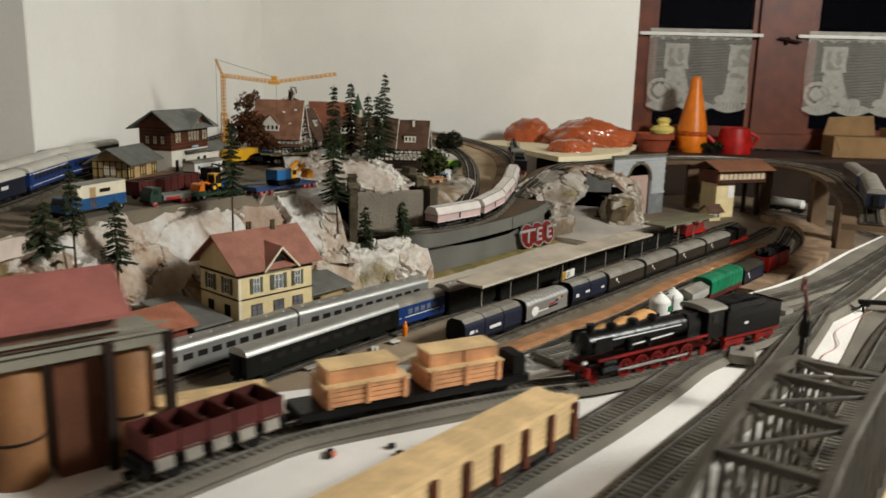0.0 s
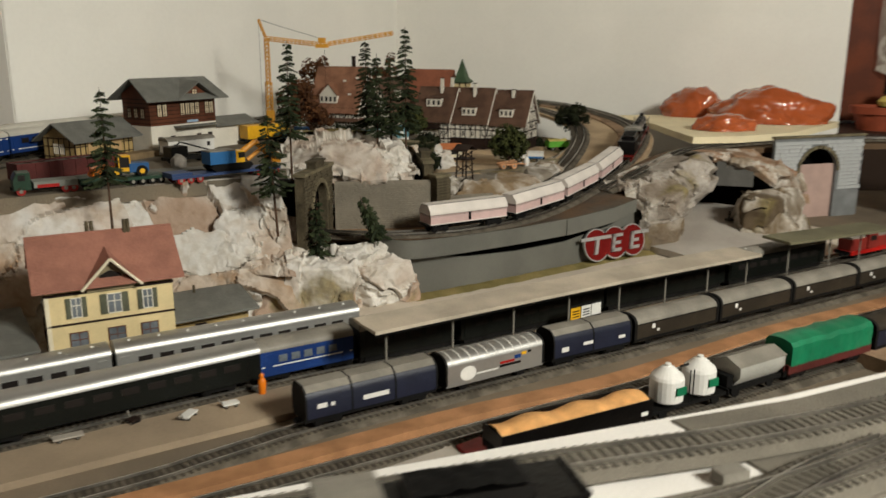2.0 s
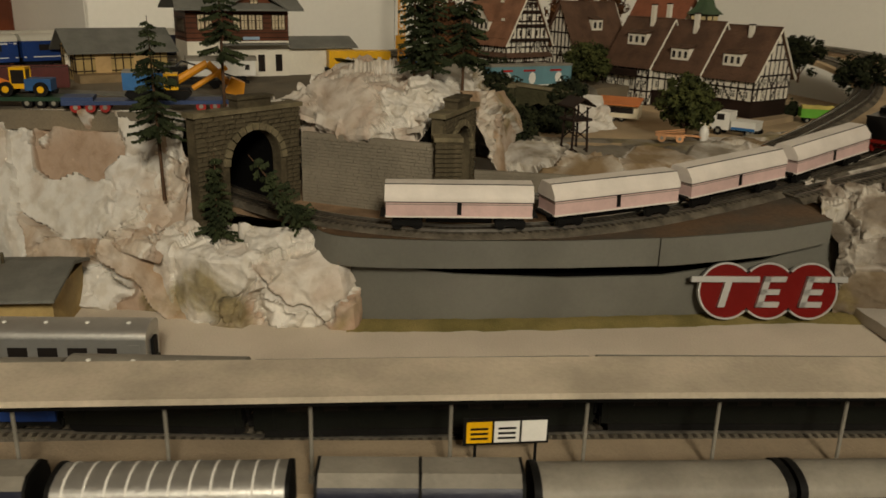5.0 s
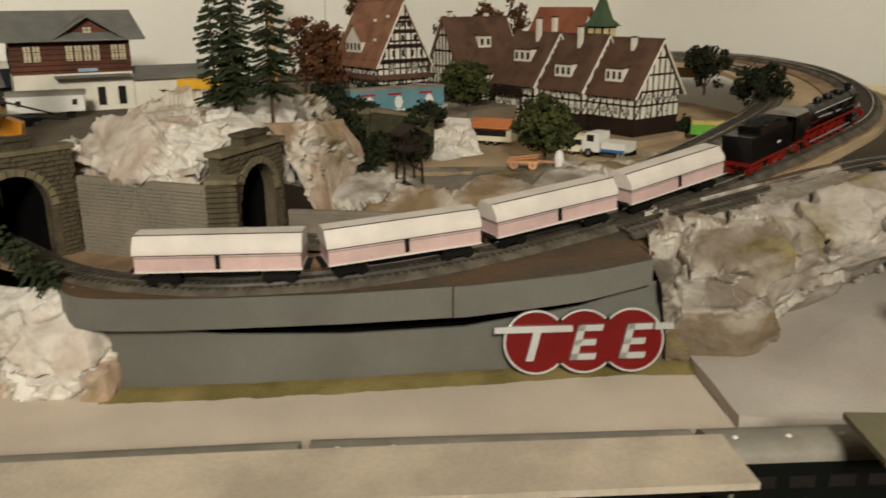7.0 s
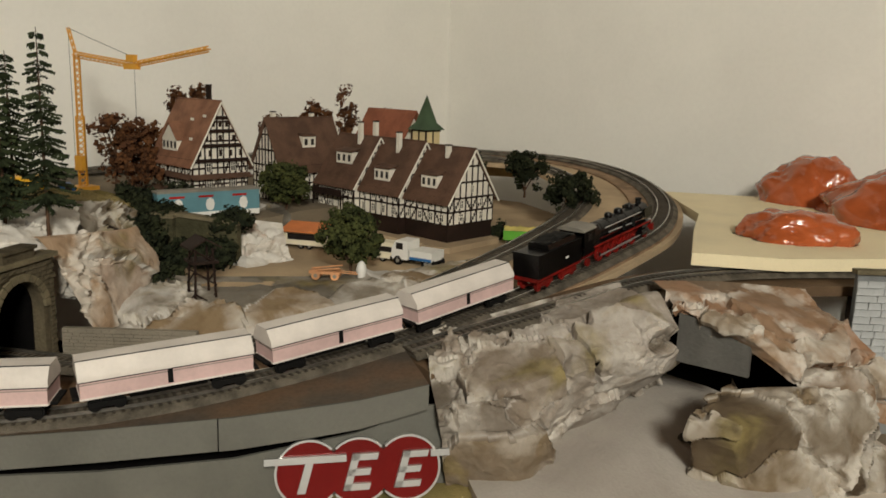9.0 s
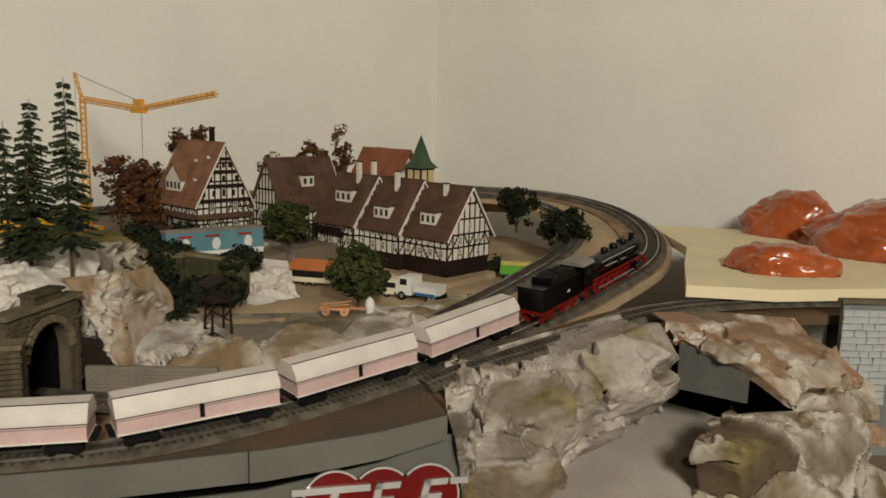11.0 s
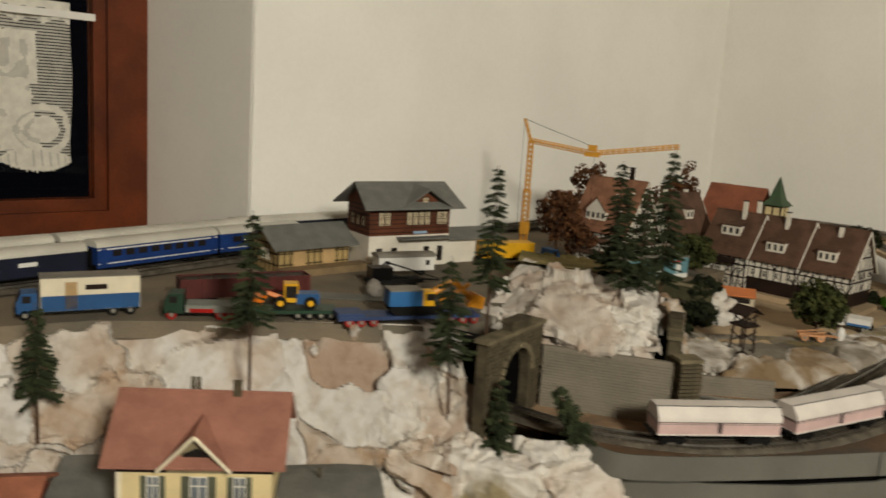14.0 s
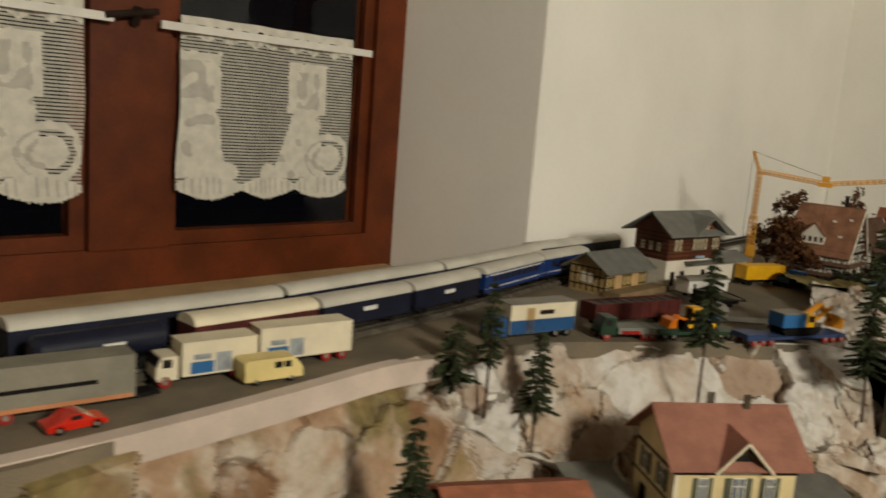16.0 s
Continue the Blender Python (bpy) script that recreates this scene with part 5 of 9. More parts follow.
        part("plate", B((-0.138, -0.132, s * 0.0166 - 0.0002, s * 0.0166 + 0.0002, 0.026, 0.0285)), WHITE, tn, "small pale number plate")
    return t


# ---- station yard trains ----
for y0 in (0.197, 0.483, 0.769):
    m, _ = on_line(T1, y=y0 + 0.141)
    coach("silver_coach", m, 0.280, SILVER, SILVERROOF, "silver corrugated passenger coach with dark windows on the yard track", "silver coaches", nwin=11, winmat=WINDARK, vents=9, eave=0.038, top=0.0472)
m, _ = on_line(T2, y=0.750)
coach("green_coach", m, 0.290, COACHGREEN, SILVERROOF, "dark green passenger coach with a bright silver roof", "", nwin=10, eave=0.037, top=0.047, winz=(0.024, 0.031))
m, _ = on_line(T2, y=0.951)
coach("blue_coach", m, 0.108, BLUE, GREYROOF, "bright blue passenger coach with a grey roof", "", nwin=5, winmat=WINGREY, eave=0.037, top=0.0465, stripe=[(0.0195, 0.0207, WHITE)])
for y0, ln in ((1.071, 0.120), (1.254, 0.233), (1.494, 0.233), (1.734, 0.233)):
    m, _ = on_line(T2, y=y0)
    dc = coach("dark_coach", m, ln, COACHGREEN, GREYROOF, "nearly black green coach behind the platform roof", "dark coaches", nwin=int(ln * 36), vents=int(ln * 34), eave=0.041, top=0.0515)
    part("underframe", B((-ln / 2 + 0.006, ln / 2 - 0.006, -0.0142, 0.0142, 0.0025, 0.0118)), BLACKM, dc)
LOW = Matrix.Diagonal((1, 1, 0.93, 1))

m, _ = on_line(T3, y=0.960)
tarp_wagon("hooded_wagon", m @ LOW, 0.142, NAVY, "dark blue telescopic hood wagon with a grey roof", "hooded wagons", 3, [(-0.012, 0.016, 0.021, 0.026, WHITE), (-0.06, -0.05, 0.023, 0.028, WHITE), (-0.046, -0.042, 0.023, 0.027, WHITE)])
m, _ = on_line(T3, y=1.106)
sw = coach("covered_wagon", m @ LOW @ Matrix.Diagonal((1.07, 1, 1, 1)), 0.118, SILVER, SILVERROOF, "silver covered wagon with a white ring and coloured bars", "", eave=0.034, top=0.0445, short=True)
for s in (-1, 1):
    ring = bmesh.new()
    vs = [bm_v for bm_v in (ring.verts.new((-0.034 + 0.0095 * math.cos(a), s * 0.0168, 0.022 + 0.0085 * math.sin(a))) for a in (2 * math.pi * i / 24 for i in range(24)))]
    ring.faces.new(vs)
    part("ring_mark", ring, WHITE, sw, "white painted ring")
    for x0, x1, z0, z1, mm in ((0.004, 0.030, 0.0195, 0.0225, BLACKM), (0.004, 0.022, 0.0235, 0.0262, RED), (0.022, 0.030, 0.026, 0.0305, BLUE), (0.031, 0.037, 0.029, 0.0325, YELLOW), (0.039, 0.043, 0.030, 0.033, BLACKM), (-0.024, 0.002, 0.0185, 0.0200, WHITE)):
        part("marking", B((x0, x1, s * 0.0167 - 0.0002, s * 0.0167 + 0.0002, z0, z1)), mm, sw)
cap = bmesh.new()
for s in (-1, 1):
    extrude(cap, [(-0.017, 0.012), (-0.017, 0.034)] + arch(0.017, 0.0345, 0.0455)[::-1] + [(0.017, 0.012)], s * 0.059 - 0.0012, s * 0.059 + 0.0012)
part("end_cap", cap, BLACKM, sw)
rib = bmesh.new()
for i in range(11):
    x = -0.052 + 0.0104 * i
    extrude(rib, [(p[0], p[1] + 0.0004) for p in arch(0.0168, 0.0345, 0.0446)] , x - 0.0006, x + 0.0006)
part("roof_rib", rib, WHITE, sw)
m, _ = on_line(T3, y=1.240)
tarp_wagon("hooded_wagon", m @ LOW, 0.114, NAVY, "dark blue telescopic hood wagon with white lettering bars", "hooded wagons", 2, [(-0.015, 0.000, 0.0225, 0.0265, WHITE), (-0.046, -0.036, 0.019, 0.025, WHITE), (0.038, 0.048, 0.021, 0.025, WHITE)])
for y0 in (1.377, 1.526, 1.675, 1.824):
    m, _ = on_line(T3, y=y0)
    sliding_wagon("sliding_wall_wagon", m @ LOW, 0.143, "dark brown sliding wall wagon with a grey barrel roof", "sliding wall wagons")


def diesel(name, m, length, low, high, label):
    t = thing(name, m, label, "locomotive")
    h = length / 2
    part("chassis", B((-h, h, -0.0165, 0.0165, 0.008, 0.014)), RED, t)
    part("body", B((-h + 0.004, -0.012, -0.0125, 0.0125, 0.014, 0.034), (0.014, h - 0.004, -0.0125, 0.0125, 0.014, 0.032)), low, t)
    part("cab", B((-0.012, 0.014, -0.016, 0.016, 0.014, 0.040)), low, t)
    part("cab_roof", X([(-0.017, 0.0400)] + arch(0.017, 0.0402, 0.0445)[::-1] + [(0.017, 0.0400)], -0.014, 0.016), high, t)
    part("window", B((-0.008, 0.010, -0.0163, 0.0163, 0.028, 0.0365)), WINDARK, t)
    part("hood_cover", B((-h + 0.006, -0.014, -0.010, 0.010, 0.0341, 0.0375), (0.016, h - 0.006, -0.010, 0.010, 0.0321, 0.035)), high, t)
    for x in (-h * 0.6, -h * 0.2, h * 0.2, h * 0.6):
        part("wheelset", wheel_pair(x, 0.0062), BLACKM, t)
    buffers(t, h)
    return t


m, _ = on_line(T3, y=1.958)
diesel("shunting_engine", m, 0.125, BLACK, BLACKM, "black shunting engine with red frame at the end of the train")
m, _ = on_line(T2, y=1.985)
diesel("red_engine", m, 0.120, OXIDE, GREYROOF, "dark red diesel engine beside the platform roof")

# sidings behind the front board
m, _ = on_line(T5, y=1.080)
ow = thing("open_wagon", m, "black open wagon heaped with sand", "railway wagon")
part("body", B((-0.084, 0.084, -0.0165, -0.0155, 0.010, 0.029), (-0.084, 0.084, 0.0155, 0.0165, 0.010, 0.029), (-0.084, -0.083, -0.0155, 0.0155, 0.010, 0.029), (0.083, 0.084, -0.0155, 0.0155, 0.010, 0.029), (-0.083, 0.083, -0.0155, 0.0155, 0.009, 0.011)), BLACK, ow)
load = bmesh.new()
bmesh.ops.create_grid(load, x_segments=40, y_segments=10, size=0.5)
for v in load.verts:
    x, y = v.co.x, v.co.y
    v.co = Vector((x * 0.165, y * 0.0308, 0.0265 + (0.25 - y * y) * 0.020 + 0.002 * math.sin(x * 19)))
part("load", load, SAND, ow, "orange-yellow sand", smooth=True)
bogie(ow, -0.055, 0.010)
bogie(ow, 0.055, 0.010)
buffers(ow, 0.084)
part("notice", B((0.07, 0.078, -0.0168, 0.0168, 0.014, 0.018)), WHITE, ow)

m, _ = on_line(T5, y=1.220)
sl = thing("silo_wagon", m, "white twin silo wagon with green lettering plates", "railway wagon")
part("chassis", B((-0.055, 0.055, -0.012, 0.012, 0.0085, 0.0115)), BLACKM, sl)
for x in (-0.023, 0.021):
    s = part("silo", L([(0.008, 0.0115), (0.0165, 0.0165), (0.0168, 0.038), (0.0155, 0.041), (0.006, 0.0495), (0.003, 0.0505)], 24, (x, 0, 0)), WHITE, sl, smooth=False)
    part("hatch", L([(0.0032, 0.0500), (0.0032, 0.0525), (0.002, 0.053)], 12, (x, 0, 0)), WHITE, s)
    for q in (-1, 1):
        part("lettering_plate", B((x - 0.004, x + 0.0085, q * 0.0168 - 0.0012, q * 0.0168 + 0.0004, 0.025, 0.033)), GREEN, s, "green plate with a pale bar")
        part("lettering_bar", B((x - 0.002, x + 0.0065, q * 0.0170 - 0.0005, q * 0.0170 + 0.0008, 0.0275, 0.0305)), WHITE, s)
part("ladder", R(((-0.003, -0.011, 0.0115), (-0.003, -0.011, 0.045), 0.0006), ((0.002, -0.011, 0.0115), (0.002, -0.011, 0.045), 0.0006), ((-0.006, 0, 0.046), (0.005, 0, 0.046), 0.0012)), BLACKM, sl)
for x in (-0.036, 0.036):
    part("wheelset", wheel_pair(x), BLACKM, sl)
buffers(sl, 0.055)

m, _ = on_line(T5, y=1.314)
gh = thing("hopper_wagon", m, "light grey covered hopper wagon with sloping lids", "railway wagon")
part("body", X([(-0.008, 0.013), (-0.0168, 0.024), (-0.0168, 0.034), (-0.0165, 0.0352), (0, 0.0415), (0.0165, 0.0352), (0.0168, 0.034), (0.0168, 0.024), (0.008, 0.013)], -0.031, 0.040), mat("light_grey_hopper", rgb((168, 166, 158)), 0.6, var=0.1), gh)
part("lid", X([(-0.0172, 0.0350), (0, 0.0420), (0.0172, 0.0350), (0.0172, 0.0358), (0, 0.0428), (-0.0172, 0.0358)], -0.033, 0.042), GREYROOF, gh)
part("chassis", B((-0.044, 0.044, -0.012, 0.012, 0.008, 0.0125), (-0.042, -0.033, -0.010, 0.010, 0.0125, 0.026)), BLACKM, gh)
for x in (-0.027, 0.027):
    part("wheelset", wheel_pair(x), BLACKM, gh)
buffers(gh, 0.044)

m, _ = on_line(T5, y=1.434)
tw = thing("tarpaulin_wagon", m, "open wagon under a bright green tarpaulin", "railway wagon")
part("body", B((-0.072, 0.072, -0.0165, 0.0165, 0.010, 0.020)), MAROON, tw)
tp = bmesh.new()
NX, NP = 40, 14
rings = []
for i in range(NX + 1):
    x = -0.070 + 0.140 * i / NX
    sag = 0.0005 * math.sin(x * 120) + 0.0012 * noise.noise(Vector((x * 60, 0, 0)))
    ring = []
    for j in range(NP + 1):
        a = j / NP * 2 - 1
        yy = 0.0178 * max(-1, min(1, a * 1.9))
        zz = 0.0195 + 0.0255 * (1 - max(0, abs(a) - 0.5) / 0.5) + 0.003 * (1 - min(1, abs(a) / 0.5) ** 2) + sag * (0.4 + 0.6 * (abs(a) < 0.6))
        ring.append(tp.verts.new((x, yy + 0.0012 * noise.noise(Vector((x * 90, a * 3, 1))), zz)))
    rings.append(ring)
for a, b in zip(rings, rings[1:]):
    for j in range(NP):
        tp.faces.new((a[j], a[j + 1], b[j + 1], b[j]))
tp.faces.new(rings[0])
tp.faces.new(rings[-1][::-1])
part("tarpaulin", tp, GREEN, tw, "creased green tarpaulin", smooth=False)
part("stanchion", R(((-0.074, -0.012, 0.012), (-0.074, -0.012, 0.034), 0.0008), ((-0.074, 0.012, 0.012), (-0.074, 0.012, 0.034), 0.0008)), MAROON, tw)
bogie(tw, -0.05, 0.009)
bogie(tw, 0.05, 0.009)
buffers(tw, 0.073)
m, _ = on_line(T5, y=1.566)
sliding_wagon("covered_van", m, 0.105, "dark blue covered van with a brown roof", body=NAVY, roof=BROWN)
m, _ = on_line(T5, y=1.712)
rw = thing("open_wagon", m, "tall red open wagon heaped with black scrap", "railway wagon")
part("body", B((-0.067, 0.067, -0.0165, -0.0152, 0.012, 0.041), (-0.067, 0.067, 0.0152, 0.0165, 0.012, 0.041), (-0.067, -0.0658, -0.0152, 0.0152, 0.012, 0.041), (0.0658, 0.067, -0.0152, 0.0152, 0.012, 0.041), (-0.0658, 0.0658, -0.0152, 0.0152, 0.011, 0.014)), RED, rw)
for i in range(8):
    x = -0.0645 + 0.0184 * i
    for s in (-1, 1):
        part("wall_rib", B((x - 0.0008, x + 0.0008, s * 0.0172 - 0.0007, s * 0.0172 + 0.0007, 0.012, 0.041)), RED, rw)
heap = bmesh.new()
rn = random.Random(23)
for i in range(60):
    x, y = rn.uniform(-0.061, 0.061), rn.uniform(-0.012, 0.012)
    z = 0.040 + 0.013 * (1 - (y / 0.015) ** 2) * (0.75 + 0.25 * math.sin(x * 90))
    box(heap, -rn.uniform(0.003, 0.008), rn.uniform(0.003, 0.008), -0.004, 0.004, -0.005, 0.004, m=pose(x, y, z, rn.uniform(-30, 30), rn.uniform(-30, 30), rn.uniform(0, 180)))
box(heap, -0.0656, 0.0656, -0.0150, 0.0150, 0.015, 0.039)
part("scrap_load", heap, BLACKM, rw, "heap of black scrap")
for x in (-0.036, 0.036):
    part("wheelset", wheel_pair(x), BLACKM, rw)
buffers(rw, 0.067)
m, _ = on_line([(-0.80, 2.62, RT), (-0.62, 2.60, RT), (-0.46, 2.5, RT)], s=0.17)
tk = thing("tank_wagon", m, "white tank wagon in the shade of the upper ring", "railway wagon")
part("tank", R(((-0.05, 0, 0.027), (0.05, 0, 0.027), 0.0135, 0.0135, 20), ((0.05, 0, 0.027), (0.055, 0, 0.027), 0.0135, 0.008, 20), ((-0.055, 0, 0.027), (-0.05, 0, 0.027), 0.008, 0.0135, 20)), WHITE, tk)
part("chassis", B((-0.058, 0.058, -0.011, 0.011, 0.008, 0.0125)), BLACKM, tk)
bogie(tk, -0.036, 0.009)
bogie(tk, 0.036, 0.009)
track("yard_track", [(-0.95, 2.66, RT), (-0.80, 2.62, RT), (-0.62, 2.58, RT), (-0.46, 2.48, RT), (-0.3, 2.3, RT)])

# ---- front board trains ----
m, s0 = on_line(F1, y=0.650)
steam_engine("steam_engine", m @ pose(0, 0, 0, 0, 0, 180) @ Matrix.Scale(0.96, 4), "black steam locomotive with red wheels and tender on the front track")
m, _ = on_line(F1, y=0.455)
fw = thing("flat_wagon", m, "black flat wagon carrying two wooden crates", "railway wagon")
part("deck", B((-0.098, 0.098, -0.0155, 0.0155, 0.011, 0.0145)), BLACK, fw)
part("side_sill", B((-0.098, 0.098, -0.0165, -0.0150, 0.008, 0.014), (-0.098, 0.098, 0.0150, 0.0165, 0.008, 0.014)), BLACK, fw)
part("platform_end", B((0.086, 0.097, -0.012, 0.012, 0.0145, 0.030), ), BLACKM, fw)
bogie(fw, -0.065, 0.012)
bogie(fw, 0.065, 0.012)
buffers(fw, 0.099)


def crate(m, n):
    """A slatted wooden crate with posts and a narrower upper box."""
    c = thing("wooden_crate", m, "light wooden crate of slats on the flat wagon", "crate", "wooden crates")
    h, w = 0.033, 0.0155
    for k in range(4):
        z = 0.001 + k * 0.0048
        for s in (-1, 1):
            part("side_slat", B((-h, h, s * w - 0.0008, s * w + 0.0008, z, z + 0.004)), WOOD, c)
            part("end_slat", B((s * h - 0.0008, s * h + 0.0008, -w + 0.0008, w - 0.0008, z, z + 0.004)), WOOD, c)
    for x in (-h + 0.003, 0, h - 0.003):
        for s in (-1, 1):
            part("post", B((x - 0.0014, x + 0.0014, s * (w + 0.0016) - 0.0008, s * (w + 0.0016) + 0.0008, 0, 0.021)), WOOD, c)
    part("ledge", B((-h - 0.001, h + 0.001, -w - 0.002, w + 0.002, 0.0195, 0.0210)), PLANK, c)
    for a, b in n:
        part("upper_wall", B((a, b, -0.0110, -0.0100, 0.021, 0.0345), (a, b, 0.0100, 0.0110, 0.021, 0.0345), (a, a + 0.001, -0.010, 0.010, 0.021, 0.0345), (b - 0.001, b, -0.010, 0.010, 0.021, 0.0345)), WOOD, c)
        part("lid", B((a - 0.001, b + 0.001, -0.0122, 0.0122, 0.0345, 0.0362)), PLANK, c)
    return c


crate(m @ pose(-0.046, 0, 0.0145) @ Matrix.Diagonal((1, 1, 0.8, 1)), [(-0.030, 0.026)])
crate(m @ pose(0.038, 0, 0.0145) @ Matrix.Diagonal((1, 1, 0.8, 1)), [(-0.030, -0.001), (0.001, 0.030)])

m, _ = on_line(F1, y=0.296)
oh = thing("ore_hopper", m, "maroon ore hopper wagon with five empty bins", "railway wagon")
for k in range(5):
    x = -0.040 + 0.020 * k
    part("bin", B((x - 0.0095, x + 0.0095, -0.0165, -0.0155, 0.022, 0.034), (x - 0.0095, x + 0.0095, 0.0155, 0.0165, 0.022, 0.034), (x - 0.0095, x - 0.0087, -0.0155, 0.0155, 0.020, 0.034), (x + 0.0087, x + 0.0095, -0.0155, 0.0155, 0.020, 0.034), (x - 0.0087, x + 0.0087, -0.0155, 0.0155, 0.019, 0.0205)), MAROON, oh)
    part("discharge_chute", X([(-0.0150, 0.021), (-0.0170, 0.012), (-0.0155, 0.010), (-0.0125, 0.020)], x - 0.006, x + 0.006), GREYROOF, oh, "grey discharge chute")
part("chassis", B((-0.052, 0.052, -0.011, 0.011, 0.010, 0.0185)), BLACKM, oh)
for x in (-0.030, 0.030):
    part("wheelset", wheel_pair(x), BLACKM, oh)
buffers(oh, 0.053)
ps_ = thing("plank_stack", pose(-0.506, 0.328, GF, 0, 0, 66), "pale wooden planks stacked beside the ore wagon", "planks")
rnd = random.Random(9)
for k in range(6):
    for j in range(4):
        a = rnd.uniform(-0.004, 0.006)
        part("plank", B((-0.048 + a, 0.046 + a, -0.014 + j * 0.0072, -0.0074 + j * 0.0072, k * 0.0054, k * 0.0054 + 0.005)), PLANK, ps_)

m, _ = on_line(F2, y=0.353)
STAKE = mat("red_brown_stake", rgb((92, 46, 28)), 0.6, var=0.2)
st = thing("stake_wagon", m, "brown stake wagon loaded with pale planks", "railway wagon")
part("deck", B((-0.115, 0.115, -0.0160, 0.0160, 0.010, 0.0145)), BROWN, st)
for i in range(8):
    x = -0.105 + 0.030 * i
    for s in (-1, 1):
        part("stake", B((x - 0.0022, x + 0.0022, s * 0.0172 - 0.0012, s * 0.0172 + 0.0012, 0.010, 0.036)), STAKE, st)
rnd = random.Random(4)
for k in range(6):
    for j in range(5):
        a, b = -0.118 + rnd.uniform(-0.004, 0.006), 0.112 + rnd.uniform(-0.012, 0.006)
        y = -0.0155 + j * 0.0062
        part("plank", B((a, b, y, y + 0.0058, 0.0146 + k * 0.0042, 0.0146 + k * 0.0042 + 0.0038)), PLANK, st)
bogie(st, -0.078, 0.011)
bogie(st, 0.078, 0.011)
buffers(st, 0.116)

# ---- the goods train that comes out of the tunnel ----
_, sf = on_line(RA, y=2.035)
m, _ = on_line(RA, s=sf - 0.09)
steam_engine("goods_engine", m, "black steam locomotive with red wheels hauling pale hopper wagons")
HOPW = mat("pale_hopper", rgb((216, 208, 200)), 0.5, var=0.06)
HOPR = mat("faded_rose_hopper", rgb((206, 176, 172)), 0.55, var=0.1)
for k in range(4):
    m, _ = on_line(RA, s=sf - 0.292 - 0.074 - 0.149 * k)
    hw = thing("lidded_hopper", m, "white lidded hopper wagon with a faded rose lower side", "railway wagon", "lidded hopper wagons")
    part("body", X([(-0.0165, 0.0145), (-0.0168, 0.0275), (0.0168, 0.0275), (0.0165, 0.0145)], -0.0660, 0.0660), HOPR, hw)
    part("lid", X([(-0.0172, 0.0276), (-0.0172, 0.0325), (-0.0095, 0.0425), (0.0095, 0.0425), (0.0172, 0.0325), (0.0172, 0.0276)], -0.0670, 0.0670), HOPW, hw)
    part("lid_seam", B((-0.0670, 0.0670, -0.0174, 0.0174, 0.0272, 0.0279), (-0.0672, 0.0672, -0.0100, -0.0092, 0.0422, 0.0428)), BLACKM, hw)
    part("side_line", B((-0.0662, 0.0662, -0.0171, 0.0171, 0.0252, 0.0258)), GREYROOF, hw)
    part("sole_bar", B((-0.0665, 0.0665, -0.0170, 0.0170, 0.0132, 0.0147)), HOPW, hw)
    part("chute", X([(-0.007, 0.006), (-0.014, 0.0132), (0.014, 0.0132), (0.007, 0.006)], -0.030, 0.030), BLACKM, hw)
    for s in (-1, 1):
        part("side_ladder", B((-0.002, 0.002, s * 0.0171 - 0.0003, s * 0.0171 + 0.0003, 0.016, 0.027)), BLACKM, hw)
    part("end_platform", B((-0.0715, -0.0660, -0.013, 0.013, 0.0125, 0.0145), (0.0660, 0.0715, -0.013, 0.013, 0.0125, 0.0145)), BLACKM, hw)
    bogie(hw, -0.047, 0.009)
    bogie(hw, 0.047, 0.009)

# ---- upper level trains along the window wall ----
UB = [(-1.599, 0.965, 1.0755), (-1.503, 0.828, 1.0755), (-1.437, 0.746, 1.0755), (-1.319, 0.616, 1.0755), (-1.209, 0.483, 1.0755), (-1.120, 0.362, 1.0755), (-1.038, 0.232, 1.0755), (-0.917, 0.032, 1.0755)]
track("upper_track", UB)
_, q = on_line(UB, y=0.6165)
q -= 0.192


m, _ = on_line(UB, s=q - 0.075)
coach("blue_coach", m, 0.145, BLUE, PALEROOF, "blue passenger coach on the upper track", "upper blue coaches", nwin=5, stripe=[(0.0145, 0.0157, WHITE)], eave=0.036, top=0.0455)
m, _ = on_line(UB, s=q + 0.098)
coach("blue_coach", m, 0.188, BLUE, PALEROOF, "blue passenger coach on the upper track", "upper blue coaches", nwin=8, stripe=[(0.0145, 0.0157, WHITE), (0.0325, 0.0342, WHITE)], eave=0.036, top=0.0455)
for k, (bd, rf, nm, lb) in enumerate(((NAVY, PALEROOF, "navy_van", "navy covered van with a grey roof on the upper track"), (NAVY, PALEROOF, "navy_van", "navy covered van with a pale roof on the upper track"), (MAROON, CREAM, "maroon_van", "maroon covered van with a cream roof on the upper track"))):
    m, _ = on_line(UB, s=q + 0.202 + 0.0765 + 0.153 * k)
    v = coach(nm, m, 0.147, bd, rf, lb, "", eave=0.034, top=0.0445, short=True)
    for s in (-1, 1):
        part("marking", B((-0.012, 0.010, s * 0.0167 - 0.0003, s * 0.0167 + 0.0003, 0.022, 0.027)), WHITE, v)
    part("end_cap", B((-0.0725, -0.0715, -0.0168, 0.0168, 0.010, 0.036), (0.0715, 0.0725, -0.0168, 0.0168, 0.010, 0.036)), BLACKM, v)
m, _ = on_line(UB, s=q + 0.202 + 0.153 * 3 + 0.078)
tk = thing("tank_wagon", m, "dark blue tank wagon on the upper track", "railway wagon")
part("tank", R(((-0.055, 0, 0.027), (0.055, 0, 0.027), 0.0145, 0.0145, 20), ((0.055, 0, 0.027), (0.060, 0, 0.027), 0.0145, 0.009, 20), ((-0.060, 0, 0.027), (-0.055, 0, 0.027), 0.009, 0.0145, 20)), NAVY, tk)
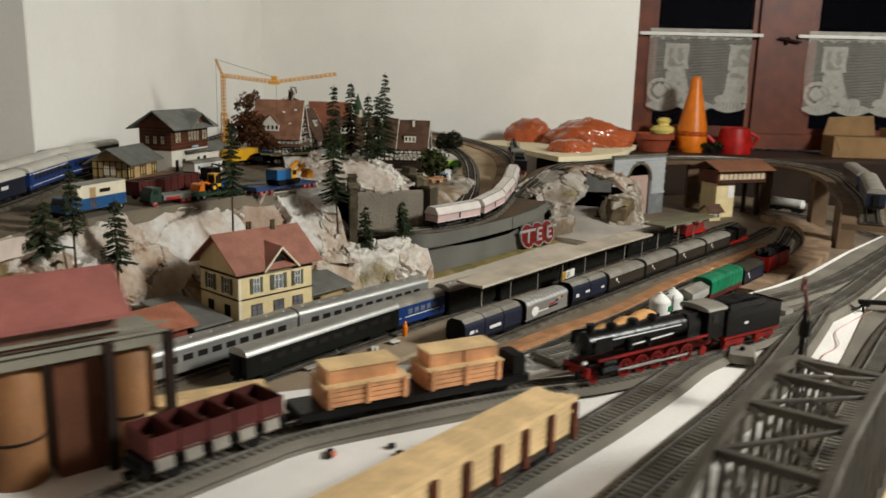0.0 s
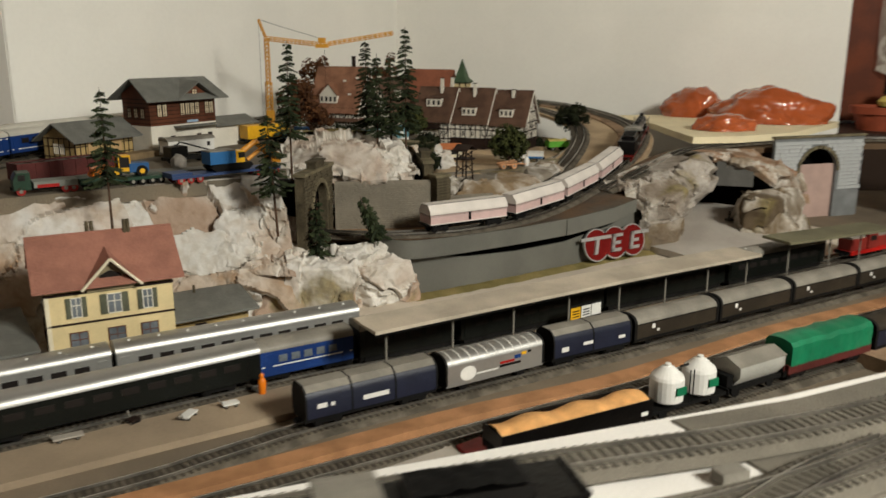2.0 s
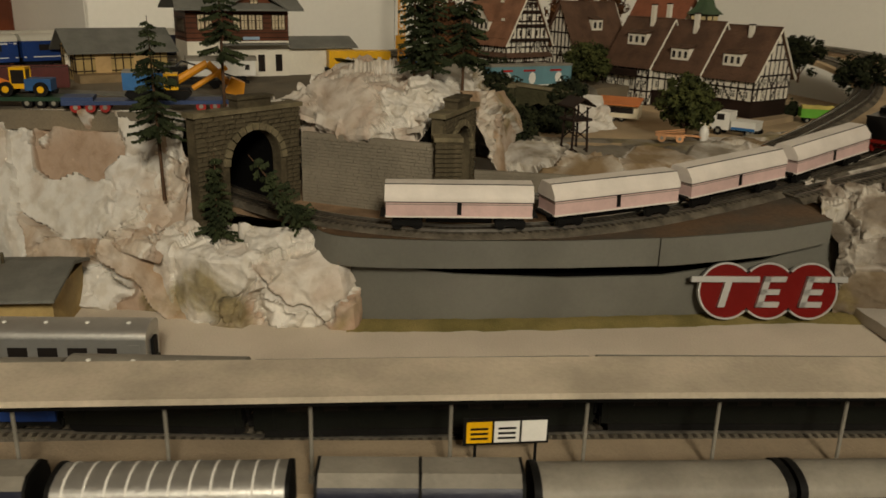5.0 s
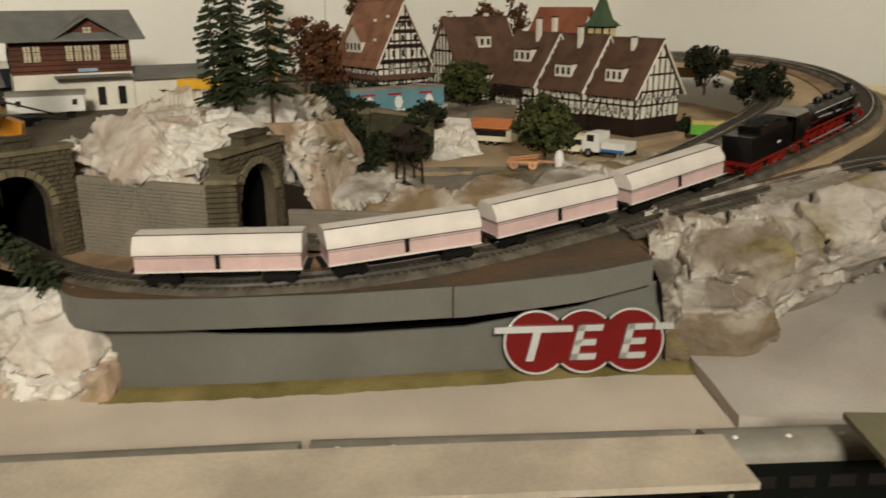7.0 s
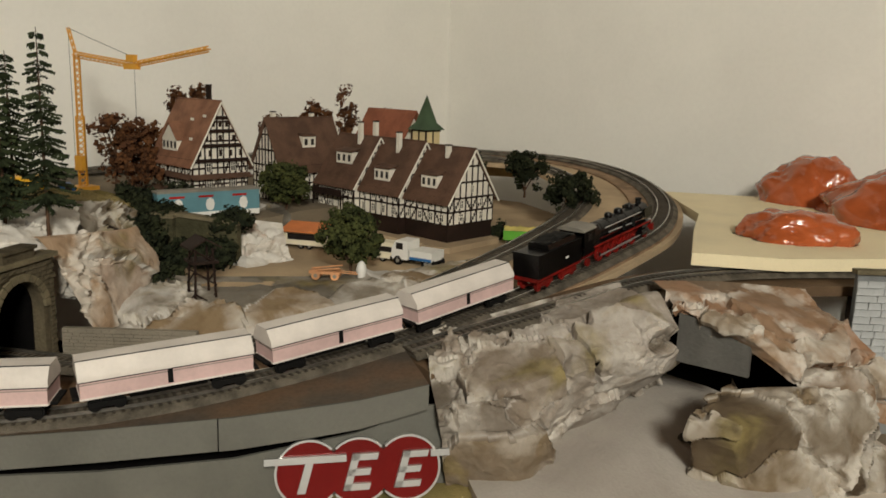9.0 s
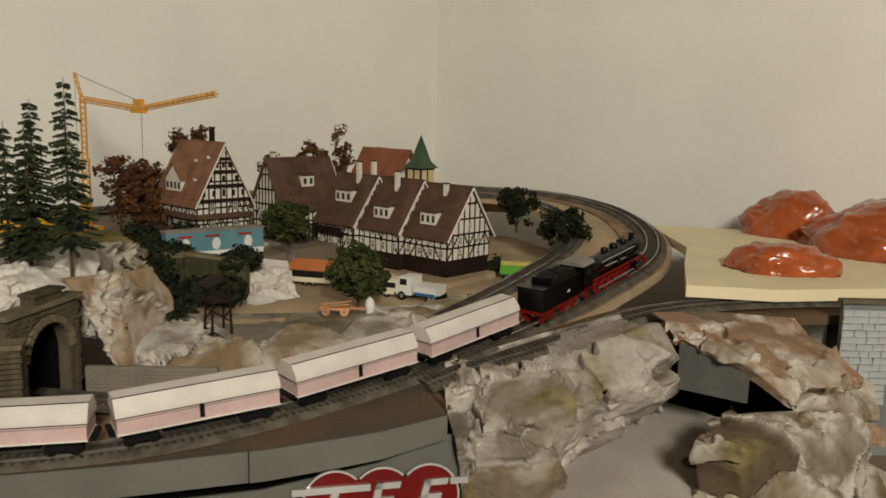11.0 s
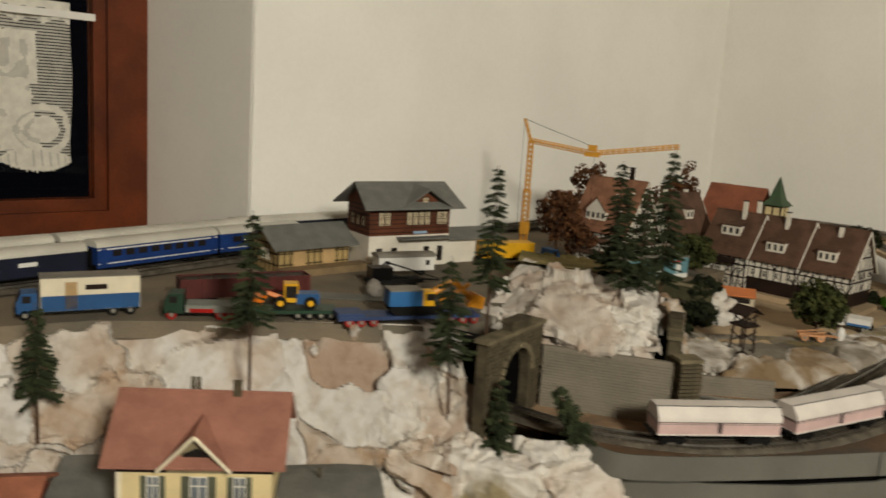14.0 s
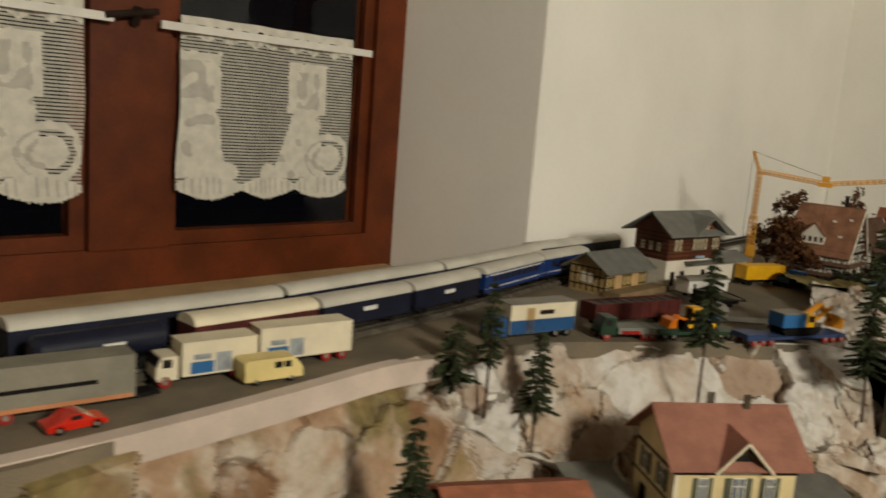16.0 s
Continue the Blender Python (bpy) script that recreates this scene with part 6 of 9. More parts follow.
part("chassis", B((-0.066, 0.066, -0.012, 0.012, 0.008, 0.0125)), BLACKM, tk)
part("notice", B((-0.016, 0.004, -0.0150, -0.0140, 0.023, 0.030)), WHITE, tk)
part("notice", B((-0.016, 0.004, 0.0140, 0.0150, 0.023, 0.030)), WHITE, tk)
bogie(tk, -0.042, 0.009)
bogie(tk, 0.042, 0.009)
_, qa = on_line(RA[14:], y=0.564)
for k in range(-2, 2):
    m, _ = on_line(RA[14:], s=qa + 0.146 + 0.291 * k)
    coach("express_coach", m, 0.285, NAVY, PALEROOF, "express coach with a silver roof on the wall side track", "express coaches", nwin=10, eave=0.037, top=0.047, vents=0)

# ---- buildings; local x runs along the front from left to right, the front faces -y, z = 0 is the ground ----
def gable_roof(w, d, eave, ridge, over=0.006, th=0.0022, hip=0.0):
    """Two thick roof slopes with the ridge along x. Returns one bmesh per slope."""
    out = []
    for s in (0, 1):
        bm = bmesh.new()
        y0, y1 = (-over, d / 2) if s == 0 else (d + over, d / 2)
        drop = (ridge - eave) * over / (d / 2)
        a = [(-over, y0, eave - drop), (w + over, y0, eave - drop), (w + over - hip, y1, ridge), (-over + hip, y1, ridge)]
        lo = [bm.verts.new(p) for p in a]
        hi = [bm.verts.new((p[0], p[1], p[2] + th)) for p in a]
        bm.faces.new(lo)
        bm.faces.new(hi)
        for i in range(4):
            bm.faces.new((lo[i], lo[(i + 1) % 4], hi[(i + 1) % 4], hi[i]))
        out.append(bm)
    return out


def body_mesh(w, d, eave, ridge, z0=0.0):
    return X([(0, z0), (0, eave), (d / 2, ridge - 0.001), (d, eave), (d, z0)], 0, w)


def pane(t, x0, x1, z0, z1, y=-0.0006, frame=WALLWHITE, glass=WINDARK, shutters=None, side=None, bars=True):
    """A window on the front, or on the left or right gable (then x runs along the depth)."""
    def bb(a, b, c, e, lo, hi):
        if side is None:
            return (a, b, y - hi, y - lo, c, e)
        if side == "left":
            return (-hi - 0.0006, -lo - 0.0006, a, b, c, e)
        return (side + lo + 0.0006, side + hi + 0.0006, a, b, c, e)
    wn = part("window", B(bb(x0, x1, z0, z1, -0.0004, 0.0002)), glass, t)
    g = 0.0009
    fr = [bb(x0 - g, x0, z0 - g, z1 + g, 0, 0.0008), bb(x1, x1 + g, z0 - g, z1 + g, 0, 0.0008), bb(x0, x1, z0 - g, z0, 0, 0.0008), bb(x0, x1, z1, z1 + g, 0, 0.0008)]
    if bars:
        xm = (x0 + x1) / 2
        fr += [bb(xm - 0.0004, xm + 0.0004, z0, z1, 0.0002, 0.0007), bb(x0, x1, z0 + (z1 - z0) * 0.62 - 0.0004, z0 + (z1 - z0) * 0.62 + 0.0004, 0.0002, 0.0007)]
    part("frame", B(*fr), frame, wn)
    if shutters:
        q = (x1 - x0) * 0.55
        part("shutter", B(bb(x0 - g - q, x0 - g, z0 - g, z1 + g, 0, 0.0007)), shutters, wn)
        part("shutter", B(bb(x1 + g, x1 + g + q, z0 - g, z1 + g, 0, 0.0007)), shutters, wn)
    return wn


def timbering(t, w, d, z0, eave, ridge, floors, bay=0.009, gable=("right",), mids=True, seed=1):
    """Dark half-timber beams on the front and gables: posts, rails and braces, set proud of the wall."""
    rn = random.Random(seed)

    def grid(place, length, top):
        bm = bmesh.new()
        zs = [z0 + (eave - z0) * i / floors for i in range(floors + 1)]
        levels = zs + ([(a + b) / 2 for a, b in zip(zs, zs[1:])] if mids else []) + ([eave + (ridge - eave) * k for k in (0.33, 0.66)] if top else [])
        for z in levels:
            f = 0 if z <= eave else (z - eave) / (ridge - eave)
            a, b = length / 2 * f, length - length / 2 * f
            box(bm, *place(a, b, z - 0.0013, z + 0.0013))
        n = max(2, int(round(length / bay)))
        for i in range(n + 1):
            x = length * i / n
            hi = eave if not top else eave + (ridge - eave) * (1 - abs(x - length / 2) / (length / 2))
            box(bm, *place(max(0, x - 0.0012), min(length, x + 0.0012), z0, max(eave, hi - 0.001)))
        for k in range(floors):
            for i in range(n):
                if rn.random() < 0.5:
                    x0, x1 = length * i / n, length * (i + 1) / n
                    za, zb = zs[k], zs[k + 1]
                    if rn.random() < 0.5:
                        x0, x1 = x1, x0
                    steps = 4
                    for q in range(steps):
                        xa, xb = x0 + (x1 - x0) * q / steps, x0 + (x1 - x0) * (q + 1) / steps
                        box(bm, *place(min(xa, xb), max(xa, xb), za + (zb - za) * q / steps, za + (zb - za) * (q + 1) / steps))
        return bm
    part("timber_frame", grid(lambda a, b, c, e: (a, b, -0.0007, 0.0003, c, e), w, False), TIMBER, t, "dark half-timber frame")
    if "right" in gable:
        part("timber_frame", grid(lambda a, b, c, e: (w - 0.0003, w + 0.0007, a, b, c, e), d, True), TIMBER, t, "dark half-timber frame")
    if "left" in gable:
        part("timber_frame", grid(lambda a, b, c, e: (-0.0007, 0.0003, a, b, c, e), d, True), TIMBER, t, "dark half-timber frame")


def dormer(t, x, w, zb, depth, d, eave, ridge, roofm, wallm=WALLWHITE, kind="shed"):
    """A dormer on the front slope: its face stands where the slope is at height zb."""
    y = (zb - eave) / (ridge - eave) * d / 2
    h = 0.020
    dm = part("dormer", B((x, x + w, y, y + depth, zb, zb + h)), wallm, t)
    if kind == "shed":
        part("dormer_roof", X([(y - 0.002, zb + h), (y + depth * 1.6, zb + h + 0.006), (y + depth * 1.6, zb + h + 0.0078), (y - 0.002, zb + h + 0.0018)], x - 0.0015, x + w + 0.0015), roofm, dm)
    else:
        for s in (0, 1):
            xs = (x - 0.002, x + w / 2) if s == 0 else (x + w + 0.002, x + w / 2)
            bm = bmesh.new()
            P = [(xs[0], y - 0.002, zb + h - 0.002), (xs[1], y - 0.002, zb + h + w * 0.55), (xs[1], y + depth * 2.2, zb + h + w * 0.55), (xs[0], y + depth * 1.5, zb + h - 0.002)]
            vs = [bm.verts.new(p) for p in P] + [bm.verts.new((p[0], p[1], p[2] + 0.0015)) for p in P]
            bm.faces.new(vs[:4])
            bm.faces.new(vs[4:])
            for i in range(4):
                bm.faces.new((vs[i], vs[(i + 1) % 4], vs[4 + (i + 1) % 4], vs[4 + i]))
            part("dormer_roof", bm, roofm, dm)
        part("dormer_gable", X([(x, zb + h), (x + w / 2, zb + h + w * 0.5), (x + w, zb + h)], y, y + 0.004, "y"), wallm, dm)
    n = max(1, int(round(w / 0.011)))
    for i in range(n):
        xa = x + w * (i + 0.28) / n
        part("dormer_window", B((xa, xa + w * 0.44 / n, y - 0.0005, y + 0.0002, zb + 0.006, zb + h - 0.004)), WINDARK, dm)


def chimney(t, x, y, z, h=0.022, m=WALLWHITE, r=0.0033):
    c = part("chimney", B((x - r, x + r, y - r, y + r, z - 0.012, z + h)), m, t)
    part("chimney_cap", B((x - r - 0.0006, x + r + 0.0006, y - r - 0.0006, y + r + 0.0006, z + h, z + h + 0.0018)), TIMBER, c)


def timber_house(name, m, w, d, eave, ridge, roofm, label, floors=2, plinth=0.0, gable=("right",), dorms=(), chims=(), bay=0.009, seed=1, mids=True, plinthmat=TIMBER, wall=WALLWHITE, over=0.006, group="half-timbered houses", rows=()):
    t = thing(name, m, label, "house", group)
    part("wall", body_mesh(w, d, eave, ridge, plinth), wall, t)
    if plinth:
        part("ground_floor", B((0.0008, w - 0.0008, 0.0008, d - 0.0008, 0, plinth)), plinthmat, t, "dark ground floor")
    for bm in gable_roof(w, d, eave, ridge, over):
        part("roof", bm, roofm, t)
    part("ridge_tiles", R(((-over, d / 2, ridge + 0.0016), (w + over, d / 2, ridge + 0.0016), 0.0014)), roofm, t)
    timbering(t, w, d, plinth, eave, ridge, floors, bay, gable, mids, seed)
    slope = (ridge - eave) / (d / 2)
    for a, b in ((-over, d / 2), (d + over, d / 2)):
        part("bargeboard", R(((w + over + 0.0004, a, eave - slope * over), (w + over + 0.0004, b, ridge), 0.0013)), wall, t, "pale gable board")
    zs = [plinth + (eave - plinth) * i / floors for i in range(floors + 1)]
    for k in range(floors):
        n = max(2, int(w / 0.02))
        for i in range(n):
            x = w * (i + 0.5) / n
            pane(t, x - 0.0035, x + 0.0035, zs[k] + (zs[k + 1] - zs[k]) * 0.30, zs[k] + (zs[k + 1] - zs[k]) * 0.80)
        for side, key in ((w, "right"), ("left", "left")):
            if key in gable:
                for y in (d * 0.28, d * 0.72):
                    pane(t, y - 0.0033, y + 0.0033, zs[k] + (zs[k + 1] - zs[k]) * 0.30, zs[k] + (zs[k + 1] - zs[k]) * 0.80, side=side)
    if "right" in gable:
        pane(t, d / 2 - 0.003, d / 2 + 0.003, eave + 0.008, eave + 0.017, side=w)
    for x, ww, zb, kd in dorms:
        dormer(t, x, ww, zb, 0.014, d, eave, ridge, roofm, wall, kd)
    for x, y, z, h in chims:
        chimney(t, x, y, z, h)
    return t


ROT = PHI
# row of three stepped houses on a low pavement in the square
G2R = G2 + 0.008
slab("tavern_pavement", [(-1.655, 1.640), (-1.398, 1.775), (-1.385, 1.800), (-1.452, 1.895), (-1.480, 1.895), (-1.722, 1.755)], G2, G2R, SQUARE, "sandy grey pavement under the tavern houses", "pavement")
def at(x, y, z, rot):
    return pose(x, y, z, 0, 0, rot)


timber_house("tavern_house", at(-1.495, 1.760, G2R, ROT), 0.088, 0.098, 0.062, 0.131, ROOFBROWN, "half-timbered house with brown roof, dormer and dark ground floor", 2, 0.024, dorms=[(0.026, 0.032, 0.072, "shed")], chims=[(0.048, 0.040, 0.114, 0.020)], seed=3, bay=0.013, mids=False)
timber_house("tavern_house", at(-1.564, 1.704, G2R, ROT), 0.088, 0.098, 0.065, 0.135, ROOFBROWN, "half-timbered house with brown roof, dormer and tall chimney", 2, 0.024, dorms=[(0.026, 0.034, 0.074, "shed")], chims=[(0.046, 0.038, 0.117, 0.030)], seed=5, bay=0.013, mids=False)
h3 = timber_house("tavern_house", at(-1.633, 1.648, G2R, ROT), 0.088, 0.098, 0.067, 0.136, ROOFBROWN, "half-timbered house with a wooden balcony under a brown roof", 3, 0.0, gable=("right",), dorms=[(0.024, 0.038, 0.092, "shed")], chims=[(0.054, 0.042, 0.136, 0.022), (0.074, 0.056, 0.140, 0.020)], seed=7, bay=0.013, mids=False)
part("balcony", B((0.002, 0.075, -0.014, -0.0008, 0.046, 0.0475), (0.002, 0.075, -0.014, -0.0130, 0.0475, 0.057), (0.002, 0.0035, -0.013, -0.0008, 0.0475, 0.057)), TIMBER, h3)
part("balcony_post", R(((0.004, -0.013, 0), (0.004, -0.013, 0.046), 0.001), ((0.073, -0.013, 0), (0.073, -0.013, 0.046), 0.001)), TIMBER, h3)
timber_house("town_house", at(-1.666, 1.397, G3, ROT), 0.117, 0.093, 0.072, 0.157, ROOFORANGE, "tall half-timbered town house with an orange tile roof", 3, 0.0, gable=("right", "left"), dorms=[(0.022, 0.044, 0.080, "gable")], seed=9, bay=0.0105)
th = bpy.data.objects["town_house"]
chimney(th, 0.084, 0.049, 0.154, 0.026, TIMBER, 0.0032)
for x, z in ((0.070, 0.128), (0.089, 0.10), (0.100, 0.134)):
    part("skylight", B((x, x + 0.007, (z - 0.068) / 0.092 * 0.0465 - 0.0045, (z - 0.068) / 0.092 * 0.0465 - 0.0030, z, z + 0.004)), WALLWHITE, th)
timber_house("gabled_house", at(-1.634, 1.590, G3, ROT + 90), 0.128, 0.078, 0.056, 0.130, ROOFBROWN, "half-timbered house with a brown roof and white dormer", 2, 0.0, gable=("left", "right"), dorms=[(0.052, 0.026, 0.082, "shed")], chims=[(0.014, 0.042, 0.122, 0.018), (0.094, 0.046, 0.126, 0.012)], seed=11)

for z in (0.0235, 0.047):
    part("pent_roof", X([(-0.008, z - 0.003), (-0.0008, z + 0.003), (-0.0008, z + 0.0045), (-0.008, z - 0.0015)], -0.004, 0.121), ROOFBROWN, th)
    part("pent_roof", X([(0.1250, z - 0.003), (0.1178, z + 0.003), (0.1178, z + 0.0045), (0.1250, z - 0.0015)], -0.004, 0.097, "y"), ROOFBROWN, th)
for z, o in ((0.0715, 0.0042), (0.0935, 0.0036), (0.1150, 0.0030), (0.1345, 0.0024)):
    a = max(0.0, (z - 0.072) / 0.085 * 0.0465)
    part("jetty", B((0.1168, 0.117 + o, a, 0.093 - a, z - 0.0028, z + 0.0022)), TIMBER, th)
    if z < 0.12:
        for y in np.linspace(a + 0.012, 0.081 - a, 5 if z < 0.09 else 3):
            part("window_shutter", B((0.1170, 0.1186, y - 0.0022, y + 0.0022, z + 0.006, z + 0.015)), TIMBER, th)
# church with the green spire
ch = thing("church", at(-1.80, 1.735, 1.03, ROT), "church with an orange roof and a pointed green spire", "church")
part("nave_wall", body_mesh(0.10, 0.085, 0.092, 0.160), WALLWHITE, ch)
for bm in gable_roof(0.10, 0.085, 0.092, 0.160, 0.014):
    part("nave_roof", bm, mat("church_orange_tiles", rgb((142, 86, 63)), 0.8, scale=40, fine=260, var=0.15, bump=0.4), ch)
tw = part("tower", B((0.118, 0.152, 0.028, 0.062, 0, 0.132)), WALLYEL, ch)
part("tower_timber", B((0.117, 0.153, 0.027, 0.063, 0.098, 0.101), (0.117, 0.153, 0.027, 0.063, 0.128, 0.132), (0.117, 0.1195, 0.027, 0.0295, 0.098, 0.132), (0.1505, 0.153, 0.027, 0.0295, 0.098, 0.132), (0.134, 0.1365, 0.027, 0.0285, 0.098, 0.132), (0.1515, 0.153, 0.0435, 0.046, 0.098, 0.132)), TIMBER, tw)
sp = bmesh.new()
base = [sp.verts.new(p) for p in ((0.112, 0.022, 0.131), (0.158, 0.022, 0.131), (0.158, 0.068, 0.131), (0.112, 0.068, 0.131))]
mid = [sp.verts.new(p) for p in ((0.122, 0.032, 0.143), (0.148, 0.032, 0.143), (0.148, 0.058, 0.143), (0.122, 0.058, 0.143))]
tip = sp.verts.new((0.135, 0.045, 0.190))
sp.faces.new(base)
for i in range(4):
    sp.faces.new((base[i], base[(i + 1) % 4], mid[(i + 1) % 4], mid[i]))
    sp.faces.new((mid[i], mid[(i + 1) % 4], tip))
part("spire", sp, mat("green_copper", rgb((64, 84, 60)), 0.6, var=0.15), ch, "pointed green spire")
# long low shed behind the trees
ls = thing("low_shed", at(-1.93, 2.02, 1.055, 62), "low grey-roofed shed behind the village", "shed")
part("wall", body_mesh(0.10, 0.05, 0.022, 0.034), SHEDWOOD, ls)
for bm in gable_roof(0.10, 0.05, 0.022, 0.034, 0.005):
    part("roof", bm, ROOFSLATE, ls)

# chalet station on the plateau
cs = thing("chalet_station", at(-1.440, 0.986, G1, 113), "brown wooden chalet station on a white plinth with a slate roof", "station")
CW, CD = 0.146, 0.070
part("plinth", B((0.0, CW, 0.0, CD, 0, 0.050)), WALLWHITE, cs)
part("upper_storey", body_mesh(CW, CD, 0.104, 0.124, 0.050), CHALET, cs)
for i in range(7):
    z = 0.054 + 0.0068 * i
    part("cladding_board", B((-0.0006, CW + 0.0006, -0.0008, 0.0, z, z + 0.0010)), TIMBER, cs)
    part("cladding_board", B((-0.0008, 0.0, 0.0, CD, z, z + 0.0010)), TIMBER, cs)
for bm in gable_roof(CW, CD, 0.104, 0.1275, 0.018, 0.0025, 0.008):
    part("roof", bm, ROOFSLATE, cs)
part("cross_gable_wall", X([(0.056, 0.095), (0.094, 0.119), (0.132, 0.095)], -0.006, 0.03, "y"), CHALET, cs)
for s in (0, 1):
    bm = bmesh.new()
    xs = (0.048, 0.094) if s == 0 else (0.140, 0.094)
    P = [(xs[0], -0.0195, 0.0925), (xs[1], -0.0195, 0.1215), (xs[1], 0.030, 0.1250), (xs[0], 0.006, 0.1065)]
    vs = [bm.verts.new(p) for p in P] + [bm.verts.new((p[0], p[1], p[2] + 0.0024)) for p in P]
    bm.faces.new(vs[:4])
    bm.faces.new(vs[4:])
    for i in range(4):
        bm.faces.new((vs[i], vs[(i + 1) % 4], vs[4 + (i + 1) % 4], vs[4 + i]))
    part("cross_gable_roof", bm, ROOFSLATE, cs)
for x in (0.020, 0.031, 0.070, 0.081, 0.092, 0.103, 0.126, 0.136):
    pane(cs, x - 0.0042, x + 0.0042, 0.066, 0.086, frame=TIMBER, glass=WINDOWP)
pane(cs, 0.089, 0.099, 0.099, 0.109, y=-0.0068, frame=TIMBER, glass=WINDOWP)
for y in (0.018, 0.035, 0.052):
    pane(cs, y - 0.004, y + 0.004, 0.064, 0.079, frame=TIMBER, glass=WINDOWP, side="left")
for x in (0.018, 0.045, 0.104, 0.130):
    pane(cs, x - 0.004, x + 0.004, 0.008, 0.030, frame=TIMBER, glass=WINDARK)
part("sign", B((0.078, 0.102, -0.0025, -0.001, 0.052, 0.056)), mat("pale_blue_sign", rgb((150, 176, 200)), 0.5, var=0.05), cs, "small pale blue station sign")
part("canopy", B((0.048, 0.142, -0.020, -0.0005, 0.0455, 0.0475)), ROOFSLATE, cs)
part("annex_wall", B((CW + 0.001, 0.250, 0.006, 0.062, 0, 0.040)), WALLWHITE, cs)
part("annex_roof", X([(-0.002, 0.038), (0.034, 0.052), (0.070, 0.038), (0.070, 0.040), (0.034, 0.0545), (-0.002, 0.040)], CW + 0.0015, 0.256), ROOFSLATE, cs)

# goods shed
gs = thing("goods_shed", at(-1.387, 0.852, G1, ROT + 90), "yellow timber goods shed with a grey roof", "shed")
part("wall", body_mesh(0.122, 0.068, 0.043, 0.064), SHEDWOOD, gs)
for bm in gable_roof(0.122, 0.068, 0.043, 0.064, 0.012):
    part("roof", bm, ROOFSLATE, gs)
bt = bmesh.new()
for i in range(13):
    x = 0.122 * i / 12
    box(bt, max(0, x - 0.0007), min(0.122, x + 0.0007), -0.0008, 0.0002, 0.008, 0.043)
for z in (0.012, 0.028, 0.041):
    box(bt, 0, 0.122, -0.0009, 0.0002, z, z + 0.0014)
    box(bt, -0.0009, 0.0002, 0, 0.068, z, z + 0.0014)
for i in range(7):
    y = 0.068 * i / 6
    box(bt, -0.0008, 0.0002, max(0, y - 0.0007), min(0.068, y + 0.0007), 0.004, 0.043)
part("timber_frame", bt, TIMBER, gs)
for x in (0.035, 0.085):
    part("door", B((x - 0.010, x + 0.010, -0.0016, -0.0004, 0.010, 0.036)), SHEDDOOR, gs)
part("platform", B((-0.004, 0.150, -0.030, -0.0012, 0, 0.010)), DECKWOOD, gs, "wooden loading platform")
pane(gs, 0.024, 0.031, 0.018, 0.032, side="left", glass=WINDOWP)
pane(gs, 0.037, 0.044, 0.018, 0.032, side="left", glass=WINDOWP)

# ---- the yard station ----
SHUT = mat("grey_green_shutter", rgb((82, 84, 68)), 0.7, var=0.2)
ys = thing("yard_station", at(-0.928, 0.718, G0 + 0.004, 84), "two-storey pale yellow station house with a red tile roof", "station")
W_, D_, E_, RD = 0.132, 0.098, 0.111, 0.149
part("wall", body_mesh(W_, D_, E_, RD), WALLYEL, ys)
for bm in gable_roof(W_, D_, E_, RD, 0.012, 0.0024):
    part("roof", bm, ROOFRED, ys)
part("ridge_tiles", R(((-0.012, D_ / 2, RD + 0.0018), (W_ + 0.012, D_ / 2, RD + 0.0018), 0.0016)), ROOFRED, ys)
xg, gh = 0.067, 0.031
GABLE = mat("olive_gable_board", rgb((138, 126, 98)), 0.75, var=0.12, fine=200)
part("cross_gable_wall", X([(xg - gh + 0.006, E_ - 0.016), (xg - gh + 0.006, E_ - 0.008), (xg, E_ + 0.017), (xg + gh - 0.006, E_ - 0.008), (xg + gh - 0.006, E_ - 0.016)], -0.003, 0.03, "y"), GABLE, ys, "olive board gable")
part("gable_recess", X([(xg - 0.013, E_ - 0.006), (xg + 0.013, E_ - 0.006), (xg + 0.011, E_ + 0.002), (xg, E_ + 0.007), (xg - 0.011, E_ + 0.002)], -0.0042, -0.0032, "y"), WINDARK, ys, "dark arched gable opening")
for s in (0, 1):
    bm = bmesh.new()
    xs = (xg - gh, xg) if s == 0 else (xg + gh, xg)
    P = [(xs[0], -0.013, E_ - 0.011), (xs[1], -0.013, E_ + 0.021), (xs[1], 0.034, E_ + 0.0245), (xs[0], 0.004, E_ + 0.000)]
    vs = [bm.verts.new(p) for p in P] + [bm.verts.new((p[0], p[1], p[2] + 0.0022)) for p in P]
    bm.faces.new(vs[:4])
    bm.faces.new(vs[4:])
    for i in range(4):
        bm.faces.new((vs[i], vs[(i + 1) % 4], vs[4 + (i + 1) % 4], vs[4 + i]))
    part("cross_gable_roof", bm, ROOFRED, ys)
    bm2 = bmesh.new()
    rod(bm2, (xs[0], -0.0138, E_ - 0.0105), (xs[1], -0.0138, E_ + 0.0215), 0.0016)
    part("bargeboard", bm2, CREAM, ys, "pale gable board")
part("string_course", B((-0.0012, W_ + 0.0012, -0.0012, D_ + 0.0012, 0.0605, 0.0625)), TIMBER, ys)
part("eaves_board", B((-0.001, W_ + 0.001, -0.001, 0.0, 0.094, 0.097), (-0.001, 0.0, 0, D_, 0.094, 0.097)), TIMBER, ys)
part("corner_board", B((-0.001, 0.0035, -0.0012, 0.0, 0, 0.094)), CREAM, ys)
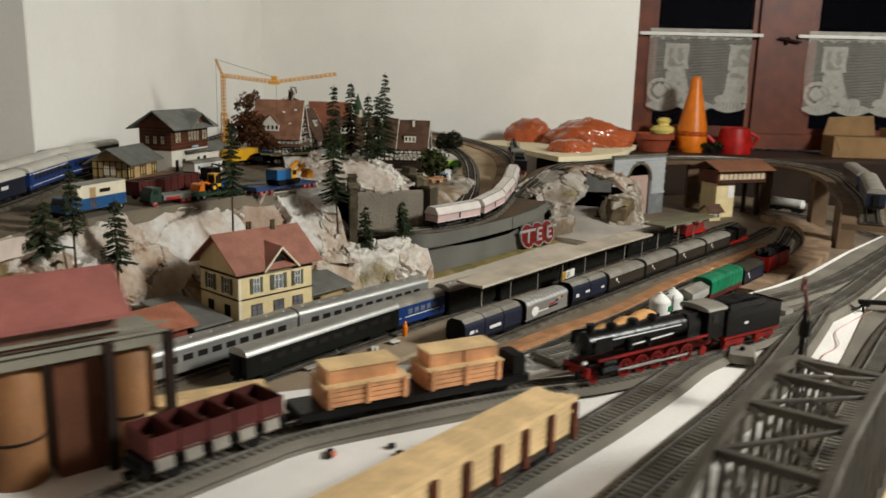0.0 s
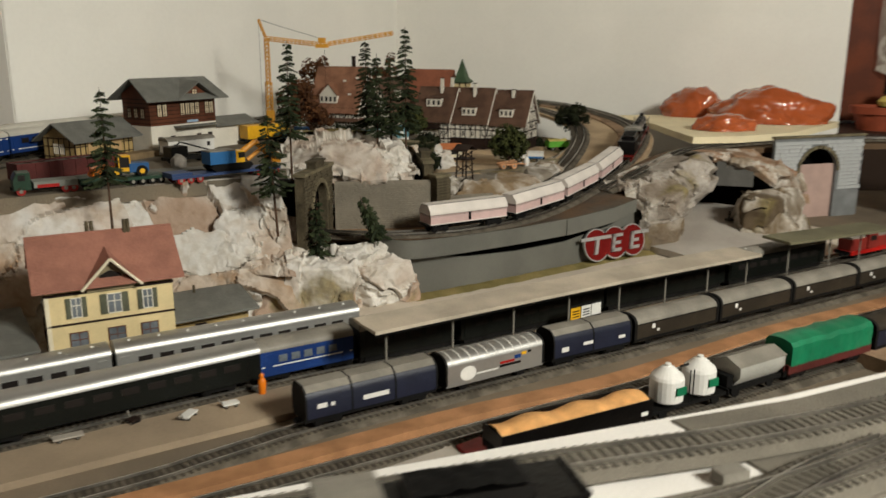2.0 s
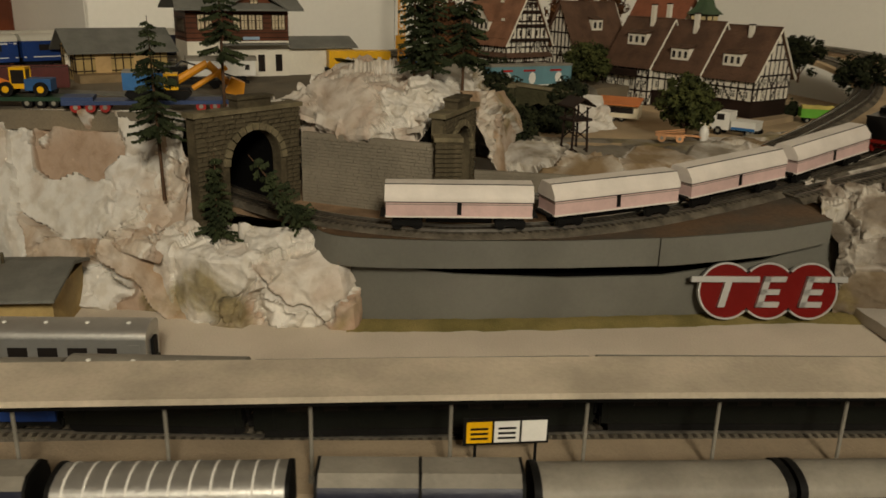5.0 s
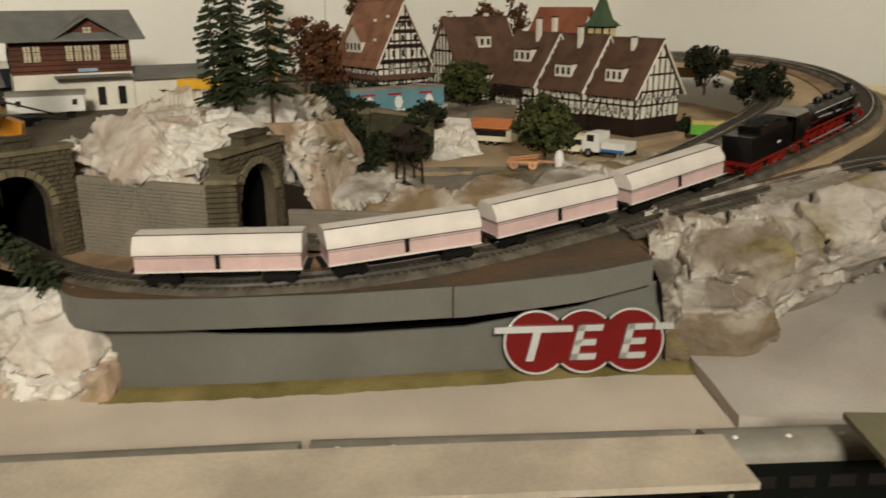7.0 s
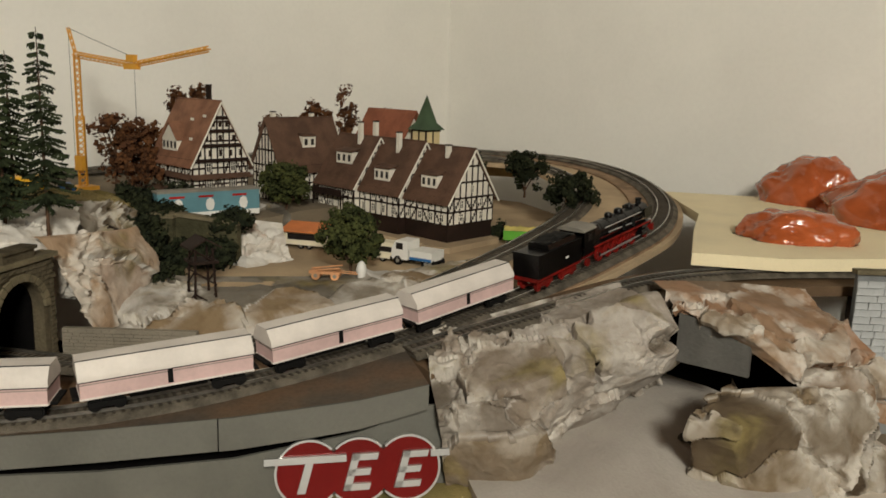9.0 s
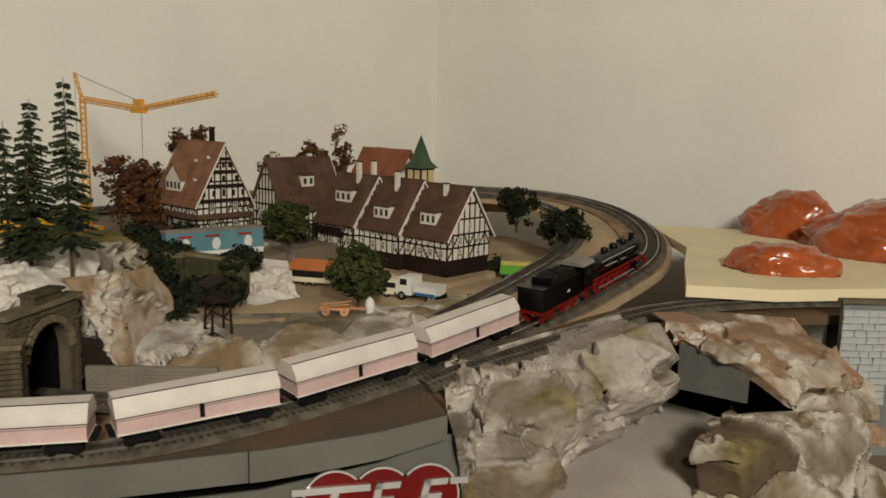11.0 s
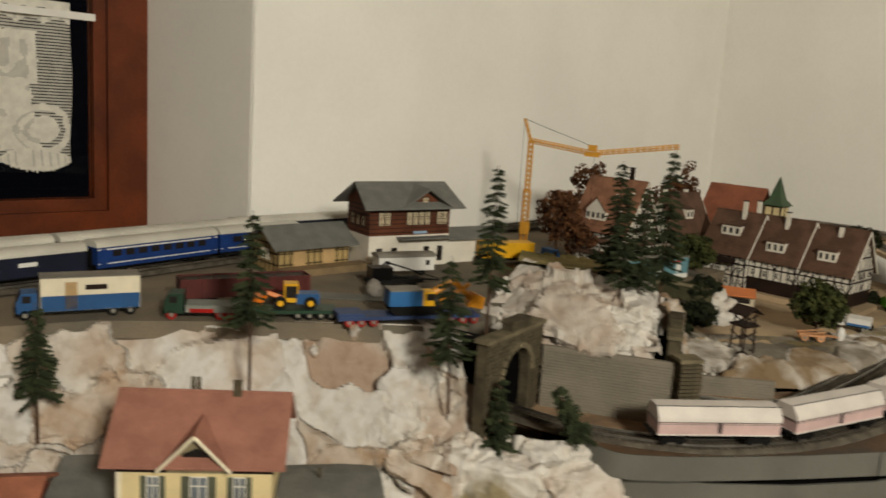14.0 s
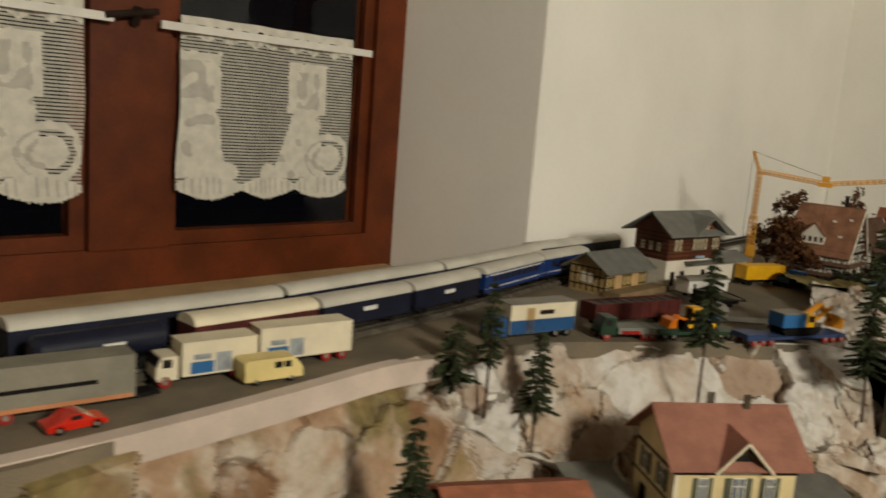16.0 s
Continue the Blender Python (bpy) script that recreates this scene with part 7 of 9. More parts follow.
for x in (0.030, 0.069, 0.104):
    wd_ = 0.0066 if x == 0.069 else 0.0046
    pane(ys, x - wd_, x + wd_, 0.069, 0.090, y=-0.0008, glass=WINGREY, shutters=SHUT)
    pane(ys, x - 0.0085, x + 0.0085, 0.030, 0.051, y=-0.0008, frame=CHALET, glass=WINGREY)
for y in (0.028, 0.070):
    pane(ys, y - 0.006, y + 0.006, 0.068, 0.090, side="left", glass=WINDARK, shutters=SHUT)
    pane(ys, y - 0.006, y + 0.006, 0.028, 0.050, side="left", glass=WINDARK, frame=TIMBER)
for x, y in ((0.053, 0.052), (0.058, 0.052), (0.092, 0.046), (0.096, 0.046)):
    part("chimney_pot", R(((x, y, RD - 0.012), (x, y, RD + 0.014), 0.0024, 0.0020)), STONE, ys)
sg = thing("yard_annex", at(-0.933, 0.850, G0 + 0.004, 90), "low grey-roofed annex beside the station house", "shed")
part("wall", B((0.004, 0.098, 0.008, 0.095, 0, 0.040)), SHEDWOOD, sg)
part("roof", X([(-0.010, 0.040), (0.052, 0.054), (0.108, 0.040), (0.108, 0.043), (0.052, 0.057), (-0.010, 0.043)], -0.002, 0.106), ROOFSLATE, sg)
part("stove_pipe", R(((0.045, 0.05, 0.05), (0.045, 0.05, 0.066), 0.0016)), STONE, sg)
part("door", B((0.03, 0.044, 0.006, 0.0078, 0, 0.030)), TIMBER, sg)
sg = thing("yard_annex", at(-0.936, 0.647, G0 + 0.004, 90), "low grey-roofed annex beside the station house", "shed")
part("wall", B((0.0, 0.060, 0.010, 0.105, 0, 0.034)), TIMBER, sg)
part("roof", X([(-0.004, 0.034), (0.120, 0.050), (0.120, 0.053), (-0.004, 0.037)], -0.003, 0.062), ROOFSLATE, sg)
sg = thing("brick_shed", at(-0.933, 0.490, G0 + 0.004, 90), "long low shed with a red tile roof", "shed")
part("wall", B((0.004, 0.150, 0.010, 0.085, 0, 0.044)), mat("brick_red_wall", rgb((122, 62, 48)), 0.8, var=0.2, fine=400), sg)
part("roof", X([(-0.006, 0.043), (0.047, 0.064), (0.100, 0.043), (0.100, 0.046), (0.047, 0.067), (-0.006, 0.046)], -0.003, 0.158), mat("rust_tile_roof", rgb((164, 104, 80)), 0.8, scale=40, fine=260, var=0.15, bump=0.4), sg)
part("door", B((0.05, 0.070, 0.0082, 0.0098, 0, 0.028)), TIMBER, sg)

# platform roof with its posts, boards and the yellow sign
pr = thing("platform_roof", Matrix.Identity(4), "long flat grey platform roof on slim posts", "platform roof")
roof_line = [(-0.7125, 0.985, 0.9645), (-0.7085, 1.100, 0.9645), (-0.7030, 1.350, 0.9625), (-0.6940, 1.616, 0.9585)]
bm = bmesh.new()
sweep(bm, smooth_line(roof_line, 0.01), [(-0.0245, 0.0), (-0.0245, 0.0035), (-0.004, 0.0020), (0.0245, 0.0025), (0.0245, -0.0015)])
part("roof_slab", bm, mat("weathered_platform_roof", rgb((182, 170, 152)), 0.8, scale=16, fine=300, var=0.16, bump=0.25), pr)
bm = bmesh.new()
sweep(bm, smooth_line([(x + 0.0215, y, z - 0.005) for x, y, z in roof_line], 0.02), [(-0.001, 0), (0.001, 0.0035), (0.0025, 0.0035), (0.001, 0)])
part("roof_edge", bm, BLACKM, pr)
first = None
for k in range(8):
    y = 1.005 + 0.0865 * k
    o = part("post", R(((0, 0, G0 + 0.007), (0, 0, 0.9575), 0.0013), ((0, 0, G0 + 0.007), (0, 0, G0 + 0.012), 0.0024)), GREYROOF, pr) if first is None else new("post", first.data)
    first = first or o
    o.parent = pr
    o.location = (-0.7025 + 0.0125 * max(0.0, (y - 1.1) / 0.5), y, 0)
pr2 = thing("platform_roof", Matrix.Identity(4), "dark green end section of the platform roof", "platform roof")
bm = bmesh.new()
sweep(bm, smooth_line([(-0.699, 1.690, 0.950), (-0.683, 1.790, 0.950), (-0.662, 1.919, 0.950)], 0.01), [(-0.025, 0.014), (-0.025, 0.018), (0.029, 0.018), (0.029, 0.014)])
part("roof_slab", bm, mat("moss_grey_roof", rgb((104, 100, 78)), 0.8, scale=20, var=0.15), pr2)
for y, x in ((1.74, -0.705), (1.83, -0.69), (1.90, -0.678)):
    part("post", R(((x, y, G0), (x, y, 0.95), 0.0013)), GREYROOF, pr2)
ps = thing("platform_sign", pose(-0.003, 0.012, -0.003), "platform timetable board with one yellow and two white sheets", "sign")
part("frame", B((-0.7055, -0.7035, 1.262, 1.318, 0.918, 0.937)), BLACKM, ps)
for k, mm in enumerate((YELLOW, WHITE, WHITE)):
    sh = part("sheet", B((-0.7034, -0.7028, 1.2640 + 0.018 * k, 1.2805 + 0.018 * k, 0.920, 0.935)), mm, ps)
    if k < 2:
        part("text_bar", B(*[(-0.7027, -0.7024, 1.2665 + 0.018 * k, 1.278 + 0.018 * k, 0.9225 + 0.0035 * q, 0.9240 + 0.0035 * q) for q in range(3)]), BLACKM, sh)
for y in (1.270, 1.310):
    part("post", R(((-0.7045, y, G0 + 0.007), (-0.7045, y, 0.918), 0.001)), BLACKM, ps)

# ---- tunnel portals: local x across the face, -y is the outside, z = 0 the track bed ----
def arch_path(cx, r, spring, n=14):
    return [(cx + r * math.cos(math.pi * i / n), spring + r * math.sin(math.pi * i / n)) for i in range(n + 1)]


def portal(name, m, w, h, cx, r, spring, label, crest=True, thick=0.012, stones=True, wallm=STONE, seed=1, liner=0.09, stonem=STONE, unit=1.0, low=0.0):
    t = thing(name, m, label, "tunnel portal", kind="structure")
    outline = [(0, 0), (0, h), (w, h), (w, 0), (cx + r, 0)] + arch_path(cx, r, spring) + [(cx - r, 0)]
    part("portal_wall", X(outline, 0, thick, "y"), wallm, t)
    # lining and end plate are near-black, the tunnel's inner shade put into colour
    part("shade_lining", X([(cx + r + 0.001, 0)] + arch_path(cx, r + 0.001, spring) + [(cx - r - 0.001, 0), (cx - r - 0.003, 0)] + arch_path(cx, r + 0.003, spring)[::-1] + [(cx + r + 0.003, 0)], thick + 0.0005, thick + liner, "y"), SHADEBLACK, t)
    part("shade_end", B((cx - r, cx + r, thick + liner, thick + liner + 0.002, 0, spring + r)), SHADEBLACK, t)
    part("coping", B((-0.003, w + 0.003, -0.004, thick + 0.002, h, h + 0.0045)), STONEL, t)
    if crest:
        part("crest", B((cx - 0.020, cx + 0.020, -0.002, thick, h + 0.0045, h + 0.0125), (cx - 0.022, cx + 0.022, -0.004, thick + 0.001, h + 0.0125, h + 0.0155)), STONE, t)
    n = 13
    for i in range(n):
        a0, a1 = math.pi * i / n + 0.02, math.pi * (i + 1) / n - 0.02
        bm = bmesh.new()
        r0, r1 = r + 0.0003, r + 0.0068
        P = [(cx + rr * math.cos(a), spring + rr * math.sin(a)) for rr, a in ((r0, a0), (r1, a0), (r1, a1), (r0, a1))]
        extrude(bm, P, -0.003, 0.002, "y")
        part("arch_stone", bm, STONEL, t)
    if not stones:
        return t
    rn = random.Random(seed)
    kinds = []
    for ln in (0.006 * unit, 0.008 * unit, 0.0105 * unit, 0.013 * unit):
        bm = bmesh.new()
        box(bm, 0, ln - 0.0007, -0.0022, 0.001, 0.0003, 0.0045 * unit - 0.0003)
        for v in bm.verts:
            if v.co.y < 0:
                v.co += Vector((rn.uniform(-0.0003, 0.0003), rn.uniform(-0.0006, 0.0006), rn.uniform(-0.0003, 0.0003)))
        kinds.append((ln, finish(bm, "stone", stonem)))
    z = low
    while z + 0.0045 * unit <= h + 0.0001:
        zc = z + 0.0022
        half = 0.0 if zc > spring + r + 0.007 else (r + 0.007 if zc < spring else math.sqrt(max(0, (r + 0.007) ** 2 - (zc - spring) ** 2)))
        x = 0.0
        while x < w - 0.004:
            ln, me = kinds[rn.randrange(4)]
            if half and cx - half < x + ln and x < cx + half:
                if x + 0.006 * unit <= cx - half:
                    ln, me = kinds[0]
                else:
                    x = cx + half
                    ln, me = kinds[rn.randrange(2)]
            if x + ln > w + 0.001:
                ln, me = kinds[0]
                if x + ln > w + 0.002:
                    break
            o = new("stone", me)
            o.parent = t
            o.location = (x, rn.uniform(-0.0006, 0.0004), z)
            x += ln
        z += 0.0045 * unit
    return t


portal("tunnel_portal", pose(-1.014, 1.064, 0.972, 0, 0, 135), 0.126, 0.104, 0.069, 0.0320, 0.054, "dark stone tunnel portal with a pale arch", seed=2)
portal("tunnel_portal", pose(-1.043, 1.296, 0.972, 0, 0, 153), 0.102, 0.101, 0.056, 0.0300, 0.056, "dark stone tunnel portal behind a stone pier", seed=3, liner=0.07)


def pier(name, m, w, d, h, seed):
    t = thing(name, m, "dark stone pier beside the tunnel portal", "pier", kind="structure")
    part("core", B((0.001, w - 0.001, 0.001, d - 0.001, 0, h)), STONE, t)
    part("cap", B((-0.001, w + 0.001, -0.001, d + 0.001, h, h + 0.004)), STONEL, t)
    rn = random.Random(seed)
    z = 0.0
    me = None
    while z < h - 0.003:
        if me is None:
            bm = bmesh.new()
            box(bm, 0, w, -0.0012, d + 0.0012, 0.0004, 0.0040)
            me = finish(bm, "stone", STONE)
        o = new("stone", me)
        o.parent = t
        o.location = (rn.uniform(-0.0008, 0.0008), rn.uniform(-0.0005, 0.0005), z)
        z += 0.0045
    return t


pier("stone_pier", pose(-1.016, 1.286, 0.972, 0, 0, 90), 0.026, 0.022, 0.083, 4)

# arch wall by the window
ARCHJ = mat("grey_stone_joint", rgb((120, 122, 122)), 0.85, var=0.15)
ARCHW = mat("pale_stone_sheet", rgb((176, 178, 178)), 0.75, scale=20, fine=220, var=0.14, bump=0.5)
aw = portal("arch_wall", pose(-0.995, 2.125, G0, 0, 0, 74), 0.236, 0.174, 0.118, 0.050, 0.100, "pale grey stone arch wall under the branch track", crest=False, thick=0.006, wallm=ARCHJ, liner=0.05, stonem=ARCHW, unit=1.7, low=0.060, seed=6)
part("arch_infill", B((0.080, 0.170, 0.008, 0.0095, 0, 0.116)), mat("dull_pink_card", rgb((176, 150, 140)), 0.8, var=0.08), aw, "dull pink card inside the arch")

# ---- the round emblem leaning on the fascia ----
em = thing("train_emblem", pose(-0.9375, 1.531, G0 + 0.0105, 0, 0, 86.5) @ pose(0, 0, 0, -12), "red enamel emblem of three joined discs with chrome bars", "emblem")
RR = 0.0275
for k, cx in enumerate((0.0275, 0.0685, 0.1095)):
    d = 0.0006 * k
    part("disc", R(((cx, 0.002 + d, RR), (cx, -0.002 + d * 0.3, RR), RR - 0.0016, RR - 0.0016, 40)), TEERED, em)
    rim = bmesh.new()
    n = 48
    rings = []
    for i in range(n):
        a = 2 * math.pi * i / n
        rings.append([rim.verts.new((cx + rr * math.cos(a), yy + d * 0.3, RR + rr * math.sin(a))) for rr, yy in ((RR, 0.002), (RR, -0.0026), (RR - 0.0018, -0.0026), (RR - 0.0018, 0.002))])
    for i in range(n):
        a, b = rings[i], rings[(i + 1) % n]
        for j in range(4):
            mid = (a[j].co + a[(j + 1) % 4].co) / 2
            rim.faces.new((a[j], a[(j + 1) % 4], b[(j + 1) % 4], b[j]))
    if k:
        dead = [v for v in rim.verts if v.co.x < cx and (v.co.x - (cx - 0.041)) ** 2 + (v.co.z - RR) ** 2 < (RR - 0.0005) ** 2]
        bmesh.ops.delete(rim, geom=dead, context="VERTS")
    if k < 2:
        dead = [v for v in rim.verts if v.co.x > cx and (v.co.x - (cx + 0.041)) ** 2 + (v.co.z - RR) ** 2 < (RR - 0.0005) ** 2]
        bmesh.ops.delete(rim, geom=dead, context="VERTS")
    part("chrome_rim", rim, CHROME, em)


def slanted(x, z, w, h, lean=0.28):
    return [(x, z), (x + w, z), (x + w + h * lean, z + h), (x + h * lean, z + h)]


def bar(pts):
    return X(pts, -0.0062, -0.0024, "y")


part("long_bar", bar([(-0.008, 0.0365), (0.058, 0.0365), (0.058, 0.0420), (-0.008, 0.0420)]), CHROME, em)
part("end_bar", bar([(0.128, 0.0365), (0.144, 0.0365), (0.144, 0.0420), (0.128, 0.0420)]), CHROME, em)
part("slanted_bar", bar(slanted(0.018, 0.0125, 0.0066, 0.0240)), CHROME, em)
for x in (0.055, 0.097):
    part("slanted_bar", bar(slanted(x, 0.0125, 0.0062, 0.0295)), CHROME, em)
    for z, w in ((0.0125, 0.0215), (0.0245, 0.0185), (0.0368, 0.0215)):
        xx = x + (z - 0.0125) * 0.28
        part("cross_bar", bar(slanted(xx, z, w, 0.0052)), CHROME, em)

# turf verge at the foot of the fascia
vg = bmesh.new()
ln = smooth_line([(-0.955, 1.20, G0 + 0.003), (-0.950, 1.35, G0 + 0.003), (-0.950, 1.50, G0 + 0.003), (-0.952, 1.62, G0 + 0.003), (-0.94, 1.74, G0 + 0.003)], 0.006)
rows = [[vg.verts.new(p + np.array((0.030 * a - 0.012 + 0.004 * noise.noise(Vector((p[1] * 40, a, 0))), 0, b + 0.0012 * noise.noise(Vector((p[1] * 90, a * 5, 3)))))) for a, b in ((0, 0.004), (0.3, 0.0052), (0.6, 0.0042), (1, 0.0))] for p in ln]
for a, b in zip(rows, rows[1:]):
    for j in range(3):
        vg.faces.new((a[j], a[j + 1], b[j + 1], b[j]))
solo("grass_verge", vg, TURF, "thin yellow-green grass verge along the fascia", "grass", kind="stuff")


# ---- trees ----
def fir_crown(h, r, seed, bare=0.18):
    """Whorls of drooping needle sprays round the stem."""
    rn = random.Random(seed)
    vs, fs = [], []
    levels = max(7, int(h * (1 - bare) / 0.0075))
    for k in range(levels):
        f = k / levels
        z = h * (bare + (1 - bare) * f) + rn.uniform(-0.001, 0.001)
        rad = r * (1 - f) ** 0.8 * rn.uniform(0.82, 1.12) + 0.0025
        for b in range(13 if f < 0.7 else 9):
            a = rn.uniform(0, 6.283)
            le = rad * rn.uniform(0.55, 1.1)
            ca, sa = math.cos(a), math.sin(a)
            n = max(3, int(le / 0.0028))
            zb = z + rn.uniform(-0.0025, 0.0025)
            for i in range(n):
                q = (i + 1) / n
                d = le * q
                zz = zb - d * 0.42 + 0.10 * d * q * q
                wd = (0.0058 - 0.0034 * q) * rn.uniform(0.8, 1.3)
                for s in (-1, 1):
                    i0 = len(vs)
                    vs += [(ca * d * 0.84, sa * d * 0.84, zz + 0.0012), (ca * (d + 0.0024) - sa * wd * s, sa * (d + 0.0024) + ca * wd * s, zz - 0.0022 + rn.uniform(-0.001, 0.0008)), (ca * (d + 0.0034), sa * (d + 0.0034), zz + rn.uniform(-0.001, 0.001))]
                    fs.append((i0, i0 + 1, i0 + 2))
    me = bpy.data.meshes.new("crown")
    me.from_pydata(vs, [], fs)
    me.materials.append(FIR)
    return me


def fir(x, y, z, h, r, seed, label, lean=(0, 0, 1), bare=0.18):
    up = Vector((0, 0, 1)).rotation_difference(Vector(lean)).to_matrix().to_4x4()
    t = thing("fir_tree", Matrix.Translation((x, y, z)) @ up @ pose(0, 0, 0, 0, 0, seed * 47), label, "tree", "fir trees")
    part("trunk", R(((0, 0, -0.004), (0, 0, h * 0.55), 0.0019, 0.0013, 7), ((0, 0, h * 0.55), (0, 0, h * 1.0), 0.0013, 0.0003, 7)), BARK, t)
    ob = new("crown", fir_crown(h, r, seed, bare))
    ob.parent = t
    return t


LF = "slim dark green model fir on a bare stem"
for i, (x, y, z, h, r) in enumerate(((-1.235, 1.292, 1.085, 0.175, 0.024), (-1.175, 1.278, 1.080, 0.158, 0.019), (-1.165, 1.298, 1.078, 0.160, 0.019), (-1.175, 1.333, 1.075, 0.206, 0.025))):
    fir(x, y, z, h, r, 3 + i, "dark green model fir on the white mountain", bare=0.22)
fir(-1.075, 0.522, 1.015, 0.095, 0.026, 11, LF, bare=0.30)
fir(-1.075, 0.562, 0.992, 0.162, 0.015, 12, LF, bare=0.45)
fir(-1.065, 0.618, 0.960, 0.142, 0.022, 13, LF, bare=0.36)
fir(-1.064, 0.824, 0.985, 0.216, 0.022, 14, LF, bare=0.48)
fir(-1.028, 1.030, 1.000, 0.165, 0.026, 15, LF, (-0.05, -0.03, 1), bare=0.36)
fir(-0.90, 0.44, 0.93, 0.14, 0.022, 16, LF, bare=0.30)
fir(-1.009, 1.081, 0.966, 0.080, 0.017, 17, "small dark fir beside the tunnel portal", bare=0.06)
fir(-0.990, 1.177, 0.966, 0.112, 0.013, 18, "small dark fir leaning beside the track", (0.034, -0.057, 0.086), bare=0.28)
fir(-1.088, 1.082, 1.035, 0.222, 0.020, 19, LF, bare=0.42)


BUSHES = ((-1.325, 1.378, 1.018, (0.026, 0.026, 0.018)), (-1.370, 1.402, 1.026, (0.030, 0.024, 0.020)), (-1.420, 1.418, 1.032, (0.032, 0.024, 0.018)), (-1.475, 1.420, 1.040, (0.030, 0.026, 0.016)))


def clumps(spread, n, leaf, seed, per=46, flat=0.8, shape=None):
    """A crown of foam clumps, each a burst of small leaf faces."""
    rn = random.Random(seed)
    vs, fs = [], []
    for _ in range(n):
        while True:
            p = Vector((rn.uniform(-1, 1), rn.uniform(-1, 1), rn.uniform(-1, 1)))
            if p.length < 1:
                break
        c = Vector((p.x * spread[0], p.y * spread[1], p.z * spread[2]))
        cr = leaf * rn.uniform(1.6, 3.2)
        for _ in range(per):
            d = Vector((rn.gauss(0, 1), rn.gauss(0, 1), rn.gauss(0, 1) * flat)).normalized() * cr * rn.uniform(0.6, 1.1)
            a = Vector((rn.gauss(0, 1), rn.gauss(0, 1), rn.gauss(0, 1))).normalized() * leaf * rn.uniform(0.5, 1.0)
            b = d.cross(a).normalized() * leaf * rn.uniform(0.5, 1.0)
            i0 = len(vs)
            vs += [tuple(c + d + a), tuple(c + d + b), tuple(c + d - a), tuple(c + d - b)]
            fs.append((i0, i0 + 1, i0 + 2, i0 + 3))
    me = bpy.data.meshes.new("crown")
    me.from_pydata(vs, [], fs)
    return me


def tree(name, x, y, z, trunk, spread, material, seed, label, n=26, leaf=0.0034, group="leafy trees", limbs=6, per=46):
    t = thing(name, pose(x, y, z, 0, 0, seed * 31), label, "tree", group)
    rn = random.Random(seed)
    bm = bmesh.new()
    rod(bm, (0, 0, -0.003), (0, 0, trunk + spread[2] * 0.6), 0.0022, 0.0012, 7)
    for _ in range(limbs):
        a = rn.uniform(0, 6.28)
        rod(bm, (0, 0, trunk * rn.uniform(0.6, 1.0)), (math.cos(a) * spread[0] * 0.7, math.sin(a) * spread[1] * 0.7, trunk + spread[2] * rn.uniform(0.4, 1.3)), 0.0011, 0.0004, 5)
    part("trunk", bm, BARK, t)
    me = clumps(spread, n, leaf, seed, per)
    me.materials.append(material)
    ob = new("crown", me)
    ob.parent = t
    ob.location = (0, 0, trunk + spread[2])
    return t


tree("leafy_tree", -1.276, 1.645, G2, 0.020, (0.037, 0.037, 0.033), LEAF, 1, "round green tree on the village square", 90)
tree("leafy_tree", -1.562, 1.592, G3, 0.010, (0.037, 0.037, 0.030), LEAF, 2, "green tree before the half-timbered house", 80)
tree("leafy_tree", -1.500, 2.030, 1.035, 0.012, (0.042, 0.040, 0.032), LEAFDARK, 3, "dark green bushy tree inside the curve", 56)
tree("leafy_tree", -1.665, 2.015, 1.05, 0.010, (0.036, 0.036, 0.036), LEAFDARK, 4, "dark green tree inside the curve", 52)
tree("leafy_tree", -1.74, 1.945, 1.06, 0.024, (0.026, 0.026, 0.016), LEAFDARK, 5, "dark green tree behind the houses", 20)
tree("leafy_tree", -1.475, 1.905, G2, 0.002, (0.014, 0.016, 0.011), LEAFDARK, 6, "dark bush beside the tavern", 12)
for i, (x, y, z, tr, sp) in enumerate(((-1.33, 1.405, 0.995, 0.030, (0.020, 0.024, 0.012)), (-1.36, 1.452, 0.995, 0.012, (0.028, 0.026, 0.016)), (-1.42, 1.415, 1.0, 0.042, (0.036, 0.036, 0.018)), (-1.38, 1.505, 1.0, 0.050, (0.024, 0.024, 0.012)), (-1.48, 1.385, 1.03, 0.020, (0.036, 0.034, 0.020)), (-1.33, 1.375, 0.992, 0.006, (0.022, 0.022, 0.014)), (-1.45, 1.47, 1.0, 0.012, (0.028, 0.028, 0.018)), (-1.30, 1.425, 0.992, 0.004, (0.022, 0.024, 0.014)), (-1.345, 1.49, 0.992, 0.020, (0.022, 0.022, 0.014)), (-1.52, 1.44, 1.02, 0.020, (0.034, 0.034, 0.024)))):
    tree("leafy_tree", x, y, z, tr, sp, LEAFDARK, 20 + i, "dark green tree in the hollow by the tunnel", 44, 0.0040)
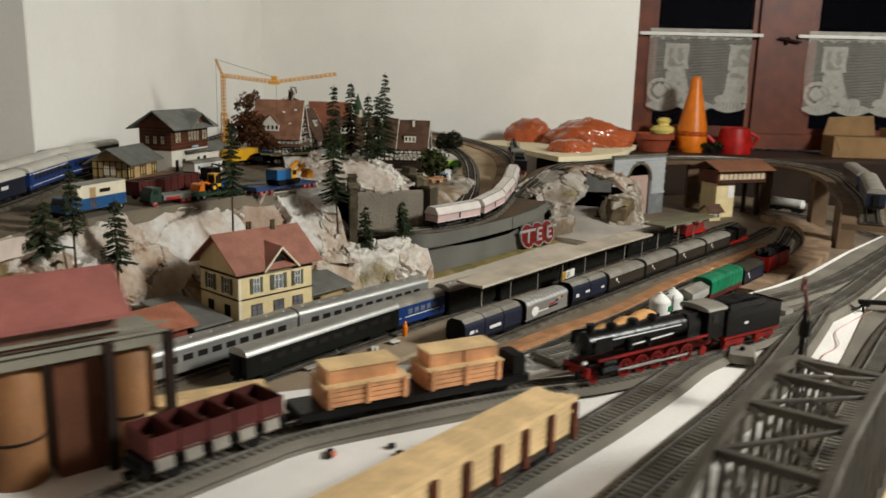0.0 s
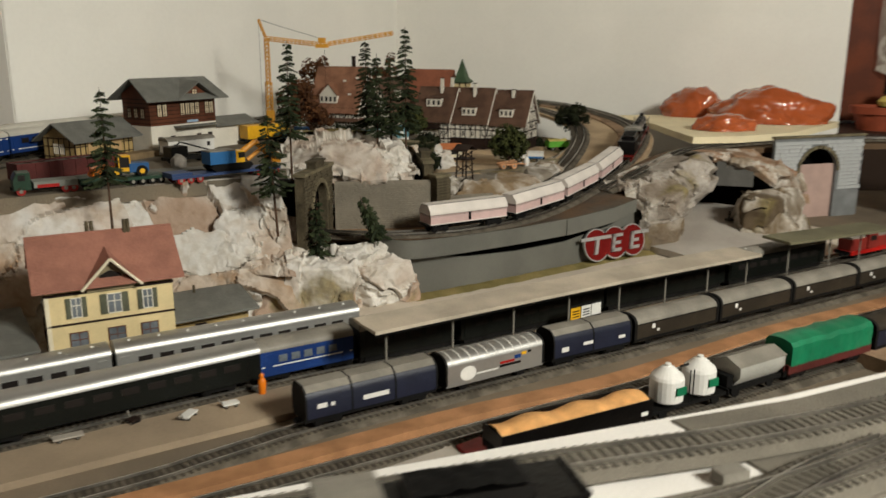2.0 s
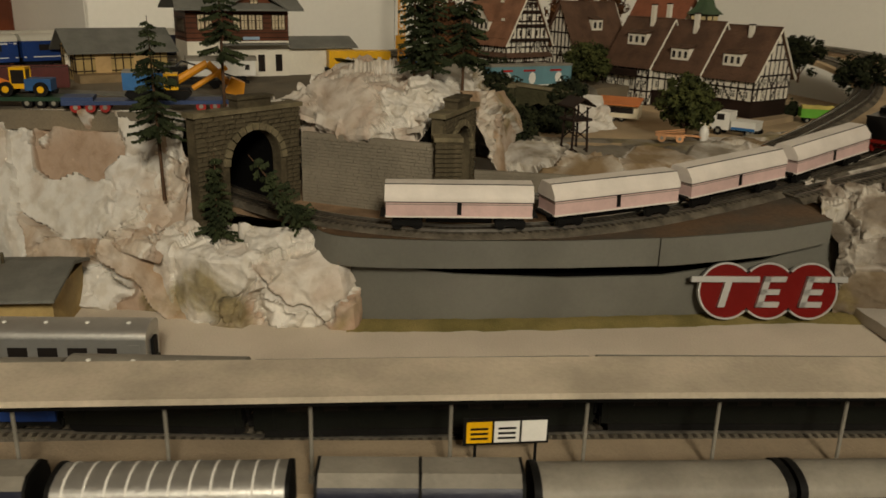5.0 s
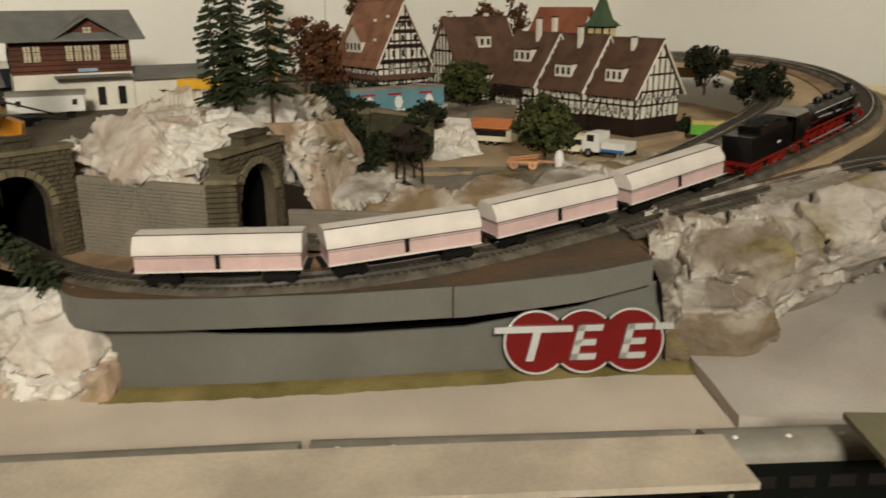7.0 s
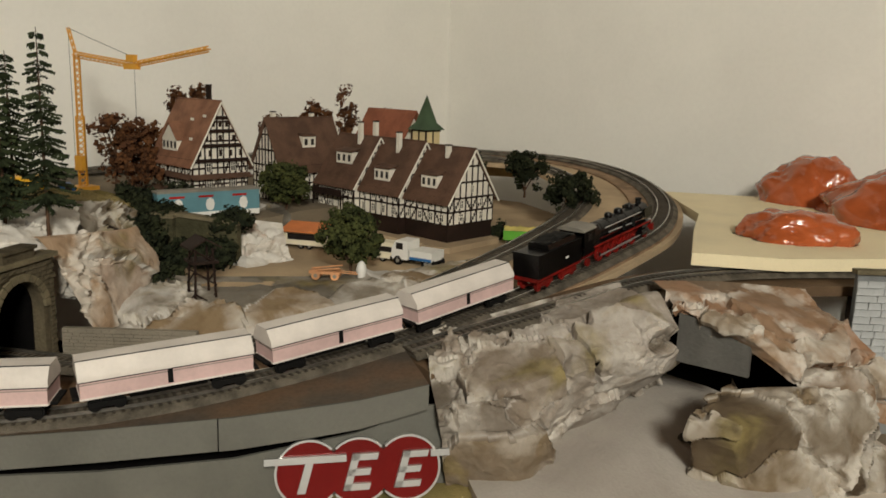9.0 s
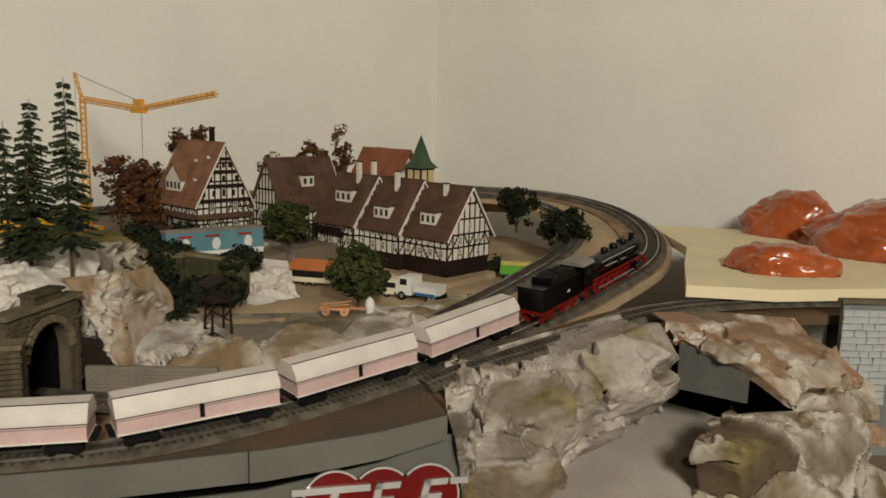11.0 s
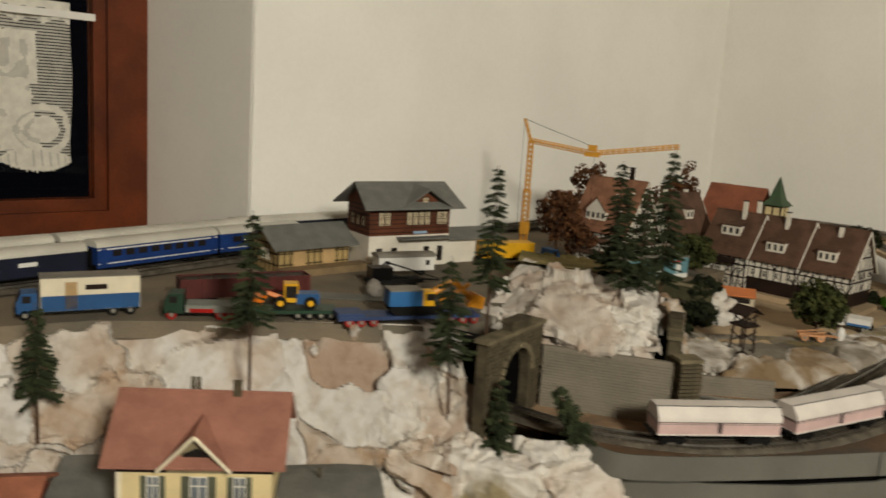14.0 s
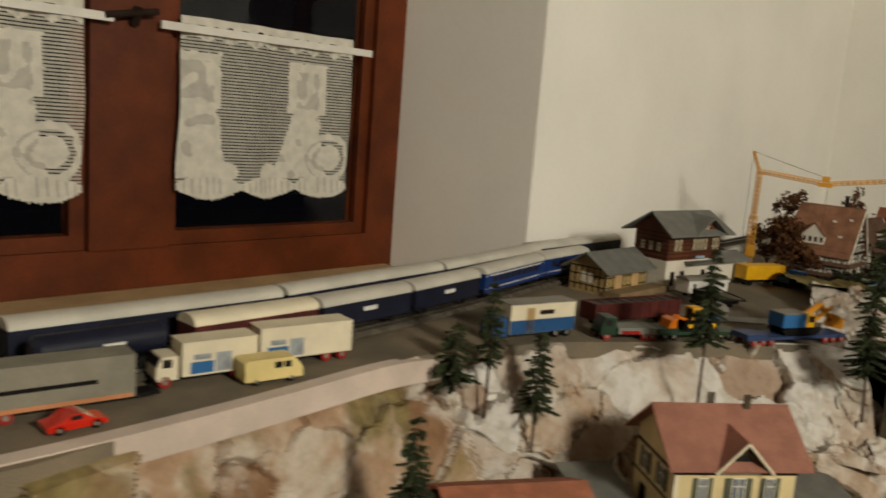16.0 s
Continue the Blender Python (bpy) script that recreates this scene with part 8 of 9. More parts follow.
for i, (x, y, z, tr, sp) in enumerate(((-1.614, 1.347, 1.065, 0.056, (0.024, 0.024, 0.026)), (-1.744, 1.447, G3, 0.110, (0.026, 0.030, 0.030)), (-1.70, 1.375, G3, 0.045, (0.030, 0.030, 0.030)), (-1.76, 1.585, G3, 0.085, (0.018, 0.022, 0.018)), (-1.817, 1.662, G3, 0.100, (0.022, 0.022, 0.022)), (-1.859, 1.727, 1.03, 0.075, (0.013, 0.013, 0.046)), (-1.827, 1.80, 1.03, 0.095, (0.020, 0.024, 0.024)), (-1.60, 1.375, 1.062, 0.010, (0.032, 0.030, 0.020)), (-1.66, 1.385, G3, 0.046, (0.022, 0.022, 0.030)))):
    tree("brown_tree", x, y, z, tr * 0.9, (1.25 * sp[0], 1.25 * sp[1], 1.45 * sp[2]), LEAFBROWN, 40 + i, "wispy brown autumn tree beside the town", 26, 0.0044, group="brown trees", limbs=12, per=30)

for i, (x, y, z, sp) in enumerate(BUSHES):
    tree("bush", x, y, z, 0.004, sp, LEAFDARK, 60 + i, "low dark green bush on the slope by the hill", 30, 0.0042, group="low bushes", limbs=5)

# mossy timber frames in the hollow
for i, (x, y, h) in enumerate(((-1.198, 1.474, 0.075), (-1.295, 1.375, 0.070))):
    t = thing("timber_tower", pose(x, y, 0.990, 0, 0, 20), "dark weathered wooden lookout tower", "tower", "wooden towers")
    for sx in (-1, 1):
        for sy in (-1, 1):
            part("leg", R(((sx * 0.012, sy * 0.012, 0), (sx * 0.009, sy * 0.009, h), 0.0016, 0.0013, 6)), TIMBER, t)
    for k in range(3):
        z = h * (k + 0.5) / 3.2
        for s in (-1, 1):
            part("brace", R(((-0.012, s * 0.0115, z), (0.012, s * 0.0115, z + h * 0.22), 0.0009), ((s * 0.0115, 0.012, z), (s * 0.0115, -0.012, z + h * 0.22), 0.0009)), TIMBER, t)
    part("deck", B((-0.014, 0.014, -0.014, 0.014, h - 0.016, h - 0.013)), TIMBER, t)
    part("roof", X([(-0.017, h), (0, h + 0.010), (0.017, h), (0.017, h + 0.0018), (0, h + 0.0118), (-0.017, h + 0.0018)], -0.016, 0.016), TIMBER, t)
# overgrown stone ruin in the hollow
MOSSY = mat("mossy_stone", rgb((66, 64, 46)), 0.9, col2=rgb((88, 84, 62)), scale=30, fine=260, var=0.3, bump=0.7, spec=0.15)
rn_ = thing("stone_ruin", pose(-1.405, 1.408, G2 - 0.01, 0, 0, 62), "overgrown olive stone ruin with a tower and an arch", "ruin")
part("tower", X([(0, 0), (0.034, 0), (0.034, 0.062), (0.031, 0.066), (0, 0.064)], -0.004, 0.028, "y"), MOSSY, rn_)
part("tower_cap", B((-0.002, 0.036, -0.006, 0.030, 0.064, 0.069)), STONEL, rn_)
# near-black plate on the wall paints the shade of a window opening
part("recess_shade", X([(0.011, 0.034), (0.021, 0.034), (0.021, 0.048), (0.016, 0.053), (0.011, 0.048)], -0.0052, -0.0036, "y"), SHADEBLACK, rn_)
part("long_wall", X([(0.034, 0), (0.052, 0), (0.052, 0.030), (0.058, 0.040), (0.068, 0.044), (0.078, 0.040), (0.084, 0.030), (0.084, 0), (0.118, 0), (0.118, 0.060), (0.034, 0.066)], 0.004, 0.016, "y"), MOSSY, rn_)
part("wall_cap", X([(0.034, 0.066), (0.120, 0.060), (0.120, 0.064), (0.034, 0.070)], 0.001, 0.018, "y"), STONEL, rn_)
rock("outcrop_rock", [Z([(-1.47, 1.51), (-1.44, 1.55), (-1.42, 1.575)], 1.05), Z([(-1.40, 1.49), (-1.375, 1.54), (-1.385, 1.575)], 1.038), Z([(-1.36, 1.488), (-1.325, 1.525), (-1.37, 1.585)], G2)], 40, 30, 0.008, ROCKW, "small white plaster outcrop beside the village", 8)
rock("outcrop_rock", [Z([(-1.60, 1.545), (-1.57, 1.58), (-1.54, 1.585)], 1.055), Z([(-1.56, 1.53), (-1.525, 1.575), (-1.51, 1.595)], 1.045), Z([(-1.54, 1.52), (-1.50, 1.575), (-1.49, 1.60)], G2)], 40, 30, 0.008, ROCKG, "small grey plaster outcrop beside the village", 9)
slab("upper_street", [(-1.50, 1.34), (-1.450, 1.39), (-1.445, 1.44), (-1.475, 1.55), (-1.545, 1.61), (-1.60, 1.69), (-1.72, 1.74), (-1.95, 1.74), (-2.05, 1.60), (-1.92, 1.36), (-1.75, 1.30)], G2 - 0.01, G3, ROADGREY, "grey raised street before the tall town house")


# ---- road vehicles; local x forward, z = 0 the road ----
def wheels(t, xs, w, r=0.0055, m=BLACKM):
    for x in xs:
        for s in (-1, 1):
            wh = part("wheel", R(((x, s * (w - 0.004), r), (x, s * w, r), r, r, 14)), m, t)
            part("hub", R(((x, s * w, r), (x, s * (w + 0.0004), r), r * 0.45, r * 0.45, 10)), GREYROOF, wh)


def truck(name, m, label, cab, boxm, boxl, boxh, cabl=0.020, gap=0.003, wheelm=BLACKM, extra=(), boxw=0.0145, group="", roofm=None):
    t = thing(name, m, label, "truck", group)
    part("chassis", B((-boxl, cabl + gap, -0.009, 0.009, 0.0055, 0.0085)), BLACKM, t)
    if cab is not None:
        c = part("cab", X([(gap, 0.007), (gap, 0.029), (gap + cabl * 0.75, 0.029), (gap + cabl, 0.019), (gap + cabl, 0.007)], -0.0135, 0.0135, "y"), cab, t)
        part("windscreen", X([(gap + cabl * 0.80, 0.0275), (gap + cabl * 0.985, 0.0200), (gap + cabl * 1.01, 0.0203), (gap + cabl * 0.83, 0.0280)], -0.0115, 0.0115, "y"), WINDARK, c)
        part("side_window", B((gap + cabl * 0.30, gap + cabl * 0.72, -0.0138, 0.0138, 0.019, 0.0265)), WINDARK, c)
        part("bumper", B((gap + cabl - 0.001, gap + cabl + 0.0015, -0.0135, 0.0135, 0.006, 0.009)), BLACKM, c)
    b = part("box_body", B((-boxl, 0, -boxw, boxw, 0.0086, 0.0086 + boxh)), boxm, t)
    part("box_roof", B((-boxl - 0.0004, 0.0004, -boxw - 0.0004, boxw + 0.0004, 0.0086 + boxh, 0.0096 + boxh)), roofm or boxm, b)
    for x0, x1, z0, z1, mm in extra:
        part("panel", B((x0, x1, -boxw - 0.0003, boxw + 0.0003, z0, z1)), mm, b)
    wheels(t, ([gap + cabl * 0.6] if cab is not None else []) + [-boxl * 0.72, -boxl * 0.90], 0.0135, 0.0055, wheelm)
    return t


AW = 121.0  # heading along the window wall
REDW = mat("red_wheel", rgb((150, 34, 28)), 0.5, var=0.15)
GREYBOX = mat("grey_curtain_box", rgb((134, 130, 116)), 0.6, var=0.1)
PANELGREY = mat("pale_blue_grey_panel", rgb((150, 156, 160)), 0.5, var=0.2, scale=90)
SKY = mat("sky_blue_panel", rgb((44, 104, 160)), 0.5, var=0.08)
truck("box_trailer", pose(-0.956, 0.200, G1, 0, 0, 113), "grey box trailer with a salmon lower edge and red wheels", None, GREYBOX, 0.135, 0.036, wheelm=REDW, extra=[(-0.133, -0.002, 0.0088, 0.0125, mat("salmon_edge", rgb((196, 132, 92)), 0.6, var=0.1)), (-0.105, -0.030, 0.024, 0.0275, BLACKM)])
truck("delivery_truck", pose(-1.003, 0.235, G1, 0, 0, -67), "cream box truck with a blue panel and red wheels", CREAM, CREAM, 0.073, 0.031, wheelm=REDW, extra=[(-0.030, -0.008, 0.0105, 0.0215, SKY), (-0.047, -0.032, 0.0105, 0.0285, PANELGREY), (-0.027, -0.011, 0.0235, 0.0285, PANELGREY)])
truck("box_trailer", pose(-1.049, 0.306, G1, 0, 0, -68), "cream box trailer with a blue panel and red wheels", None, CREAM, 0.103, 0.032, wheelm=REDW, extra=[(-0.030, -0.008, 0.0105, 0.0215, SKY), (-0.047, -0.032, 0.0105, 0.0285, PANELGREY), (-0.027, -0.011, 0.0235, 0.0285, PANELGREY)])
van = thing("delivery_van", pose(-1.006, 0.319, G1, 0, 0, 112), "small cream delivery van", "van")
part("body", X([(-0.029, 0.004), (-0.030, 0.022), (-0.027, 0.0245), (0.020, 0.0245), (0.0275, 0.016), (0.0295, 0.013), (0.0295, 0.004)], -0.0115, 0.0115, "y"), mat("pale_yellow_van", rgb((226, 206, 142)), 0.45, var=0.06), van)
part("window", B((0.000, 0.008, -0.0118, 0.0118, 0.015, 0.021), (0.010, 0.017, -0.0118, 0.0118, 0.015, 0.021)), WINDARK, van)
wheels(van, (-0.018, 0.018), 0.0112, 0.0042)
car = thing("sports_car", pose(-0.897, 0.165, G1, 0, 0, AW), "small shiny red sports car", "car")
part("body", X([(-0.022, 0.003), (-0.023, 0.008), (-0.014, 0.0095), (-0.006, 0.0145), (0.004, 0.0145), (0.012, 0.0092), (0.0225, 0.0072), (0.0235, 0.003)], -0.0098, 0.0098, "y"), mat("red_car_paint", rgb((206, 42, 26)), 0.2, var=0.05, bump=0, coat=0.5), car)
part("windscreen", X([(0.0045, 0.0142), (0.0115, 0.0096), (0.0121, 0.0099), (0.0052, 0.0146)], -0.0088, 0.0088, "y"), WINDOWP, car)
part("side_window", B((-0.0055, 0.0035, -0.0100, 0.0100, 0.0102, 0.0135)), WINDARK, car)
wheels(car, (-0.0135, 0.0145), 0.0098, 0.0038)
BT = mat("blue_truck_paint", rgb((38, 82, 130)), 0.45, var=0.08)
truck("box_truck", pose(-1.148, 0.601, G1, 0, 0, -73), "blue and cream box truck with a grey roof", BT, CREAM, 0.100, 0.036, extra=[(-0.0995, -0.0005, 0.0088, 0.0255, BT), (-0.036, -0.024, 0.010, 0.040, SHEDDOOR), (-0.066, -0.044, 0.031, 0.0365, TIMBER)], roofm=GREYROOF)
rw = thing("gondola_wagon", pose(-1.225, 0.812, G1 + 0.002, 0, 0, 106), "dark red open gondola wagon on the plateau", "railway wagon")
part("body", B((-0.078, 0.078, -0.0155, -0.0145, 0.010, 0.032), (-0.078, 0.078, 0.0145, 0.0155, 0.010, 0.032), (-0.078, -0.077, -0.0145, 0.0145, 0.010, 0.032), (0.077, 0.078, -0.0145, 0.0145, 0.010, 0.032), (-0.077, 0.077, -0.0145, 0.0145, 0.009, 0.012)), MAROON, rw)
part("rib", B(*[(-0.072 + 0.018 * i, -0.070 + 0.018 * i, -0.0165, 0.0165, 0.010, 0.031) for i in range(9)]), MAROON, rw)
part("load", B((-0.076, 0.076, -0.0143, 0.0143, 0.012, 0.030)), BROWN, rw, "dark brown load")
bogie(rw, -0.05, 0.010)
bogie(rw, 0.05, 0.010)
DG = mat("dark_green_truck", rgb((36, 62, 46)), 0.45, var=0.1)
truck("tractor_truck", pose(-1.155, 0.752, G1, 0, 0, -91), "dark green tractor truck with red wheels and a grey flat bed", DG, mat("grey_flat_bed", rgb((130, 134, 126)), 0.6, var=0.1), 0.052, 0.007, wheelm=REDW, extra=[(-0.030, -0.004, 0.0088, 0.0130, RED)])


def low_loader(name, m, ln, col, label, n, wheelm):
    t = thing(name, m, label, "trailer")
    part("bed", B((-ln / 2, ln / 2, -0.0145, 0.0145, 0.0085, 0.0115), (-ln / 2, -ln / 2 + 0.030, -0.0145, 0.0145, 0.0115, 0.0155)), col, t)
    part("side_rail", B((-ln / 2, ln / 2, -0.0155, -0.0145, 0.0075, 0.0115), (-ln / 2, ln / 2, 0.0145, 0.0155, 0.0075, 0.0115)), col, t)
    wheels(t, n, 0.0150, 0.0052, wheelm)
    return t


low_loader("low_loader", pose(-1.158, 0.862, G1, 0, 0, 92), 0.112, DG, "dark green low loader trailer", (-0.045, -0.032, 0.012, 0.025, 0.038, 0.050), BLACKM)
wl = thing("wheel_loader", pose(-1.158, 0.868, G1 + 0.0115, 0, 0, 92), "yellow wheel loader with a blue engine on the trailer", "loader")
part("engine", B((0.004, 0.030, -0.010, 0.010, 0.006, 0.018)), BT, wl)
lc = part("cab", B((-0.010, 0.006, -0.009, 0.009, 0.008, 0.013)), YELLOW, wl)
part("cab_roof", B((-0.010, 0.006, -0.009, 0.009, 0.027, 0.0295)), YELLOW, lc)
for x in (-0.010, 0.0045):
    for y in (-0.009, 0.0075):
        part("cab_post", B((x, x + 0.0015, y, y + 0.0015, 0.013, 0.027)), YELLOW, lc)
part("cab_glass", B((-0.0092, 0.0052, -0.0082, 0.0082, 0.013, 0.027)), WINDARK, wl)
part("arm", R(((-0.008, 0.004, 0.010), (-0.028, 0.004, 0.017), 0.002), ((-0.028, 0.004, 0.017), (-0.034, 0.004, 0.008), 0.002), ((-0.008, -0.004, 0.010), (-0.028, -0.004, 0.017), 0.002), ((-0.028, -0.004, 0.017), (-0.034, -0.004, 0.008), 0.002)), ORANGE, wl)
part("shovel", X([(-0.034, 0.004), (-0.046, 0.004), (-0.042, 0.014), (-0.034, 0.016)], -0.012, 0.012, "y"), ORANGE, wl)
for x in (-0.014, 0.020):
    for s in (-1, 1):
        w = part("wheel", R(((x, s * 0.007, 0.0075), (x, s * 0.0125, 0.0075), 0.0075, 0.0075, 18)), BLACKM, wl)
        part("hub", R(((x, s * 0.0125, 0.0075), (x, s * 0.0130, 0.0075), 0.0035, 0.0035, 12)), YELLOW, w)
LB = mat("steel_blue_trailer", rgb((48, 66, 104)), 0.5, var=0.1)
low_loader("low_loader", pose(-1.140, 1.000, G1, 0, 0, 98), 0.170, LB, "blue low loader trailer with red wheels", (-0.072, -0.058, -0.044, 0.050, 0.064, 0.078), REDW)
ex = thing("excavator", pose(-1.142, 1.008, G1 + 0.0115, 0, 0, 98), "blue and yellow crawler excavator with an orange arm", "excavator")
for s in (-1, 1):
    part("crawler", X([(-0.030, 0.003), (-0.033, 0.006), (-0.030, 0.010), (0.030, 0.010), (0.033, 0.006), (0.030, 0.003), (0.026, 0.0), (-0.026, 0.0)], s * 0.0105 - 0.0035, s * 0.0105 + 0.0035, "y"), BLACKM, ex)
part("house", B((-0.034, 0.006, -0.013, 0.013, 0.0105, 0.028)), SKY, ex, "blue engine house")
part("roof", B((-0.034, 0.006, -0.0135, 0.0135, 0.028, 0.0295)), GREYROOF, ex)
part("cab", B((0.006, 0.020, -0.013, 0.006, 0.0105, 0.027)), YELLOW, ex)
part("cab_window", B((0.010, 0.0203, -0.0133, 0.004, 0.017, 0.025)), WINDARK, ex)
AMBER = mat("amber_plastic", rgb((214, 142, 36)), 0.4, var=0.1)
part("boom", R(((0.012, 0.008, 0.014), (0.050, 0.008, 0.036), 0.0048, 0.0040), ((0.050, 0.008, 0.036), (0.076, 0.008, 0.010), 0.0040, 0.0032)), AMBER, ex, "amber folding boom")
part("stick", R(((0.034, 0.006, 0.010), (0.070, 0.006, 0.032), 0.0030, 0.0026)), AMBER, ex)
part("bucket", X([(0.066, 0.006), (0.086, 0.002), (0.088, 0.016), (0.074, 0.022)], -0.002, 0.014, "y"), AMBER, ex)

yw = thing("yellow_wagon", pose(-1.512, 1.222, G1, 0, 0, 99), "bright yellow container wagon", "railway wagon")
part("container", B((-0.046, 0.046, -0.0145, 0.0145, 0.012, 0.037)), YELLOW, yw)
part("chassis", B((-0.050, 0.050, -0.010, 0.010, 0.007, 0.0115)), BLACKM, yw)
for x in (-0.030, 0.030):
    part("wheelset", wheel_pair(x), BLACKM, yw)
truck("flatbed_truck", pose(-1.50, 1.285, G1, 0, 0, 105), "blue flatbed truck with a chrome windscreen", BT, BT, 0.030, 0.010, wheelm=BLACKM)
wv = thing("white_van_wagon", pose(-1.405, 1.035, G1, 0, 0, 104), "white covered wagon before the chalet station", "railway wagon")
part("body", B((-0.044, 0.044, -0.014, 0.014, 0.009, 0.029)), WHITE, wv)
part("roof", X([(-0.0150, 0.0290)] + arch(0.0150, 0.0292, 0.035)[::-1] + [(0.0150, 0.0290)], -0.046, 0.046), GREYROOF, wv)
for x in (0.030, -0.034):
    part("window", B((x, x + 0.006, -0.0143, 0.0143, 0.017, 0.024)), WINDARK, wv)
for x in (-0.026, 0.026):
    part("wheelset", wheel_pair(x), BLACKM, wv)
cw = thing("crane_wagon", pose(-1.33, 1.010, G1, 0, 0, 104), "black crane wagon with a slanting lattice jib", "railway wagon")
part("chassis", B((-0.040, 0.040, -0.013, 0.013, 0.006, 0.011)), BLACKM, cw)
part("house", B((-0.036, -0.006, -0.012, 0.012, 0.011, 0.028)), BLACK, cw)
part("jib", R(((-0.006, 0.005, 0.014), (0.070, 0.001, 0.006), 0.0012), ((-0.006, -0.005, 0.014), (0.070, -0.001, 0.006), 0.0012), ((-0.012, 0.004, 0.034), (0.070, 0.0, 0.008), 0.0009), ((-0.012, -0.004, 0.034), (0.070, 0.0, 0.008), 0.0009), ((-0.02, 0, 0.028), (-0.012, 0, 0.034), 0.0012)), BLACK, cw)
for x in (-0.026, 0.026):
    part("wheelset", wheel_pair(x), BLACKM, cw)
gl = bmesh.new()
bmesh.ops.create_icosphere(gl, subdivisions=3, radius=1)
for v in gl.verts:
    v.co = Vector((v.co.x * 0.019, v.co.y * 0.011, max(v.co.z, -0.75) * 0.013)) * (1 + 0.18 * noise.noise(v.co * 2.2))
solo("grey_boulder", gl, mat("grey_load", rgb((140, 134, 126)), 0.8, var=0.15), "rounded grey load lump on the plateau", "boulder", m=pose(-1.265, 0.975, G1 + 0.0098))
lt = thing("loading_track", Matrix.Identity(4), "grey loading strip behind the low loaders", "track", kind="structure")
part("strip", X([(-1.30, 0.78), (-1.27, 0.78), (-1.22, 1.05), (-1.25, 1.06)], G1 + 0.0005, G1 + 0.0022, "z"), GREYPAINT, lt)

# village vehicles
truck("village_truck", pose(-1.325, 1.737, G2, 0, 0, 226) @ Matrix.Scale(1.1, 4), "white and turquoise pick-up truck in the square", WHITE, WHITE, 0.030, 0.010, cabl=0.022, extra=[(-0.0295, -0.0005, 0.0088, 0.0120, SKY)])
for i, (x, y) in enumerate(((-1.435, 1.922), (-1.400, 1.952))):
    t = thing("farm_trailer", pose(x, y, G2, 0, 0, 70 + 15 * i) @ Matrix.Scale(1.12, 4), "lime green farm trailer heaped with straw", "trailer", "farm trailers")
    part("box", B((-0.022, 0.022, -0.012, 0.012, 0.008, 0.020)), LIME, t)
    ld = bmesh.new()
    bmesh.ops.create_grid(ld, x_segments=10, y_segments=6, size=0.5)
    for v in ld.verts:
        v.co = Vector((v.co.x * 0.042, v.co.y * 0.022, 0.0202 + 0.006 * (0.25 - v.co.y ** 2) * 4 * (0.7 + 0.5 * noise.noise(v.co * 9))))
    part("straw", ld, mat("straw_load", rgb((206, 190, 110)), 0.9, var=0.2, fine=600), t, "yellow straw")
    wheels(t, (-0.013, 0.013), 0.0115, 0.0045)
cv = thing("market_stall", pose(-1.448, 1.612, G2, 0, 0, 60) @ Matrix.Scale(1.2, 4), "white market trailer with an orange awning", "stall")
part("body", B((-0.026, 0.026, -0.012, 0.012, 0.005, 0.020)), CREAM, cv)
part("awning", X([(-0.018, 0.0205), (0.013, 0.027), (0.013, 0.0285), (-0.018, 0.022)], -0.027, 0.027), mat("orange_awning", rgb((206, 122, 70)), 0.6, var=0.1), cv)
part("counter_window", B((-0.020, 0.020, -0.0123, -0.0118, 0.011, 0.018)), WINDARK, cv)
wheels(cv, (-0.004, 0.006), 0.0105, 0.0035)
cv = thing("caravan", pose(-1.355, 1.705, G2, 0, 0, 50), "small cream caravan with a teal roof edge", "caravan")
part("body", X([(-0.026, 0.005), (-0.027, 0.020), (-0.022, 0.026), (0.022, 0.026), (0.027, 0.019), (0.026, 0.005)], -0.011, 0.011, "y"), CREAM, cv)
part("window", B((-0.015, 0.015, -0.0113, 0.0113, 0.014, 0.021)), WINDARK, cv)
wheels(cv, (0.0,), 0.0105, 0.004)
ct = thing("hay_cart", pose(-1.238, 1.618, G2 + 0.006, 0, 0, 70), "small brown wooden cart on the village square", "cart")
part("bed", B((-0.026, 0.010, -0.008, 0.008, 0.007, 0.010)), WOOD, ct)
for q in (-1, 1):
    part("side_rail", R(((-0.026, q * 0.008, 0.010), (0.010, q * 0.008, 0.015), 0.0009)), WOOD, ct)
    part("shaft", R(((0.010, q * 0.004, 0.009), (0.030, q * 0.004, 0.008), 0.0007)), WOOD, ct)
wheels(ct, (-0.018, 0.004), 0.0085, 0.005, WOOD)
fgw = thing("toy_figure", pose(-1.229, 1.650, G2 + 0.006), "small plain white figure shape before the cart", "figurine")
part("body", L([(0.004, 0), (0.005, 0.006), (0.0062, 0.012), (0.005, 0.018), (0.003, 0.021), (0.001, 0.0225)], 12), WHITE, fgw)
dw = thing("display_wagon", pose(-1.487, 1.478, G3, 0, 0, 111) @ Matrix.Diagonal((0.80, 0.9, 1.16, 1)), "turquoise and white long wagon with red stripe", "wagon")
part("body", B((-0.090, 0.090, -0.012, 0.012, 0.010, 0.034)), mat("turquoise_paint", rgb((96, 138, 148)), 0.5, var=0.08), dw)
part("skirt", B((-0.090, 0.090, -0.0123, 0.0123, 0.004, 0.0105)), WHITE, dw)
part("roof", B((-0.091, 0.091, -0.013, 0.013, 0.034, 0.0365)), GREYROOF, dw)
part("red_stripe", B(*[(x, x + 0.026, -0.0124, 0.0124, 0.0275, 0.0300) for x in (-0.07, -0.02, 0.04)]), RED, dw)
